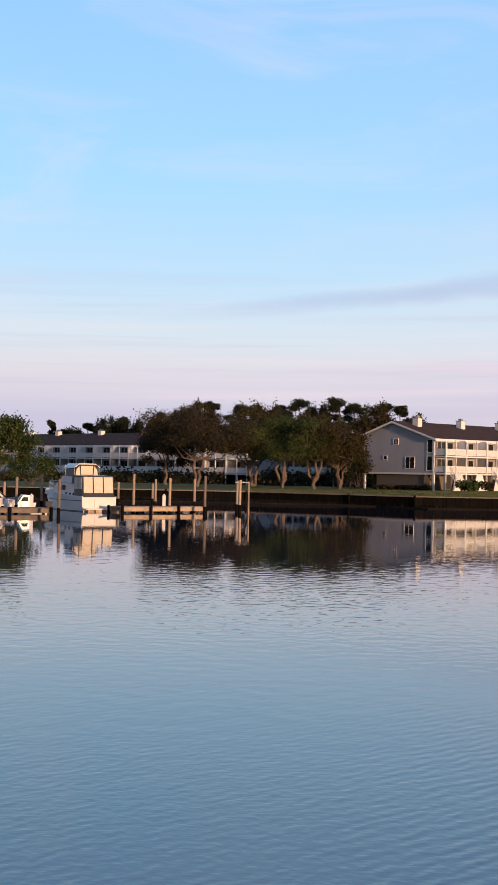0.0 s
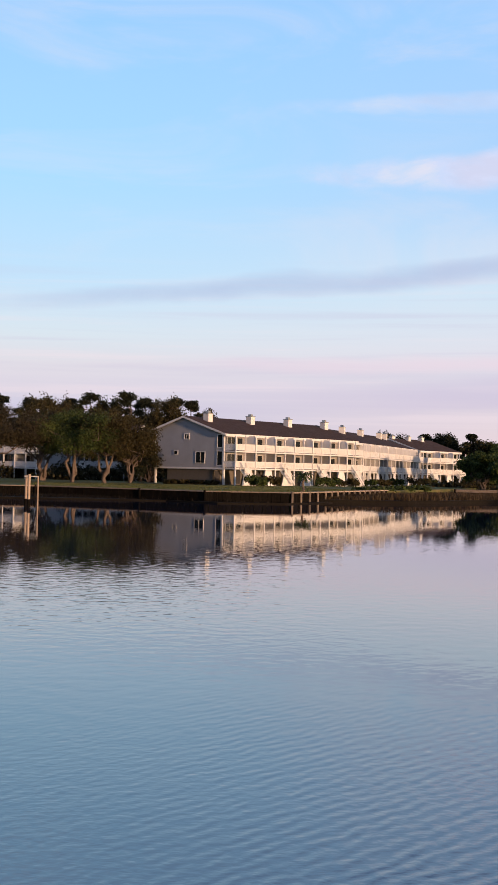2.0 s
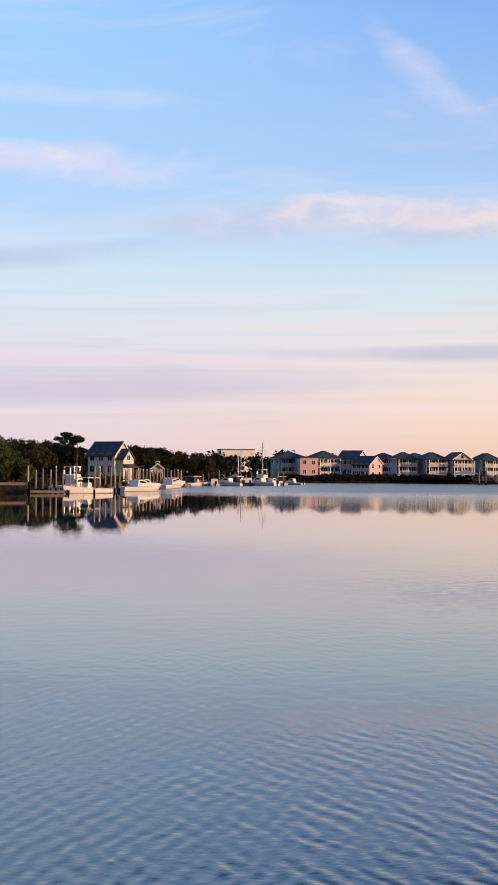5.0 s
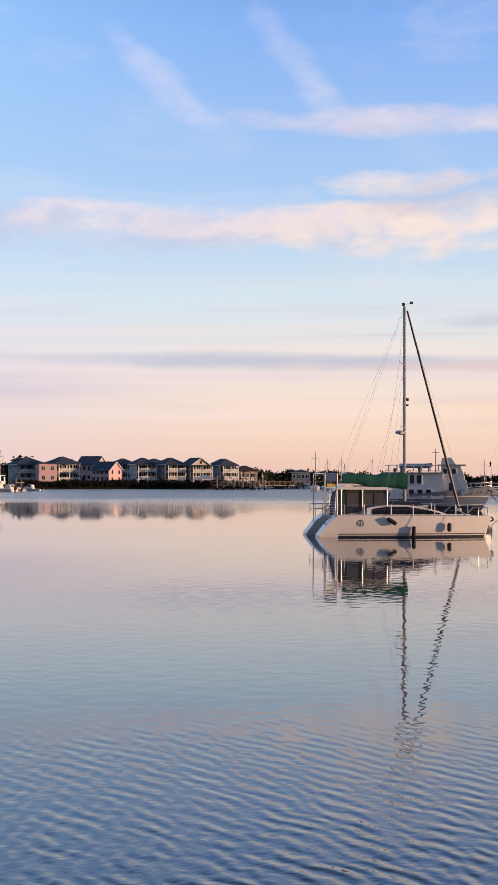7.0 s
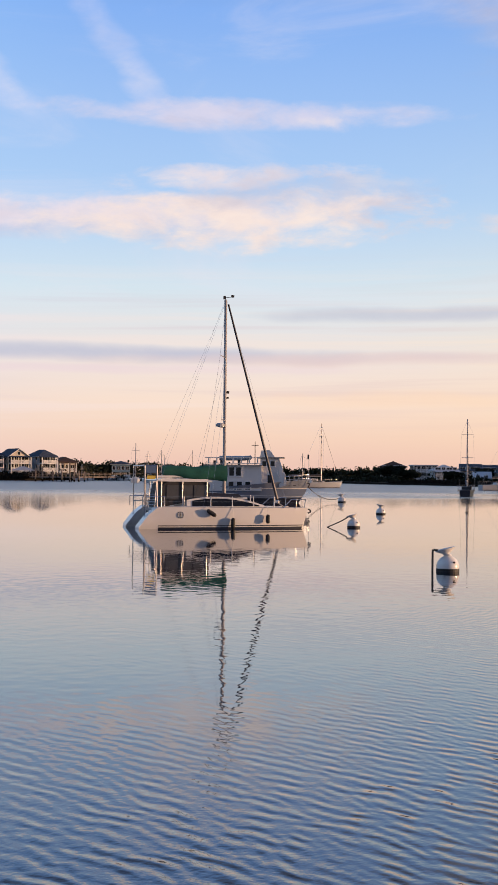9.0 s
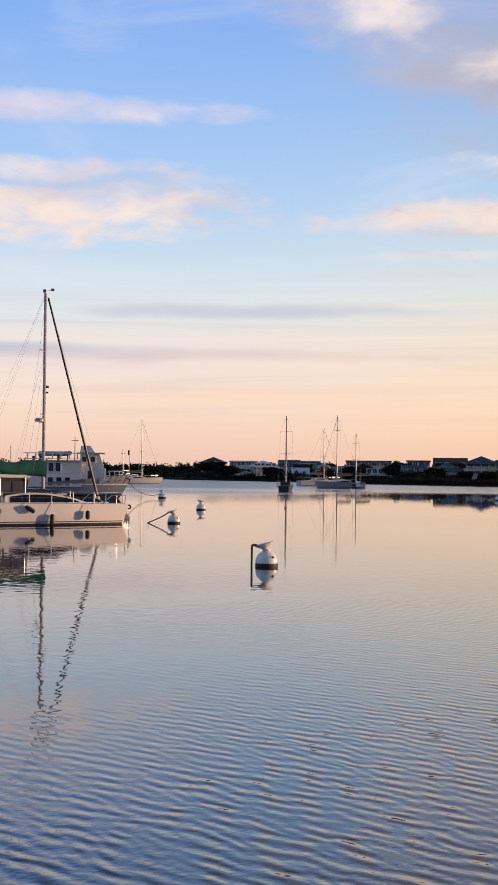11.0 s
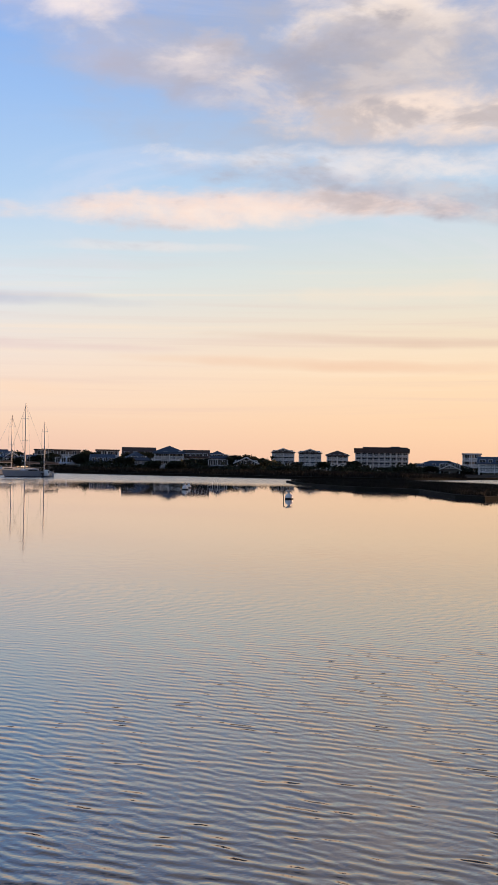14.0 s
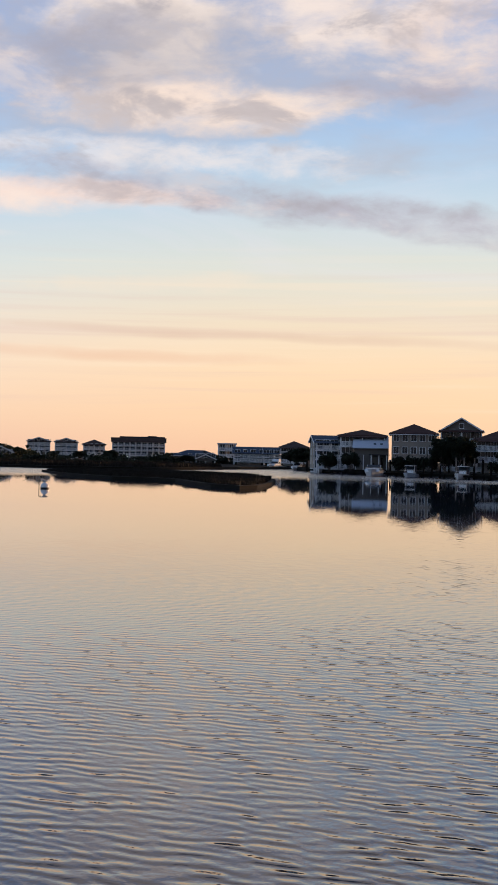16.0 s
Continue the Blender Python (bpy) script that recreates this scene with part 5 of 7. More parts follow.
def trawler(where, turn):
    h = thing("trawler_yacht", where, turn, "white trawler yacht with a steel blue hull and pilothouse", "trawler")
    L, off = 9.4, -1.95
    k = dict(bow=2.45, stern=1.6, draft=0.8, full=0.6, transom=0.85)

    def aft(s):
        s.v = [(x + off, y, z) for x, y, z in s.v]
        return s
    part("hull", aft(hull_shape(L, 4.6, **k)), "steel_blue", h, "steel blue hull")
    part("upper_strake", aft(band_shape(L, 4.6, 1.5, 2.44, **k)), "slate_paint", h, "slate grey upper hull side")
    part("boot_stripe", aft(band_shape(L, 4.62, -0.05, 0.48, **k)), "navy", h, "dark lower hull")
    part("rub_rail", aft(band_shape(L * 1.004, 4.68, 1.44, 1.52, **k)), "gelcoat", h)
    part("main_cabin", Shape().box(-6.4, -2.15, 1.2, -1.0, 2.15, 3.75), "gelcoat", h, "white two-level cabin")
    part("cabin_roof", Shape().box(-6.9, -2.4, 3.753, -0.9, 2.4, 3.88), "tan_siding", h, "brown-edged boat deck")
    for x in (-4.05, -3.35):
        window_part(h, x, 2.75, 0.48, 0.85, -2.15, "front", 0)
    for x in (-4.1, -3.25, -2.4):
        window_part(h, x, 1.35, 0.5, 0.8, -2.16, "front", 0)
    part("pilothouse", Shape().prism([(-1.15, 1.6), (-1.15, 4.55), (0.75, 4.55), (1.15, 3.5), (1.2, 1.8)], "y", -1.7, 1.7), "gelcoat", h, "white pilothouse")
    part("pilothouse_roof", Shape().box(-1.5, -1.95, 4.553, 1.3, 1.95, 4.68), "tan_siding", h)
    for x in (-0.75, 0.1):
        window_part(h, x, 3.75, 0.42, 0.5, -1.7, "front", 0)
    window_part(h, -0.15, 2.0, 0.5, 0.85, -1.7, "front", 0)
    part("portuguese_bridge", Shape().prism([(0.8, 1.6), (0.8, 3.25), (1.35, 3.1), (1.5, 1.8)], "y", -1.9, 1.9), "gelcoat", h)
    part("flybridge_cowl", Shape().prism([(-1.2, 4.7), (-1.1, 5.35), (-0.2, 5.4), (0.3, 4.7)], "y", -0.9, 0.9), "gelcoat", h)
    part("signal_mast", Shape().bar((-1.75, 0, 3.9), (-1.75, 0, 6.3), 0.05, 0.03).bar((-2.1, 0, 5.9), (-1.4, 0, 5.9), 0.03).bar((-1.75, -0.5, 5.5), (-1.75, 0.5, 5.5), 0.03), "black_rubber", h)
    part("radar_dome", Shape().turned([(0.05, 0), (0.3, 0.02), (0.3, 0.2), (0.05, 0.28)], (-2.5, 0.2, 4.35), 12), "grey_canvas", h)
    part("dome_post", Shape().bar((-2.5, 0.2, 3.9), (-2.5, 0.2, 4.36), 0.06), "steel", h)
    sup = Shape()
    for x in (-5.9, -5.2, -3.4):
        sup.box(x - 0.1, -0.9, 3.88, x + 0.1, 0.9, 4.3)
    part("dinghy_chocks", sup, "grey_canvas", h)
    rail = Shape()
    pts = [(x, -2.1 * (1 - max(0, (x - 0.2) / 3.75) ** 2), 2.0 + 0.1 * x + 0.55) for x in (1.3, 1.8, 2.3, 2.8, 3.2, 3.6, 3.85)]
    for sg in (1, -1):
        rail.path([(x, y * sg, z) for x, y, z in pts], 0.03)
        rail.path([(x, y * sg, z - 0.35) for x, y, z in pts], 0.02)
        for x, y, z in pts:
            rail.bar((x, y * sg, z - 0.8), (x, y * sg, z), 0.022)
    part("bow_rail", rail, "steel", h)
    part("bulwark", Shape().prism([(1.2, 1.6), (1.3, 2.0), (3.4, 2.35), (3.7, 2.3), (3.4, 1.9)], "y", -0.3, 0.3), "gelcoat", h)
    part("boat_deck_rail", rail_shape(-6.8, -1.0, -2.3, 3.88, 0.75, 0.8), "steel", h)
    part("jack_staff", Shape().bar((3.8, 0, 2.2), (3.82, 0, 4.95), 0.025), "steel", h)
    part("pennant", Shape().box(3.66, -0.01, 4.5, 3.82, 0.01, 4.98), "black_rubber", h)
    for x, z in ((1.7, 1.75), (2.35, 1.8), (2.9, 1.85)):
        part("hawse_hole", Shape().turned([(0.02, -0.01), (0.16, 0), (0.16, 0.03), (0.02, 0.05)], (x, -2.0 * (1 - max(0, (x - 0.1) / 3.9) ** 2) - 0.03, z), 10), "dark_void", h)
    part("anchor", Shape().path([(3.5, -0.3, 2.1), (3.9, -0.3, 2.0), (3.8, -0.4, 1.7)], 0.06), "dark_void", h)
    return h


def inflatable(where, turn):
    h = thing("dinghy", where, turn, "grey inflatable dinghy stowed on the boat deck", "dinghy")
    s = Shape()
    for y in (-0.6, 0.6):
        s.bar((-1.5, y, 0.25), (1.1, y, 0.25), 0.24, 0.24, 10)
        s.bar((1.1, y, 0.25), (1.7, y * 0.2, 0.36), 0.24, 0.2, 10)
    part("tubes", s, "grey_gelcoat", h)
    part("floor", Shape().box(-1.45, -0.5, 0.08, 1.2, 0.5, 0.16), "grey_canvas", h)
    part("seat", Shape().box(-0.3, -0.6, 0.4, 0.1, 0.6, 0.46), "gelcoat", h)
    return h


def cabin_cruiser(where, turn):
    """A flybridge motor yacht with a canvas enclosure aft."""
    h = thing("motor_yacht", where, turn, "white flybridge motor yacht lit orange on its stern", "yacht", "boats at the docks")
    L = 10.5
    k = dict(bow=2.0, stern=1.45, draft=0.5, full=0.5, transom=0.92)
    part("hull", hull_shape(L, 3.7, **k), "gelcoat", h)
    part("hull_stripe", band_shape(L, 3.7, 0.98, 1.05, **k), "navy", h)
    part("boot_stripe", band_shape(L, 3.7, -0.05, 0.08, **k), "navy", h)
    part("cabin", Shape().prism([(-3.4, 1.3), (-3.4, 2.55), (0.6, 2.65), (1.5, 2.0), (3.2, 1.85), (3.4, 1.5)], "y", -1.45, 1.45), "gelcoat", h)
    for sg in (-1, 1):
        for x in (-0.9, 0.0):
            part("side_window", Shape().box(x - 0.34, sg * 1.46 - 0.012, 1.95, x + 0.34, sg * 1.46 + 0.012, 2.4), "glass", h)
        for x in (-3.0, -2.2, -1.4):
            part("port_light", Shape().box(x - 0.2, sg * 1.46 - 0.012, 1.5, x + 0.2, sg * 1.46 + 0.012, 1.72), "glass", h)
    part("windshield", Shape().prism([(0.62, 2.62), (1.5, 2.0), (1.56, 2.04), (0.68, 2.68)], "y", -1.3, 1.3), "glass", h)
    part("transom_door", Shape().box(-5.30, -0.45, 0.35, -5.24, 0.45, 1.25), "gelcoat", h)
    part("swim_platform", Shape().box(-6.0, -1.6, 0.2, -5.2, 1.6, 0.32), "gelcoat", h)
    part("aft_deck", Shape().box(-5.1, -1.6, 1.2, -3.3, 1.6, 1.44), "gelcoat", h)
    enc = part("aft_enclosure", Shape().prism([(-5.1, 1.44), (-4.9, 3.35), (-2.9, 3.4), (-2.7, 2.6), (-3.3, 2.6), (-3.3, 1.44)], "y", -1.55, 1.55), "navy", h, "dark-edged canvas aft enclosure")
    for y in (-1.0, 0.0, 1.0):
        part("clear_panel", Shape().prism([(-5.04, 1.75), (-4.9, 3.24), (-4.96, 3.24), (-5.1, 1.75)], "y", y - 0.44, y + 0.44), "cream_siding", enc, "cream-coloured curtain panel")
    for x in (-4.5, -3.7):
        for sg in (-1, 1):
            part("clear_panel", Shape().box(x - 0.33, sg * 1.56 - 0.01, 2.1, x + 0.33, sg * 1.56 + 0.01, 3.2), "cream_siding", enc)
    part("flybridge", Shape().prism([(-2.8, 2.62), (-2.7, 3.25), (-0.2, 3.3), (0.5, 2.68)], "y", -1.3, 1.3), "gelcoat", h)
    canvas = part("flybridge_canvas", Shape().prism([(-1.2, 3.25), (-1.1, 4.0), (-0.8, 4.38), (0.8, 4.38), (1.1, 4.0), (1.2, 3.25)], "x", -2.6, -0.6), "navy", h, "dark-edged canvas flybridge cover")
    part("clear_panel", Shape().box(-2.63, -0.6, 3.45, -2.604, 0.6, 4.28), "cream_siding", canvas, "cream-coloured curtain panel")
    for sg in (-1, 1):
        part("clear_panel", Shape().prism([(sg * 0.68, 3.4), (sg * 1.12, 3.4), (sg * 1.02, 3.96), (sg * 0.75, 4.25)], "x", -2.63, -2.604), "cream_siding", canvas)
    part("bimini", Shape().prism([(-1.3, 4.05), (-0.85, 4.42), (0.85, 4.42), (1.3, 4.05), (1.2, 4.2), (0.8, 4.52), (-0.8, 4.52), (-1.2, 4.2)], "x", -2.75, -0.4), "gelcoat", h, "pale arched bimini top")
    part("stern_seam", Shape().box(-5.29, -1.62, 1.36, -5.12, 1.62, 1.47), "navy", h, "dark blue rubbing strake")
    for y in (-1.1, -0.35, 0.4, 1.15):
        part("stern_float", Shape().box(-6.02, y - 0.3, -0.05, -5.9, y + 0.3, 0.18), "pale_timber", h, "yellow foam float at the stern")
    for x in (-2.6, -0.7):
        for y in (-1.25, 1.25):
            part("bimini_post", Shape().bar((x, y, 3.2), (x, y, 4.42), 0.03), "steel", h)
    rail = Shape()
    for sg in (-1, 1):
        pts = [(x, sg * 1.75 * (1 - max(0, (x + 0.5) / 5.6) ** 2.2), 2.05 + 0.09 * x + 0.3) for x in (-0.5, 0.8, 2.0, 3.2, 4.4, 5.0)]
        rail.path(pts, 0.022)
        for p in pts:
            rail.bar((p[0], p[1], p[2] - 0.75), p, 0.018)
    part("bow_rail", rail, "steel", h)
    h.scale = (0.86, 0.86, 0.82)
    return h


# ---------------------------------------------------------------- land
ground_sheet("lawn", [(-45, 160), (-14, 150), (0, 141), (4.6, 133), (7.4, 128), (11.2, 129.5), (12.7, 140), (15.5, 168), (18.5, 215), (20, 260), (22, 700), (-45, 700)], 1.05, "lawn", "dry green lawn behind the timber bulkhead", "lawn")
ground_sheet("mud_flat", [(-45, 150), (-14, 139), (0, 131), (5.7, 130), (8, 125), (11.1, 127.5), (13, 137), (15, 160), (-14, 160), (-45, 170)], 0.12, "mud", "dark mud strip along the bulkhead", "shore")
ground_sheet("marsh_shore", [(12.5, 138), (14, 139), (16.5, 142), (20.8, 163), (23.5, 205), (29, 262), (33.4, 356), (34, 900), (14, 900), (13.2, 152)], 0.35, "mud", "muddy reed shore", "shore")
ground_sheet("far_bank", [(33.2, 354), (35.5, 362), (38.5, 372), (42, 370), (45, 420), (53, 430), (57, 350), (60.5, 328), (65.8, 287), (70.5, 270), (75.8, 250), (80, 250), (84, 290), (86.7, 320), (86.7, 1500), (33.2, 1500)], 0.5, "mud", "dark marsh bank in front of the houses", "shore")
ground_sheet("marsh_island", [(75.5, 205), (76.0, 186), (77.4, 168), (78.6, 160), (80.2, 156), (81.4, 151), (82.2, 137), (83.0, 128), (84.3, 123), (85.1, 126), (85.7, 140), (85.9, 160), (85.0, 190), (80, 225)], 0.3, "mud", "low dark marsh island", "marsh")
ground_sheet("right_bank", [(86.7, 300), (87.4, 287), (89.2, 252), (92.8, 236), (95.4, 214), (100, 200), (115, 195), (115, 900), (86.7, 900)], 0.9, "mud", "shadowed canal bank with docks", "shore")

# ---------------------------------------------------------------- condominium rows
p = spot(8.25, 195, 1.2)
B = condo(p, 42.4, 35.5, 7, chims=((3.1, 6), (13.9, 6), (24.2, 6), (35.0, 6)), label="three-storey grey condominium with white balconies and brown roof, sunlit front")
condo((54.1, 219.4, 1.1), 62.4, 59.4, 8, near_gable=False, chims=((18.2, 6), (33.5, 6), (51.0, 6), (56.5, 6)), label="receding grey condominium wing with sunlit white balconies")
p = spot(16.95, 292, 1.1)
condo(p, 40.0, 16.6, 3, chims=((0.6, 8), (5.8, 7), (11.4, 7)), label="grey gable-ended condominium at the end of the row")
condo((-68.7, 297.8, 0.55), -45.0, 99.0, 18, near_gable=False, skirt=False, chims=((8.0, 7), (21.0, 7), (31.0, 7), (46.0, 7), (60.0, 7)), label="shaded grey condominium row with white balconies behind oaks")
p = spot(1.6, 232, 0.9)
condo(p, -20.0, 10.0, 2, near_gable=False, skirt=False, label="taupe condominium end half hidden by trees", wall="shade_siding")


# ---------------------------------------------------------------- bulkhead
def bulkhead(points, top, label, mat="dark_timber", cap_mat="timber", post_mat="timber", gap=2.4):
    h = thing("bulkhead", (0, 0, 0), 0, label, "bulkhead")
    posts = []
    for (a0, d0), (a1, d1) in zip(points, points[1:]):
        a, b = spot(a0, d0), spot(a1, d1)
        L = (b - a).length
        n = max(1, int(L / 0.45))
        m = pose(a.x, a.y, 0, 0, 0, math.degrees(math.atan2(b.y - a.y, b.x - a.x)))
        s = Shape()
        for i in range(n):
            s.box(i * L / n, -0.20 - 0.02 * (i % 2), -1.5, (i + 1) * L / n - 0.03, -0.08, top - 0.02, m)
        # facing colour holds the shade of the bulkhead's face
        tagged(part("facing", s, mat, h, "vertical sheet boards darkened for shade"), kind="stuff")
        part("cap_board", Shape().box(-0.05, -0.38, top - 0.015, L + 0.05, 0.12, top + 0.09, m), cap_mat, h, "weathered cap board")
        k = max(1, int(L / gap))
        for i in range(k):
            q = m @ Vector((i * L / k, -0.34, 0))
            part("post", Shape().bar((q.x, q.y, -2.0), (q.x, q.y, top + 0.16), 0.13, 0.12, 8), post_mat, h)
    return h


bulkhead([(-14, 150), (0, 141), (4.6, 133), (7.4, 128), (11.2, 129.5)], 1.1, "dark weathered timber bulkhead along the lawn", post_mat="dark_timber", gap=9.0)
# paler timber on this cap adds to its sunlit look
bulkhead([(11.2, 129.5), (12.7, 140), (15.5, 168)], 1.1, "timber bulkhead with sunlit cap and tall posts", cap_mat="pale_timber")

# ---------------------------------------------------------------- trees on the left shore
tree(spot(-2.3, 186, 0.95), 11.8, 8.6, "oak", 11, "rust_leaf", "broad oak with rust-brown new leaves", 2.6, 0.22, 0.33)
tree(spot(-3.7, 208, 0.95), 10.6, 4.6, "oak", 12, "rust_leaf", "broad oak with rust-brown new leaves", 1.8, 0.24)
tree(spot(1.5, 188, 1.0), 10.8, 6.6, "oak", 13, "green_leaf", "spreading green live oak with pale forked trunk", 2.2, 0.21, 0.36)
tree(spot(3.0, 190, 1.0), 11.4, 6.6, "oak", 14, "oak_leaf", "olive-leaved oak leaning on the lawn", 2.3, 0.21, 0.34)
tree(spot(4.1, 194, 1.0), 9.0, 4.6, "oak", 15, "oak_leaf", "olive-leaved oak beside the gable", 1.7, 0.22, 0.3)
tree(spot(0.2, 205, 1.0), 13.0, 6.4, "oak", 16, "oak_leaf", "tall olive-leaved oak behind others", 1.8, 0.24)
tree(spot(-11.2, 150, 0.95), 8.6, 4.6, "oak", 17, "green_leaf", "dark green oak at the shore", 1.3, 0.24)
tree(spot(-9.6, 175, 0.95), 5.0, 3.4, "bush", 18, "green_leaf", "green bushes at the shore", 1.0, 0.22)
for i, (a, d, hh, sp) in enumerate(((-2.5, 262, 15.8, 3.6), (-1.7, 266, 15.2, 4.0), (-0.4, 258, 14.6, 4.0), (0.4, 262, 16.0, 4.2), (1.3, 270, 15.2, 3.8), (2.2, 264, 16.4, 4.4), (3.1, 268, 16.0, 4.0), (4.0, 262, 16.4, 4.2), (4.7, 270, 16.0, 4.0), (5.4, 262, 16.3, 4.4), (6.1, 275, 16.2, 3.4), (6.7, 262, 14.8, 3.2), (7.5, 270, 14.2, 2.0))):
    tree(spot(a, d, 1.0), hh + 1.3, sp * 1.15, "pine" if i % 3 else "oak", 30 + i, "pine_leaf" if i % 3 else "oak_leaf", "tall dark pine behind the condominiums" if i % 3 else "tall dark oak behind the condominiums", 1.0, 0.34)
for i, (a, hh, sp) in enumerate(((-12, 11, 4.5), (-10.7, 12.2, 4.5), (-9.8, 10, 4), (-8.8, 12.3, 2.0), (-8.0, 12, 4.4), (-7.2, 12.6, 4.6), (-6.3, 13.8, 4.6), (-5.6, 14, 4.2), (-4.8, 13.8, 4.2), (-4.0, 14.8, 4.4), (-3.3, 15.8, 4.0))):
    tree(spot(a, 330 + 8 * (i % 3), 0.8), hh * 1.18, sp, "pine" if i % 2 else "oak", 60 + i, "pine_leaf", "dark tree behind the condominium row", 0.9, 0.42)
wood("woods_back", [(-14, 345, 10), (-8, 345, 11.5), (-3, 330, 14), (2, 300, 13.5), (7, 300, 13), (8.0, 300, 10)], 30000, 5, 0.55, "pine_leaf", "dark woods behind the condominiums")
wood("undergrowth", [(-12, 222, 2.4), (-4, 222, 3.0), (0, 222, 3.2), (4.2, 216, 4.2), (5.0, 214, 5.5)], 9000, 6, 0.35, "oak_leaf", "dark undergrowth between the trunks", 0.9)
p = spot(4.9, 205, 1.0)
tree(p, 7.0, 3.0, "bush", 19, "pine_leaf", "dark evergreen by the gable wall", 1.6, 0.3)

# planting along the front
for i, (a, d, w, dd, z) in enumerate(((9.7, 186, 3.4, 2.2, 1.7), (10.3, 189, 3.4, 2.2, 1.6), (12.9, 205, 4.2, 2.0, 1.5), (13.7, 211, 4.2, 2.0, 1.4), (14.6, 224, 4.0, 2.2, 1.3), (15.4, 236, 4.0, 2.2, 1.3), (16.1, 248, 4.0, 2.2, 1.4), (16.9, 262, 5.0, 2.5, 1.8), (17.4, 272, 4.0, 2.5, 1.4), (19.1, 290, 4.0, 2.5, 1.8))):
    shrub(spot(a, d, 1.05), w, dd, z, 90 + i, "oak_leaf" if i % 2 else "green_leaf", "dense green shrub before the balconies")
for i in range(6):
    shrub(spot(5.9 + 0.36 * i, 195.5 - 0.4 * i, 1.05), 2.4, 1.2, 0.7, 110 + i, "oak_leaf", "low dark shrub against the gable wall", 0.5)
palm(spot(11.8, 146, 1.05), 3.0, 3, "small palm with drooping fronds on the lawn")
for i, (a, d, z) in enumerate(((15.0, 173, 1.2), (15.9, 182, 1.2), (16.6, 192, 1.3))):
    shrub(spot(a, d, 0.45), 6.0, 3.0, z, 120 + i, "green_leaf", "rough green bush on the marsh edge", 1.2)
reeds("lawn_grass", [(-1, 142), (4.6, 134), (7.4, 129), (11.2, 130.5), (12.7, 141), (14.5, 162), (12.5, 185), (8, 185), (0, 178)], 26000, 8, 0.12, "short dry lawn grass", 1.05, "lawn_leaf", 0.4, 0.06)
reeds("marsh_reeds", [(12.8, 139.5), (14, 140.5), (16.5, 143.5), (20.8, 164.5), (22.5, 190), (19, 200), (14.2, 158)], 26000, 9, 0.75, "dry brown reeds along the shore", 0.30, wide=0.07)
reeds("shore_reeds", [(-14, 141), (-3, 134), (0, 133), (5.7, 131.5), (8, 126.5), (11, 128.5), (11, 129), (7.4, 127.6), (4.6, 132.4), (0, 140), (-14, 148)], 7000, 10, 0.35, "low dark weed on the mud strip", 0.12, "dark_reed")

# middle woods
for i, (a, d, hh, sp, k, lf) in enumerate(((15.7, 325, 13.5, 5, "oak", "pine_leaf"), (17.2, 330, 13.2, 4, "pine", "pine_leaf"), (18.0, 325, 13.8, 5, "oak", "pine_leaf"), (19.2, 320, 13.0, 3.4, "pine", "pine_leaf"), (19.6, 318, 11.8, 5.5, "oak", "oak_leaf"), (20.6, 314, 11.2, 5.5, "oak", "green_leaf"), (20.8, 262, 8.8, 4.5, "oak", "green_leaf"), (19.8, 232, 7.0, 4.6, "oak", "green_leaf"), (21.2, 226, 6.4, 4.4, "oak", "green_leaf"), (21.9, 310, 10.0, 5.0, "oak", "oak_leaf"), (22.6, 240, 7.4, 5.0, "oak", "oak_leaf"), (23.2, 308, 9.6, 5.4, "oak", "pine_leaf"), (24.1, 316, 11.6, 3.8, "pine", "pine_leaf"), (24.6, 290, 10.0, 3.4, "pine", "pine_leaf"), (24.3, 300, 8.2, 5.0, "oak", "pine_leaf"), (27.2, 300, 8.5, 4.5, "oak", "pine_leaf"), (28.0, 310, 8.4, 4.5, "oak", "pine_leaf"), (29.2, 320, 7.6, 4.5, "oak", "oak_leaf"), (30.0, 300, 5.6, 4.0, "oak", "oak_leaf"), (21.9, 212, 4.2, 2.6, "bush", "green_leaf"))):
    tree(spot(a, d, 0.6), hh, sp, k, 140 + i, lf, {"green_leaf": "bright green tree behind the marsh", "oak_leaf": "olive-green tree behind the marsh", "pine_leaf": "dark evergreen tree behind the marsh"}[lf], 1.1, 0.34)
wood("woods_middle", [(17.5, 335, 10), (20, 330, 9.5), (23, 320, 7.5), (26, 320, 7.0), (29, 360, 7.4), (32, 420, 8.6), (34.3, 430, 9.6), (36, 450, 8.2), (39, 460, 7)], 30000, 15, 0.6, "pine_leaf", "dark woods behind the marina")
wood("scrub_middle", [(17.8, 258, 2.0), (20, 215, 2.0), (23, 205, 2.0), (26, 235, 2.2), (29, 290, 2.5)], 9000, 16, 0.35, "oak_leaf", "scrub behind the walkway", 0.4)
wood("woods_far", [(43.2, 450, 5.6), (45, 520, 6.6), (48, 560, 6.4), (52, 580, 5.4), (56, 560, 4.6), (60, 520, 4.8), (61.5, 470, 5.2), (64, 470, 5.0), (68, 440, 4.6), (72, 400, 4.6), (73.5, 380, 5.4), (74.8, 380, 4.6)], 34000, 17, 0.7, "pine_leaf", "dark far woods on the horizon")
wood("scrub_far", [(34, 388, 2.2), (37, 392, 2.6), (40, 396, 2.0), (44, 400, 2.0), (58, 370, 2.0), (62, 345, 2.4), (66, 320, 2.6), (70, 305, 2.4), (74, 300, 2.6), (78, 330, 2.6), (82, 380, 2.8), (86, 390, 3.0)], 40000, 18, 0.45, "pine_leaf", "dark shrubs between the far houses", 0.4)
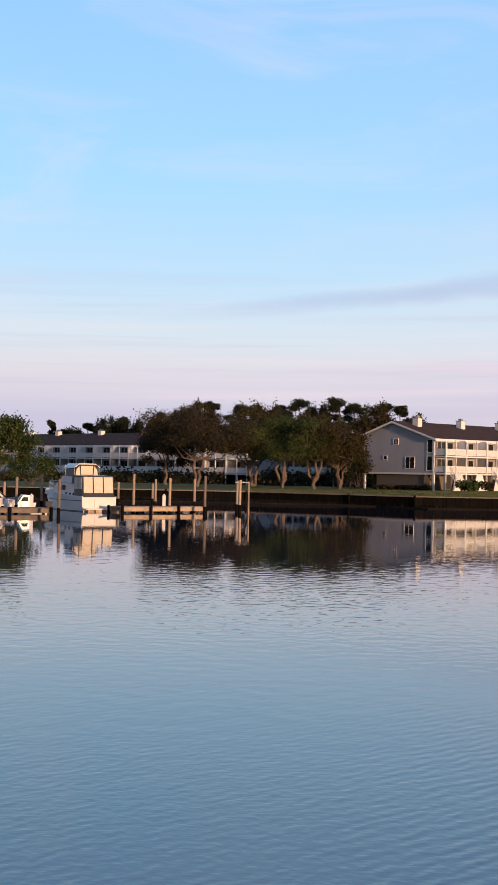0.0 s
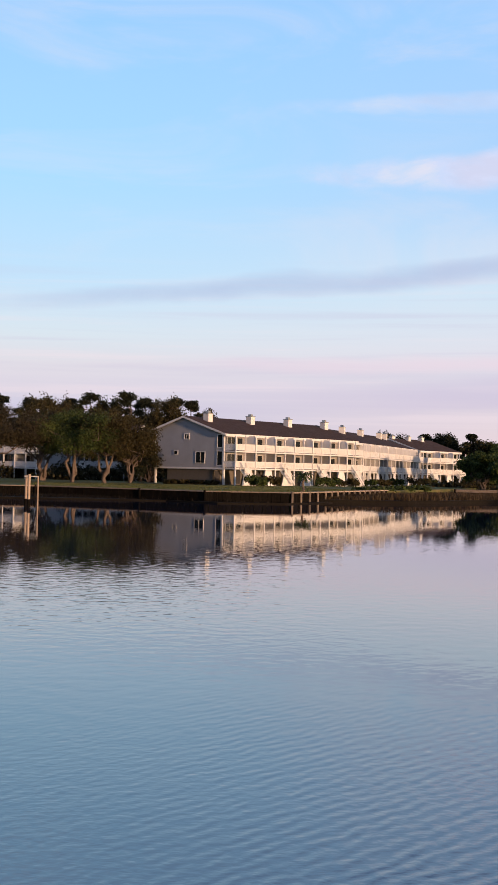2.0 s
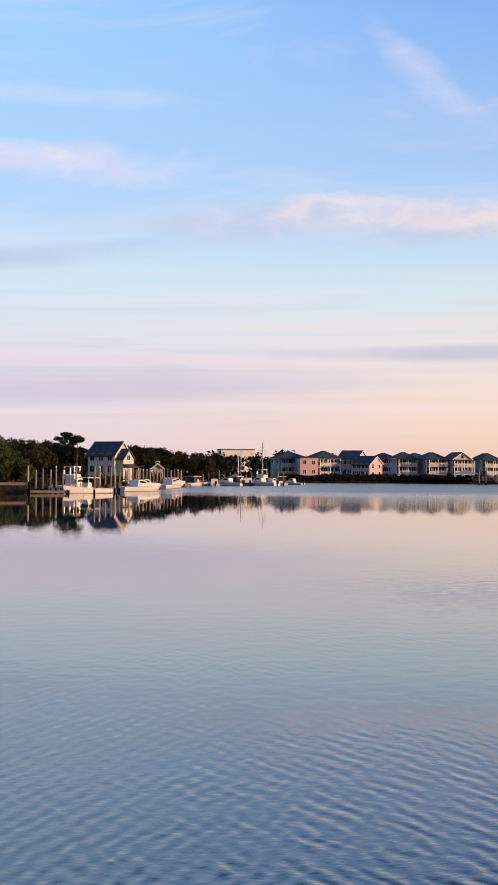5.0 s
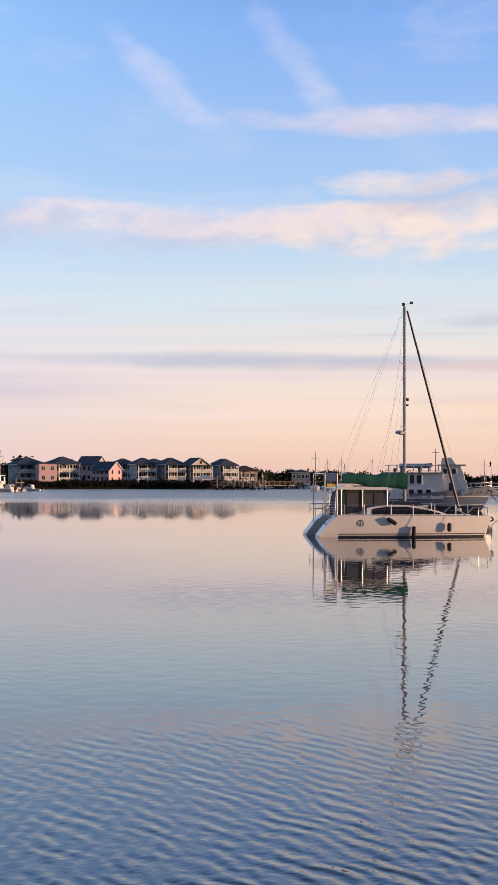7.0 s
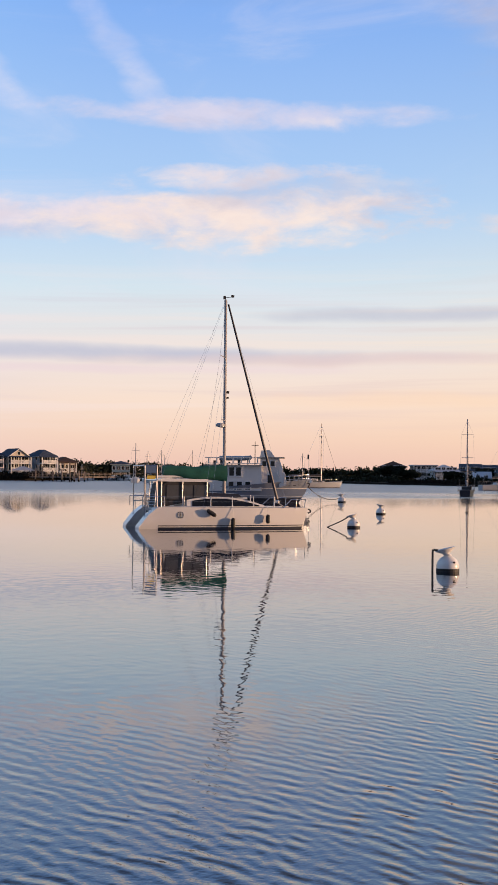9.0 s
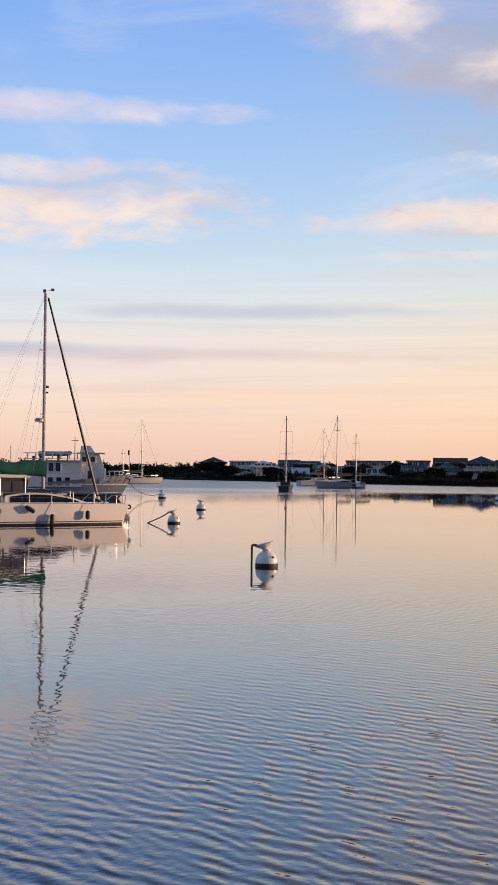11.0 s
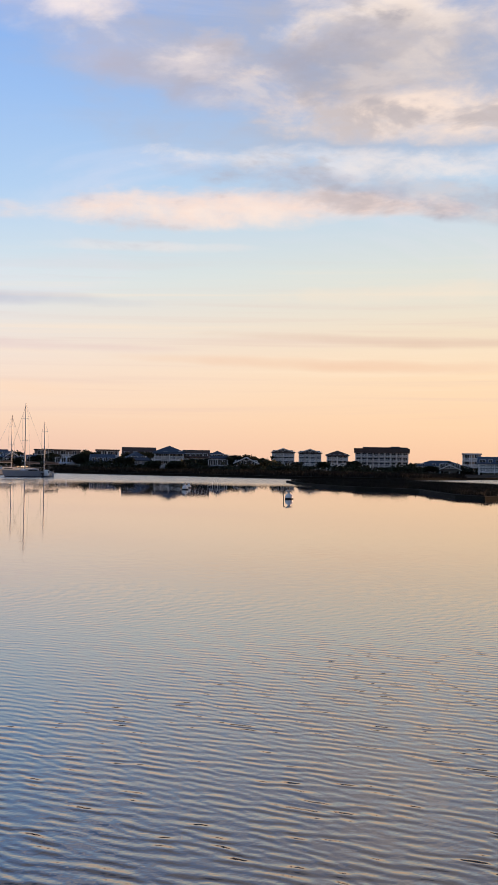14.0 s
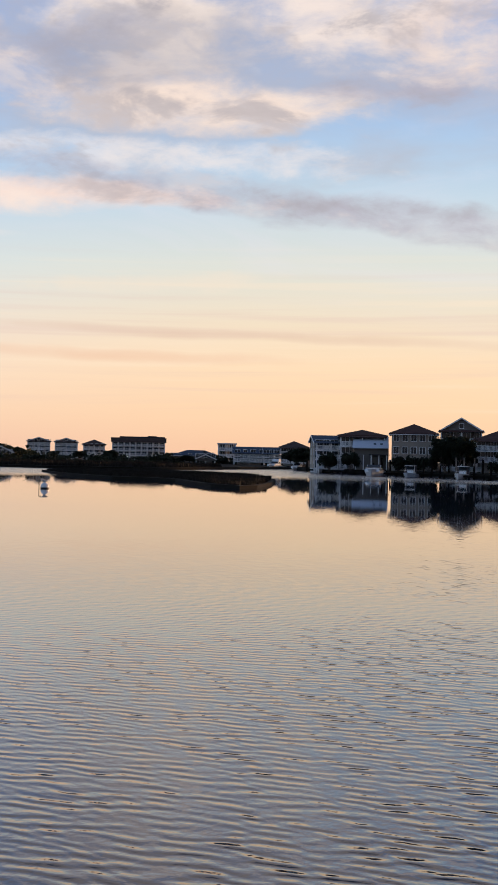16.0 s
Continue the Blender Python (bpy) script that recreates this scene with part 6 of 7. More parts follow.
# two unseen woods right of the view, added to block the low sun
wood("woods_canal", [(97, 235, 10), (103, 250, 11), (110, 250, 11), (115, 245, 10)], 16000, 22, 0.9, "pine_leaf", "unseen woods added to shade the marsh island and canal", 0.8)
wood("woods_inlet", [(97, 420, 14), (103, 450, 15), (109, 430, 15), (114, 400, 14)], 16000, 23, 1.1, "pine_leaf", "unseen woods added to shade the far houses", 0.8)
# bank and island reeds: shade put into the blade colour
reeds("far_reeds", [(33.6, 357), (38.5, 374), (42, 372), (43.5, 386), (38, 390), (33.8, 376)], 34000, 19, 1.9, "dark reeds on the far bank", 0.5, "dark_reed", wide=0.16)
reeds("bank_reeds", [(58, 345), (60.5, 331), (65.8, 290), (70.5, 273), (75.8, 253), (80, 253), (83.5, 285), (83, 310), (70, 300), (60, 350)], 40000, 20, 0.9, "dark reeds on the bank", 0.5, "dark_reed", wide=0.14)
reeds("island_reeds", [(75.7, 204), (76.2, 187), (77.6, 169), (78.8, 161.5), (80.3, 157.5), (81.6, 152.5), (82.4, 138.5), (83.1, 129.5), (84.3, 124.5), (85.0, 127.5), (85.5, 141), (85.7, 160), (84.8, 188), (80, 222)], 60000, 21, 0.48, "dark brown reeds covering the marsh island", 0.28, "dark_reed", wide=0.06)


# ---------------------------------------------------------------- far houses
def villa(az0, az1, el_top, dist, floors=2, base=0.5, roof="hip", wall="grey_siding", roof_mat="slate_shingle", turn=0.0, depth=10.0, decks=True, roof_h=2.0, pile=0.0, windows=4, label="", **k):
    mid = (az0 + az1) / 2
    width = 2 * dist * math.tan(radians((az1 - az0) / 2))
    top = 3.2 + dist * math.tan(radians(el_top)) - base
    storey = (top - roof_h - pile) / floors
    return house(mid, dist, width, depth, floors, turn, base, wall, roof_mat, roof, decks, storey, label, pile, roof_h, windows, **k)


F = "far house on the opposite shore"
# pastel houses across the water
villa(33.6, 34.9, 0.92, 405, 2, wall="sage", turn=18, roof_h=2.2, pile=1.8, label="grey-green house with hipped slate roof")
villa(34.55, 35.35, 0.66, 396, 2, roof="flat", wall="pink_siding", turn=10, roof_h=0.4, decks=False, windows=2, pile=1.2, depth=8, label="salmon pink house among palms")
villa(35.3, 36.3, 0.95, 402, 2, wall="blue_siding", turn=20, roof_h=2.0, pile=1.8, label="pale blue house with hipped roof and white decks")
villa(36.2, 37.1, 0.98, 418, 2, wall="pink_siding", roof="gable_side", turn=-20, roof_h=2.6, pile=1.4, decks=False, label="dull pink house with dark roof")
villa(36.8, 37.7, 0.74, 398, 2, wall="pink_siding", roof="gable_side", turn=-32, roof_h=2.6, decks=False, depth=8, pile=0.8, label="pink gabled house with dark slate roof")
villa(38.0, 38.8, 0.88, 430, 2, wall="sage", turn=15, roof_h=1.8, pile=2.0, label="grey house behind the shore")
villa(38.85, 39.7, 0.92, 404, 2, wall="grey_siding", turn=14, roof_h=1.9, pile=2.3, label="grey house with two white balcony decks")
villa(39.4, 40.3, 0.88, 425, 2, wall="grey_siding", turn=20, roof_h=1.8, pile=2.3, label="grey house behind its neighbour")
villa(40.15, 41.0, 0.92, 402, 2, wall="grey_siding", turn=20, roof_h=1.9, pile=2.3, label="grey house with white balcony decks in the sun")
villa(41.25, 42.2, 0.93, 402, 2, wall="cream_siding", roof="gable_front", turn=20, roof_h=2.3, pile=2.3, label="white gable-fronted house with decks")
villa(42.6, 43.35, 0.89, 404, 2, wall="grey_siding", turn=22, roof_h=2.0, pile=2.3, label="blue-grey house with hipped roof and decks")
villa(43.45, 44.2, 0.58, 415, 1, wall="tan_siding", turn=14, roof_h=1.5, pile=2.2, windows=3, roof_mat="brown_shingle", label="low brown house among trees")
villa(45.8, 46.6, 0.42, 470, 1, wall="blue_siding", turn=0, roof_h=1.0, pile=2.0, decks=False, label="pale blue waterside building")
villa(31.0, 32.5, 1.0, 520, 2, wall="white_paint", roof="flat", turn=10, roof_h=0.5, decks=False, windows=6, label="long white building above the trees")
villa(29.2, 29.6, 0.82, 480, 2, wall="white_paint", roof="gable_front", roof_h=1.2, decks=False, windows=2, pile=2.0, depth=6, label="small white house among trees")
villa(33.2, 33.75, 0.62, 440, 2, wall="cream_siding", roof="gable_front", roof_h=1.4, decks=False, windows=2, turn=15, pile=1.5, label="pale gabled house among trees")
# house behind the marina
hm = house(25.65, 254, 6.4, 5.4, 2, -36, 1.0, "white_paint", "slate_shingle", "gable_side", False, 2.25, "grey house with sunlit cream gable and slate roof behind the marina", 0.9, 2.5, 3, 1)
part("gable_face", Shape().prism([(0.05, 0.95), (0.05, 5.35), (2.7, 7.7), (5.35, 5.35), (5.35, 0.95)], "x", 3.205, 3.225), "cream_siding", hm, "sunlit cream gable wall")
part("side_wing", Shape().prism([(0.6, 0.0), (0.6, 4.6), (2.4, 6.3), (4.2, 4.6), (4.2, 0.0)], "x", 3.23, 4.9), "cream_siding", hm, "projecting cream wing")
part("wing_roof", gable_roof(3.2, 4.9, 0.6, 4.2, 4.65, 6.45, 0.4, 0.3), "slate_shingle", hm)
window_part(hm, 2.4, 4.2, 1.1, 0.9, 4.9, "right", 1)
part("porch_roof", Shape().sheet([(4.9, 0.4, 3.4), (4.9, 4.4, 3.4), (6.3, 4.4, 2.8), (6.3, 0.4, 2.8)], 0.15), "slate_shingle", hm)
for y in (0.6, 4.2):
    part("porch_post", Shape().box(6.0, y - 0.1, -0.5, 6.2, y + 0.1, 2.6), "white_paint", hm)
villa(27.95, 28.4, 0.33, 290, 1, wall="grey_siding", roof="gable_front", roof_h=0.9, decks=False, windows=2, depth=5, base=0.6, label="small grey boat shed with pale gabled roof", roof_mat="grey_siding")

# houses beyond the sailboats; the dusk sidings carry their shade in the colour
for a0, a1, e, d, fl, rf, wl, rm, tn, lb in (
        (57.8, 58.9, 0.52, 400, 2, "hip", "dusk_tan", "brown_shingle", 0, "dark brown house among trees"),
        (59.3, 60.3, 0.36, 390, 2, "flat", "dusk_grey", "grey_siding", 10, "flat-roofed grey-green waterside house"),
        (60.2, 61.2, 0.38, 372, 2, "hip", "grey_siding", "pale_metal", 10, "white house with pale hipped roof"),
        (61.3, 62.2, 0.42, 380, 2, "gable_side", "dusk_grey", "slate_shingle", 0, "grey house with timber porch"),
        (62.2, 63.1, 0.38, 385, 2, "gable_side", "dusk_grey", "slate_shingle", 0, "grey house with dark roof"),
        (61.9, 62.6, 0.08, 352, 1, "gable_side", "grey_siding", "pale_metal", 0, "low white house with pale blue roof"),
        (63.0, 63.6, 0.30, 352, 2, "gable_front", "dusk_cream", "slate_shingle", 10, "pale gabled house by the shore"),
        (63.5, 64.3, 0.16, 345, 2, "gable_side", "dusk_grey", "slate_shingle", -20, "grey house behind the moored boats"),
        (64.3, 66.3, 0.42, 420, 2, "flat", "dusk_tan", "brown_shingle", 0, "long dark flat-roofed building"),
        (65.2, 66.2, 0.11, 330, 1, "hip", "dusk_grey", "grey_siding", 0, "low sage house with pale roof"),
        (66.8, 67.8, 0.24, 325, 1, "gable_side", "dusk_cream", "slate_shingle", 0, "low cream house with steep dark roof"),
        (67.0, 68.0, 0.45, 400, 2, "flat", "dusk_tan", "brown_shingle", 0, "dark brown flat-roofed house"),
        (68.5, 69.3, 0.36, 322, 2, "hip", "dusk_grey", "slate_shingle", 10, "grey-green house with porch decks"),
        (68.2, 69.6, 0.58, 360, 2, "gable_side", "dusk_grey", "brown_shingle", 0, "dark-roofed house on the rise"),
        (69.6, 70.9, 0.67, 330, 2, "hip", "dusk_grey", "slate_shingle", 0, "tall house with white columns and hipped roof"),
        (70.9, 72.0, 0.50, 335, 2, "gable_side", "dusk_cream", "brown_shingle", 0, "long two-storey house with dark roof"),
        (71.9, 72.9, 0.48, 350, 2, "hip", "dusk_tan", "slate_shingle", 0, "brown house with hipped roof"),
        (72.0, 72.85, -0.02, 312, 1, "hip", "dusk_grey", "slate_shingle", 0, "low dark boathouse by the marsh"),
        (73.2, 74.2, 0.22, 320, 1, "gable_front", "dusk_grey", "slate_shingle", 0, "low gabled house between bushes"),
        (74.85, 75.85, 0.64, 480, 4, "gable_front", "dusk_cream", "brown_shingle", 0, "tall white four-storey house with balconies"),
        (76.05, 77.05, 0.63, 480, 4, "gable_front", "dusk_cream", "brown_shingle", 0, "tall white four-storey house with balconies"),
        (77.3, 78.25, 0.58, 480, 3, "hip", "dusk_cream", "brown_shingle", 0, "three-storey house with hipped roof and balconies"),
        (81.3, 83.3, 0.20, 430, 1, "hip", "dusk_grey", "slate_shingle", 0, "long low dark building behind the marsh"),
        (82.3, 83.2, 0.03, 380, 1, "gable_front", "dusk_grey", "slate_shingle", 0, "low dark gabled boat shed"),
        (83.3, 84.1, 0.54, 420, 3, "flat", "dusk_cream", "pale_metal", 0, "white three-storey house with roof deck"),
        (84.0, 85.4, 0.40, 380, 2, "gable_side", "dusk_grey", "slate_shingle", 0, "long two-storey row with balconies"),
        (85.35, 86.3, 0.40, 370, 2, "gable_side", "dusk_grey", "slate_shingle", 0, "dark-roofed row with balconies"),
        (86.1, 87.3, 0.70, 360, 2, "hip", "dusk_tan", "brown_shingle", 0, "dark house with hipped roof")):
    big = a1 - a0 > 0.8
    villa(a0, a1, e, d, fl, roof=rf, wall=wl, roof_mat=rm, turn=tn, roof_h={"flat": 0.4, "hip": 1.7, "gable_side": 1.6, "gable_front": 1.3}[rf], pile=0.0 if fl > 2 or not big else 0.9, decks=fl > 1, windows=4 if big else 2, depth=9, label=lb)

# hotel with a mansard roof
D = 520
wid = 2 * D * math.tan(radians(1.175))
ph = spot(79.75, D, 0.5)
hot = thing("hotel", ph, -79.75, "three-storey balcony hotel with a dark mansard roof", "hotel")
x0, x1 = -wid / 2, wid / 2
# hotel wall also takes the shade-darkened cream
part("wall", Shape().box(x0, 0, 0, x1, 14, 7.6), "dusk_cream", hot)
part("mansard_roof", Shape().prism([(-2.4, 7.2), (-1.6, 9.0), (13.5, 9.0), (15, 7.2)], "x", x0 - 0.5, x1 + 0.5), "brown_shingle", hot, "dark sloping mansard roof")
part("parapet", Shape().box(x0 + 3, -1.2, 9.003, x1 - 0.2, 13, 9.5).box(x1 - 7, -1.2, 9.5, x1 - 3.5, 13, 9.8), "dark_void", hot)
for k in range(3):
    z = 1.9 * k + 1.9
    part("balcony", Shape().box(x0, -2.0, z - 0.15, x1, -0.004, z), "white_paint", hot)
    part("railing", rail_shape(x0, x1, -1.9, z, 0.8, 0.3), "white_paint", hot)
for i in range(10):
    x = x0 + 0.15 + (wid - 0.3) * i / 9
    part("column", Shape().box(x - 0.13, -2.05, -1.0, x + 0.13, -1.8, 7.3), "white_paint", hot)
for k in range(4):
    for i in range(9):
        window_part(hot, x0 + wid * (i + 0.5) / 9, 1.9 * k + 0.1, 1.6, 1.35, 0, "front", 1)
for x in (x0 + 6.3, x1 - 4.0):
    lamp = MAT.setdefault("lamp_glow", None) or bpy.data.materials.new("lamp_glow")
    if MAT["lamp_glow"] is None:
        MAT["lamp_glow"] = lamp
        lamp.use_nodes = True
        gg = Graph(lamp.node_tree)
        gg.node("ShaderNodeOutputMaterial", {"Surface": gg.node("ShaderNodeEmission", {"Color": (0.8, 0.95, 1, 1), "Strength": 6.0})})
    part("wall_lamp", Shape().turned([(0.02, 0), (0.16, 0.05), (0.16, 0.25), (0.02, 0.3)], (x, -2.2, 1.3), 8), "lamp_glow", hot, "small lit wall lamp")

# canal houses in shade, which is partly put into the dark siding colours
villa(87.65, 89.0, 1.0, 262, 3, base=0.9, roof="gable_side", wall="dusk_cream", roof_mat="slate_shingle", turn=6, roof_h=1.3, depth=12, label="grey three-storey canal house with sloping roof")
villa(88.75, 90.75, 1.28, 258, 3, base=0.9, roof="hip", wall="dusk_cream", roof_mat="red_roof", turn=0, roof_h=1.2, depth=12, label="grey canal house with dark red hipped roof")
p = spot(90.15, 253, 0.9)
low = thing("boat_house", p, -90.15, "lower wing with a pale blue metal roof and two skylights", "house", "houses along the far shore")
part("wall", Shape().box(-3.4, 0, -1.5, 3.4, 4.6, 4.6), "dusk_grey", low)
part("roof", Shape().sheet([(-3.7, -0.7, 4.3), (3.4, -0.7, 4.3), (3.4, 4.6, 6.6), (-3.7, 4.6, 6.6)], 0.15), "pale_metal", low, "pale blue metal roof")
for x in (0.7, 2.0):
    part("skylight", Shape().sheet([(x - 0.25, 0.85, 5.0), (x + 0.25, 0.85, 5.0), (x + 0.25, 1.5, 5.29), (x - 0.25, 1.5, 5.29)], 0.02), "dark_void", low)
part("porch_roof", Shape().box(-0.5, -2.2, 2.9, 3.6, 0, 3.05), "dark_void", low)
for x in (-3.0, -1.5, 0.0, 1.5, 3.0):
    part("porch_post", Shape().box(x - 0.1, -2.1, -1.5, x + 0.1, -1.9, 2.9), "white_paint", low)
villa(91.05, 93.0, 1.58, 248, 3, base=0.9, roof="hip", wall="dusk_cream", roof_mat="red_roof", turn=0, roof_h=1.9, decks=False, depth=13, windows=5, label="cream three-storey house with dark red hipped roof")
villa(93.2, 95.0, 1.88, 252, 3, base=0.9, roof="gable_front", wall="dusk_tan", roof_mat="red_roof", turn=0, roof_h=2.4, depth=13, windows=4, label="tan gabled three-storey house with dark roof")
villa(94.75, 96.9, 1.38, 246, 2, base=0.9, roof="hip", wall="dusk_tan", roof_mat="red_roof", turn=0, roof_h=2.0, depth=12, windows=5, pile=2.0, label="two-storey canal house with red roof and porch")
for i, (a, d, hh, sp, k) in enumerate(((93.4, 240, 6.6, 2.6, "oak"), (94.0, 239, 7.0, 3.0, "oak"), (94.3, 242, 5.6, 2.2, "oak"), (92.0, 244, 3.2, 1.8, "bush"), (92.7, 243, 3.4, 1.8, "bush"), (91.4, 244, 3.0, 1.6, "bush"), (89.2, 248, 3.6, 1.8, "bush"), (88.3, 254, 3.4, 1.8, "bush"), (87.2, 300, 4.6, 2.6, "oak"), (86.6, 340, 4.4, 2.6, "oak"), (95.9, 232, 3.4, 2.2, "bush"), (81.2, 450, 3.2, 2.5, "oak"), (73.6, 352, 4.6, 3.6, "oak"), (73.1, 350, 4.4, 3.2, "oak"), (74.3, 356, 3.4, 2.6, "oak"), (58.3, 396, 5.0, 4.0, "oak"), (59.1, 365, 3.6, 3.0, "oak"), (61.0, 352, 3.2, 2.6, "oak"), (62.4, 362, 4.4, 3.4, "oak"), (63.4, 338, 2.8, 2.4, "oak"), (64.6, 335, 3.6, 3.0, "oak"), (65.0, 350, 4.2, 3.2, "oak"), (66.5, 330, 3.8, 3.0, "oak"), (66.6, 380, 5.4, 4.0, "oak"), (68.2, 318, 3.4, 2.6, "oak"), (68.9, 345, 5.0, 3.6, "oak"), (69.5, 312, 2.6, 2.0, "oak"), (70.6, 308, 2.6, 2.2, "oak"), (71.2, 318, 3.2, 2.4, "oak"), (71.9, 325, 3.4, 2.6, "oak"), (78.5, 440, 3.6, 2.6, "oak"), (77.15, 440, 3.2, 2.2, "oak"), (75.95, 440, 3.0, 2.0, "oak"), (81.9, 360, 2.4, 2.0, "oak"))):
    tree(spot(a, d, 0.8 if a > 86.7 else 0.5), hh, sp, k, 200 + i, "pine_leaf", "dark tree in shade before the houses", 1.0, 0.3)

# ---------------------------------------------------------------- left docks, piles and yacht
# sunlit dock in paler timber, shaded one in darker: light put into colour
dock(spot(-5.9, 97, 0), spot(-2.2, 101, 0), 1.8, 0.5, "sunlit floating timber dock", True, "pale_timber", 2.2)
dock(spot(-12.5, 91.5, 0), spot(-8.9, 93, 0), 1.8, 0.45, "shaded floating timber dock", True, "timber", 2.4)
for a, d, t, cap in ((-10.8, 107, 2.1, 0), (-10.27, 94.5, 2.6, 0), (-9.18, 108, 2.8, 0), (-8.41, 89.2, 2.55, 0), (-5.8, 122, 2.1, 0), (-5.12, 100.6, 2.95, 0), (-4.15, 113, 2.5, 0), (-4.28, 124, 2.0, 0), (-3.51, 99.4, 2.7, 0), (-2.41, 115, 2.55, 0), (-1.94, 98.3, 2.9, 0), (-0.37, 105.2, 2.6, 0), (-0.5, 107, 2.5, 0), (-11.6, 100, 2.4, 0)):
    pile(spot(a, d), t, 0.115, "timber" if d < 99 else "pale_timber", "weathered timber mooring pile standing in the water", bool(cap))
for a, d, z in ((-6.95 + 3.2, 99.5, 1.1), (-8.2 - 1.4, 92.3, 1.0)):
    ped = thing("dock_pedestal", spot(a, d, 0.5), 0, "small white power pedestal on the dock", "pedestal")
    part("body", Shape().box(-0.12, -0.12, 0, 0.12, 0.12, 0.75), "white_paint", ped)
    part("lamp_cap", Shape().turned([(0.14, 0.753), (0.14, 0.82), (0.02, 0.95)], (0, 0, 0), 10), "gelcoat", ped)
cabin_cruiser((-13.9, 102.2, 0), 123)
motor_boat(spot(-11.2, 97, 0), 10, 5.5, "cabin", "small white runabout tied at the dock")
motor_boat(spot(-9.9, 96.5, 0), 200, 3.2, "cabin", "small white tender with a covered deck")
# navigation sign arm on the lone pile
arm = thing("bracket", spot(-0.43, 106, 0), 5, "pale metal bracket between two piles", "bracket")
part("bar", Shape().box(-0.3, -0.05, 2.35, 0.9, 0.05, 2.45), "steel", arm)
part("leg", Shape().bar((0.85, 0, -4.2), (0.85, 0, 2.45), 0.07, 0.07, 8), "pale_timber", arm)

# ---------------------------------------------------------------- marina
dock(spot(18.55, 172, 0), spot(22.5, 172, 0), 2.0, 1.45, "grey timber walkway over the marsh on piles", True, "timber", 4.0)
dock(spot(22.5, 171, 0), spot(24.2, 171.5, 0), 1.8, 0.45, "low floating dock beside the moored boats", True, "timber", 3.0)
dock(spot(24.2, 182, 0), spot(29.4, 252, 0), 1.8, 0.6, "timber dock between the moored boats", True, "timber", 5.0)
dock(spot(29.0, 290, 0), spot(33.3, 300, 0), 2.0, 0.7, "far grey timber marina dock", True, "timber", 5.0)
marina = [(22.46, 175.4, 4.0), (22.8, 176.4, 3.45), (23.1, 177.4, 3.6), (23.44, 178.5, 3.5), (23.68, 190, 3.8), (23.98, 190, 3.4), (24.27, 192, 3.4), (24.56, 193, 4.1), (25.37, 170.3, 4.05), (25.6, 178, 3.85), (25.85, 180, 3.9), (26.09, 187, 3.9), (26.28, 188, 3.7), (26.48, 189, 3.4)]
for i in range(17):
    marina.append((26.75 + 0.155 * i, 196 + 3.2 * i, 3.5 + 0.5 * ((i * 7) % 5) / 5))
for i, (a, d, t) in enumerate(marina):
    pile(spot(a, d), t - 0.3, 0.13, "timber" if i % 3 else "pale_timber", "tall grey timber marina pile", i % 5 == 4)
motor_boat((74.5, 159.6, 0), 201, 8.0, "console", "white centre-console boat with hardtop and dark curtains")
motor_boat((89.6, 173.6, 0), 20, 8.5, "cabin", "white sport cabin boat with sunlit stern")
motor_boat((96.0, 184.5, 0), 24, 8.5, "cabin", "white cabin boat behind the piles")
motor_boat((115.5, 210, 0), 40, 10, "cabin", "white express cruiser at the dock")
motor_boat((108.5, 198, 0), 36, 8.5, "cabin", "white cruiser with a dark bimini")
motor_boat((82.5, 181, 0), 30, 9.5, "bridge", "large white sport fisher with flybridge behind the piles")
for i, (a, d, L, kd) in enumerate(((29.9, 272, 7, "console"), (30.7, 274, 6, "cabin"), (31.3, 280, 8, "cabin"), (31.8, 286, 7, "console"), (32.2, 282, 8, "cabin"), (32.75, 290, 9, "bridge"), (33.3, 292, 7, "cabin"), (33.7, 296, 7, "console"), (34.2, 310, 6, "cabin"))):
    motor_boat(spot(a, d), 15 + 50 * (i % 3), L, kd, "small white boat at the far marina dock", "gelcoat" if i != 4 else "navy")
sail_boat(spot(32.8, 296), 30, 9, 9.9, "white sloop at the far marina dock")
sail_boat(spot(31.9, 300), 60, 8, 8.3, "small sloop at the far marina dock")
sail_boat(spot(31.7, 306), 20, 8, 6.8, "small sloop with low mast at the far dock")
for i in range(16):
    pile(spot(30.2 + 0.24 * i, 292 + 4 * (i % 3)), 2.4 + 0.3 * (i % 4), 0.16, "timber", "grey timber pile at the far marina")

# gazebo, pier and piles before the pastel houses
gz = thing("gazebo", spot(41.9, 388, 0.5), -41.9, "pale-roofed open gazebo on the far bank", "gazebo")
for x in (-3.2, -1.1, 1.1, 3.2):
    for y in (0, 4):
        part("post", Shape().box(x - 0.1, y - 0.1, -0.6, x + 0.1, y + 0.1, 2.4), "white_paint", gz)
part("roof", Shape().loft([[(-3.8, -0.6, 2.4), (3.8, -0.6, 2.4), (3.8, 4.6, 2.4), (-3.8, 4.6, 2.4)], [(-0.6, 1.9, 3.6), (0.6, 1.9, 3.6), (0.6, 2.1, 3.6), (-0.6, 2.1, 3.6)]]), "grey_siding", gz, "pale hipped roof")
dock(spot(42.3, 374, 0), spot(44.2, 352, 0), 2.0, 1.3, "tall dark pier with handrails", True, "timber", 4.0, True)
dock(spot(44.2, 380, 0), spot(48.5, 410, 0), 2.0, 1.3, "long dark pier before the far woods", True, "timber", 6.0, True)
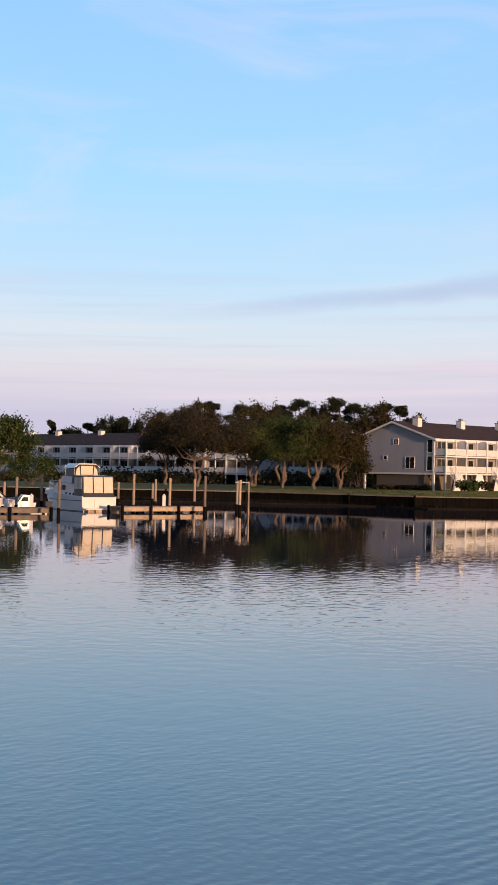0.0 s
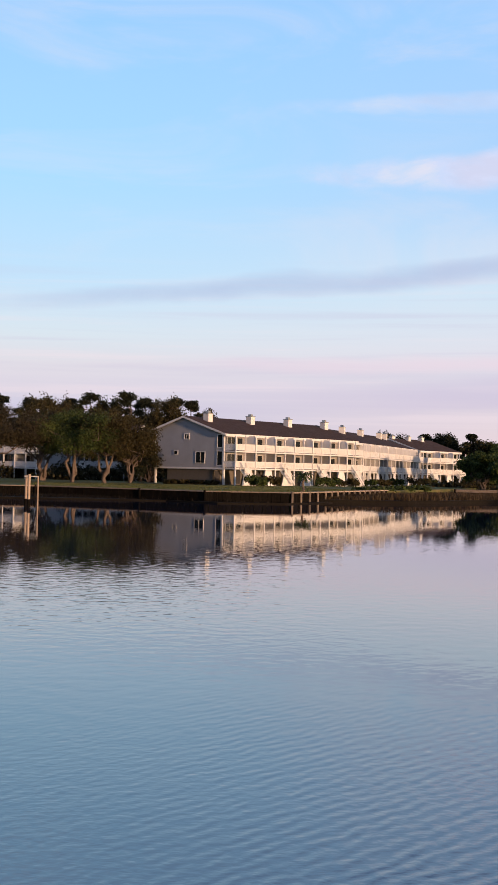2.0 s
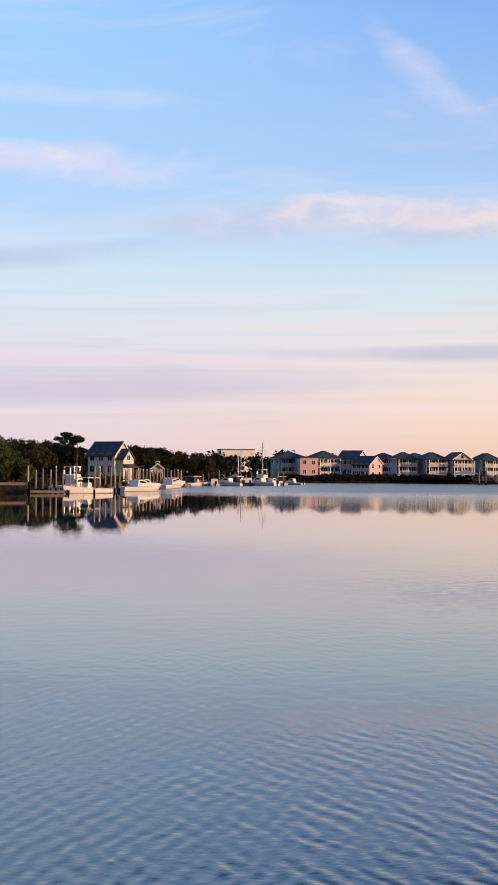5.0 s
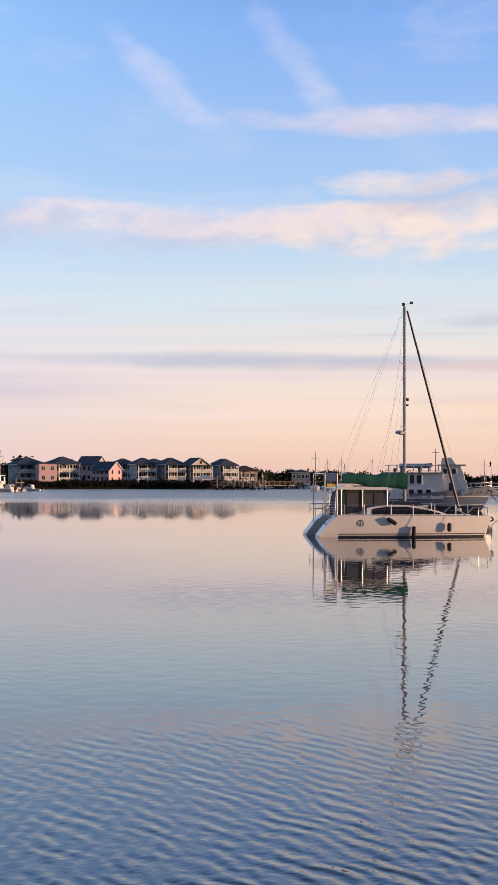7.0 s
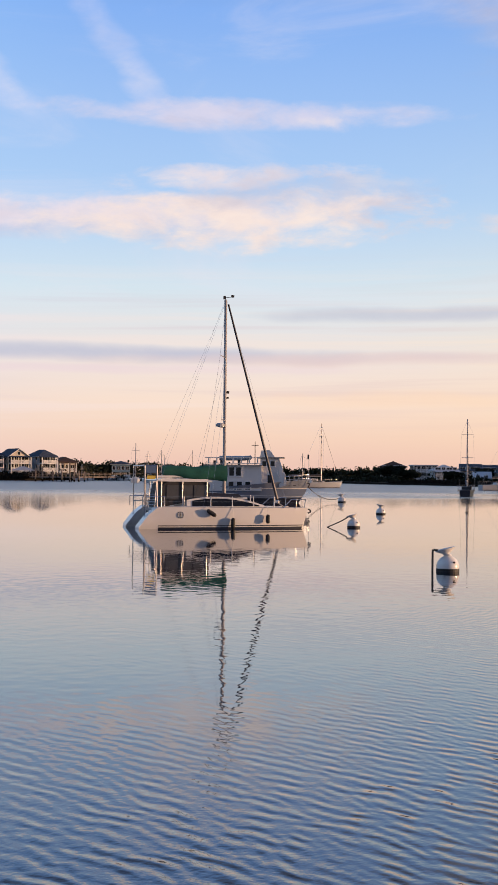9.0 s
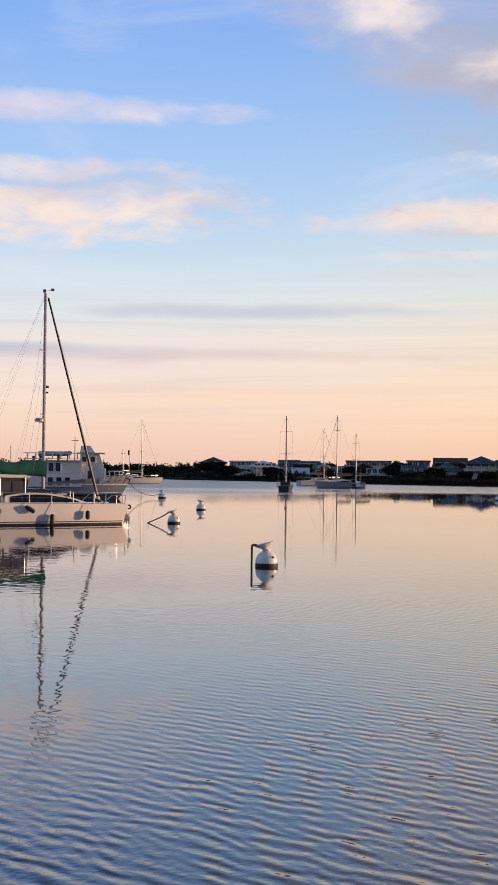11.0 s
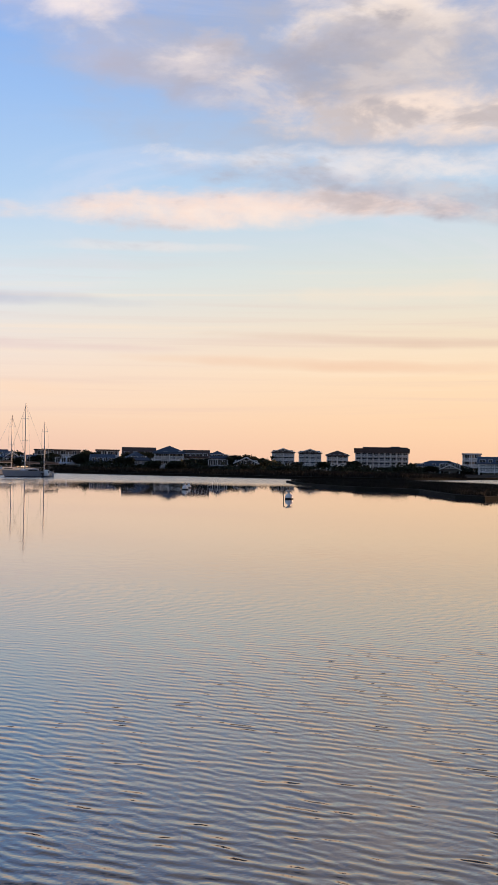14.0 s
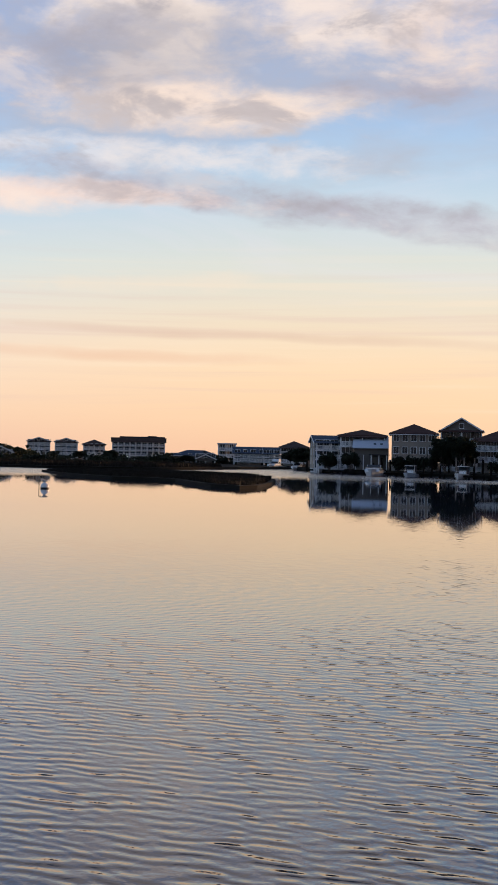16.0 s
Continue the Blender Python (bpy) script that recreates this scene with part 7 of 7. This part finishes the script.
for i, (a, d, t) in enumerate(((42.45, 352, 3.6), (42.75, 350, 4.2), (43.2, 352, 3.0), (43.6, 350, 3.3), (43.95, 348, 5.2), (44.15, 348, 4.6), (44.35, 350, 3.0), (44.6, 352, 2.8))):
    pile(spot(a, d), t, 0.2, "timber", "tall dark pile by the far pier")
for i, (a, d, L) in enumerate(((45.9, 400, 7), (46.5, 395, 9), (45.2, 405, 6))):
    motor_boat(spot(a, d), 30 * i, L, "cabin", "white boat at the far pier")
for i, (a, d, mh, L) in enumerate(((46.85, 330, 10.2, 10), (47.45, 345, 8.4, 9), (48.1, 350, 8.8, 9), (48.25, 356, 7.4, 8), (49.5, 360, 9.0, 9), (44.55, 395, 5.0, 7))):
    sail_boat(spot(a, d), 40 + 25 * i, L, mh, "sloop moored before the far woods")

# ---------------------------------------------------------------- moored boats
CAT_AT, CAT_TURN = spot(50.5, 73.2, 0), -35.0
catamaran(CAT_AT, CAT_TURN)
for a, b, lb in (((-1.25, -2.50, 1.05), (-0.75, -2.55, 0.72), "black fender swung up against the hull"), ((0.25, -2.50, 0.62), (0.25, -2.50, 0.02), "black fender hanging to the waterline"), ((2.3, -2.40, 0.80), (2.3, -2.40, 0.30), "black fender hanging on the bow")):
    fender(CAT_AT, CAT_TURN, a, b, lb)
TR_AT, TR_TURN = spot(52.95, 132.0, 0), -54.0
trawler(TR_AT, TR_TURN)
q = pose(*TR_AT, 0, 0, TR_TURN) @ Vector((-3.9, 0, 4.3))
inflatable(q, TR_TURN)
# white sailboats in grey gelcoat, dimmed by colour to look unlit
sail_boat(spot(55.0, 262), -30, 10, 13.2, "white ketch with bare masts on a mooring", "grey_gelcoat", 7.0, top="grey_gelcoat")
motor_boat(spot(54.75, 270), 150, 9, "cabin", "dark low workboat beside the ketch", "navy")
sail_boat(spot(61.6, 184), 25, 8.5, 10.9, "black-hulled sloop seen from its stern", "navy", top="grey_canvas")
sail_boat(spot(63.15, 250), -30, 10, 11.4, "white sloop with covered sail on a mooring", "grey_gelcoat", top="grey_gelcoat")
sail_boat(spot(64.05, 223), 150, 9.5, 12.6, "white ketch with two bare masts on a mooring", "grey_gelcoat", 9.6, top="grey_gelcoat")
motor_boat(spot(64.85, 222), 0, 3.0, "cabin", "small dark tender astern of the ketch", "navy")

mooring_buoy(spot(60.78, 42.2), 0.37, -61, "hang", "white mooring buoy with pick-up line hanging in the water", -14)
mooring_buoy(spot(56.62, 74.4), 0.37, -57, "bow", "white mooring buoy with dark line leading away", -16)
mooring_buoy(spot(57.82, 99.1), 0.36, -58, "", "white mooring buoy with tilted cap", 10)
mooring_buoy(spot(56.08, 137), 0.42, -56, "", "far white mooring buoy of the trawler", -10)
mooring_buoy(spot(70.99, 142.8), 0.36, -71, "bow", "white mooring buoy with short line", -14)
mooring_buoy(spot(75.65, 112.0), 0.37, -76, "hang", "white mooring buoy seen against the marsh", 8)
mooring_buoy(spot(71.15, 152), 0.30, -71, "", "small far mooring buoy", 12)
rope = Shape()
a, b = Vector((TR_AT.x, TR_AT.y, 0)) + Vector((2.7, -2.4, 1.9)), spot(56.05, 137, 0.5)
rope.path([a.lerp(b, i / 12) - Vector((0, 0, 3.0 * (i / 12) * (1 - i / 12))) for i in range(13)], 0.035, 6)
solo("mooring_line", rope, "rope", label="slack mooring line from the trawler to its buoy", category="rope")

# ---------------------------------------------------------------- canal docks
# near-black planks and piles paint the canal side's shade
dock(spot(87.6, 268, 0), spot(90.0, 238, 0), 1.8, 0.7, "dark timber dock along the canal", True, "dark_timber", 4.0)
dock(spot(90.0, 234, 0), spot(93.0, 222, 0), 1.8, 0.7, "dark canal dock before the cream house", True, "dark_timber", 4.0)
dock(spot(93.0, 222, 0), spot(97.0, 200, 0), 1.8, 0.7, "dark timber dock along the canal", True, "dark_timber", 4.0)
for i in range(26):
    a = 87.3 + 0.37 * i
    d = 276 - 7.6 * (a - 87.3)
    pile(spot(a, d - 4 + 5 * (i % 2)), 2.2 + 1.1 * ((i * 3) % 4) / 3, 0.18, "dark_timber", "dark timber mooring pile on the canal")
# grey hulls on the next two boats paint the shade on white ones
motor_boat(spot(90.3, 229), 175, 11, "cabin", "white express cruiser in shade at the canal dock", "grey_gelcoat")
motor_boat(spot(91.9, 221), 170, 7, "console", "small boat in shade at the canal dock", "grey_gelcoat")
motor_boat(spot(88.0, 262), 170, 7, "console", "skiff in shade at the canal dock")
motor_boat(spot(94.2, 216), 165, 8, "console", "boat on a lift in shade")
motor_boat(spot(85.9, 330), 165, 9, "bridge", "flybridge boat in shade at a far dock")
motor_boat(spot(86.9, 300), 165, 7, "cabin", "small boat in shade at a far dock")
# lift posts take the timber colour instead of white to dim them
for x in (93.9, 94.25, 94.7, 95.05):
    lift = thing("boat_lift_post", spot(x, 219, 0), 0, "boat lift post, timber-toned to look shaded", "boat lift")
    part("post", Shape().box(-0.12, -0.12, -4.2, 0.12, 0.12, 3.6), "timber", lift)
    part("beam", Shape().box(-0.5, -0.1, 3.4, 0.5, 0.1, 3.6), "timber", lift)
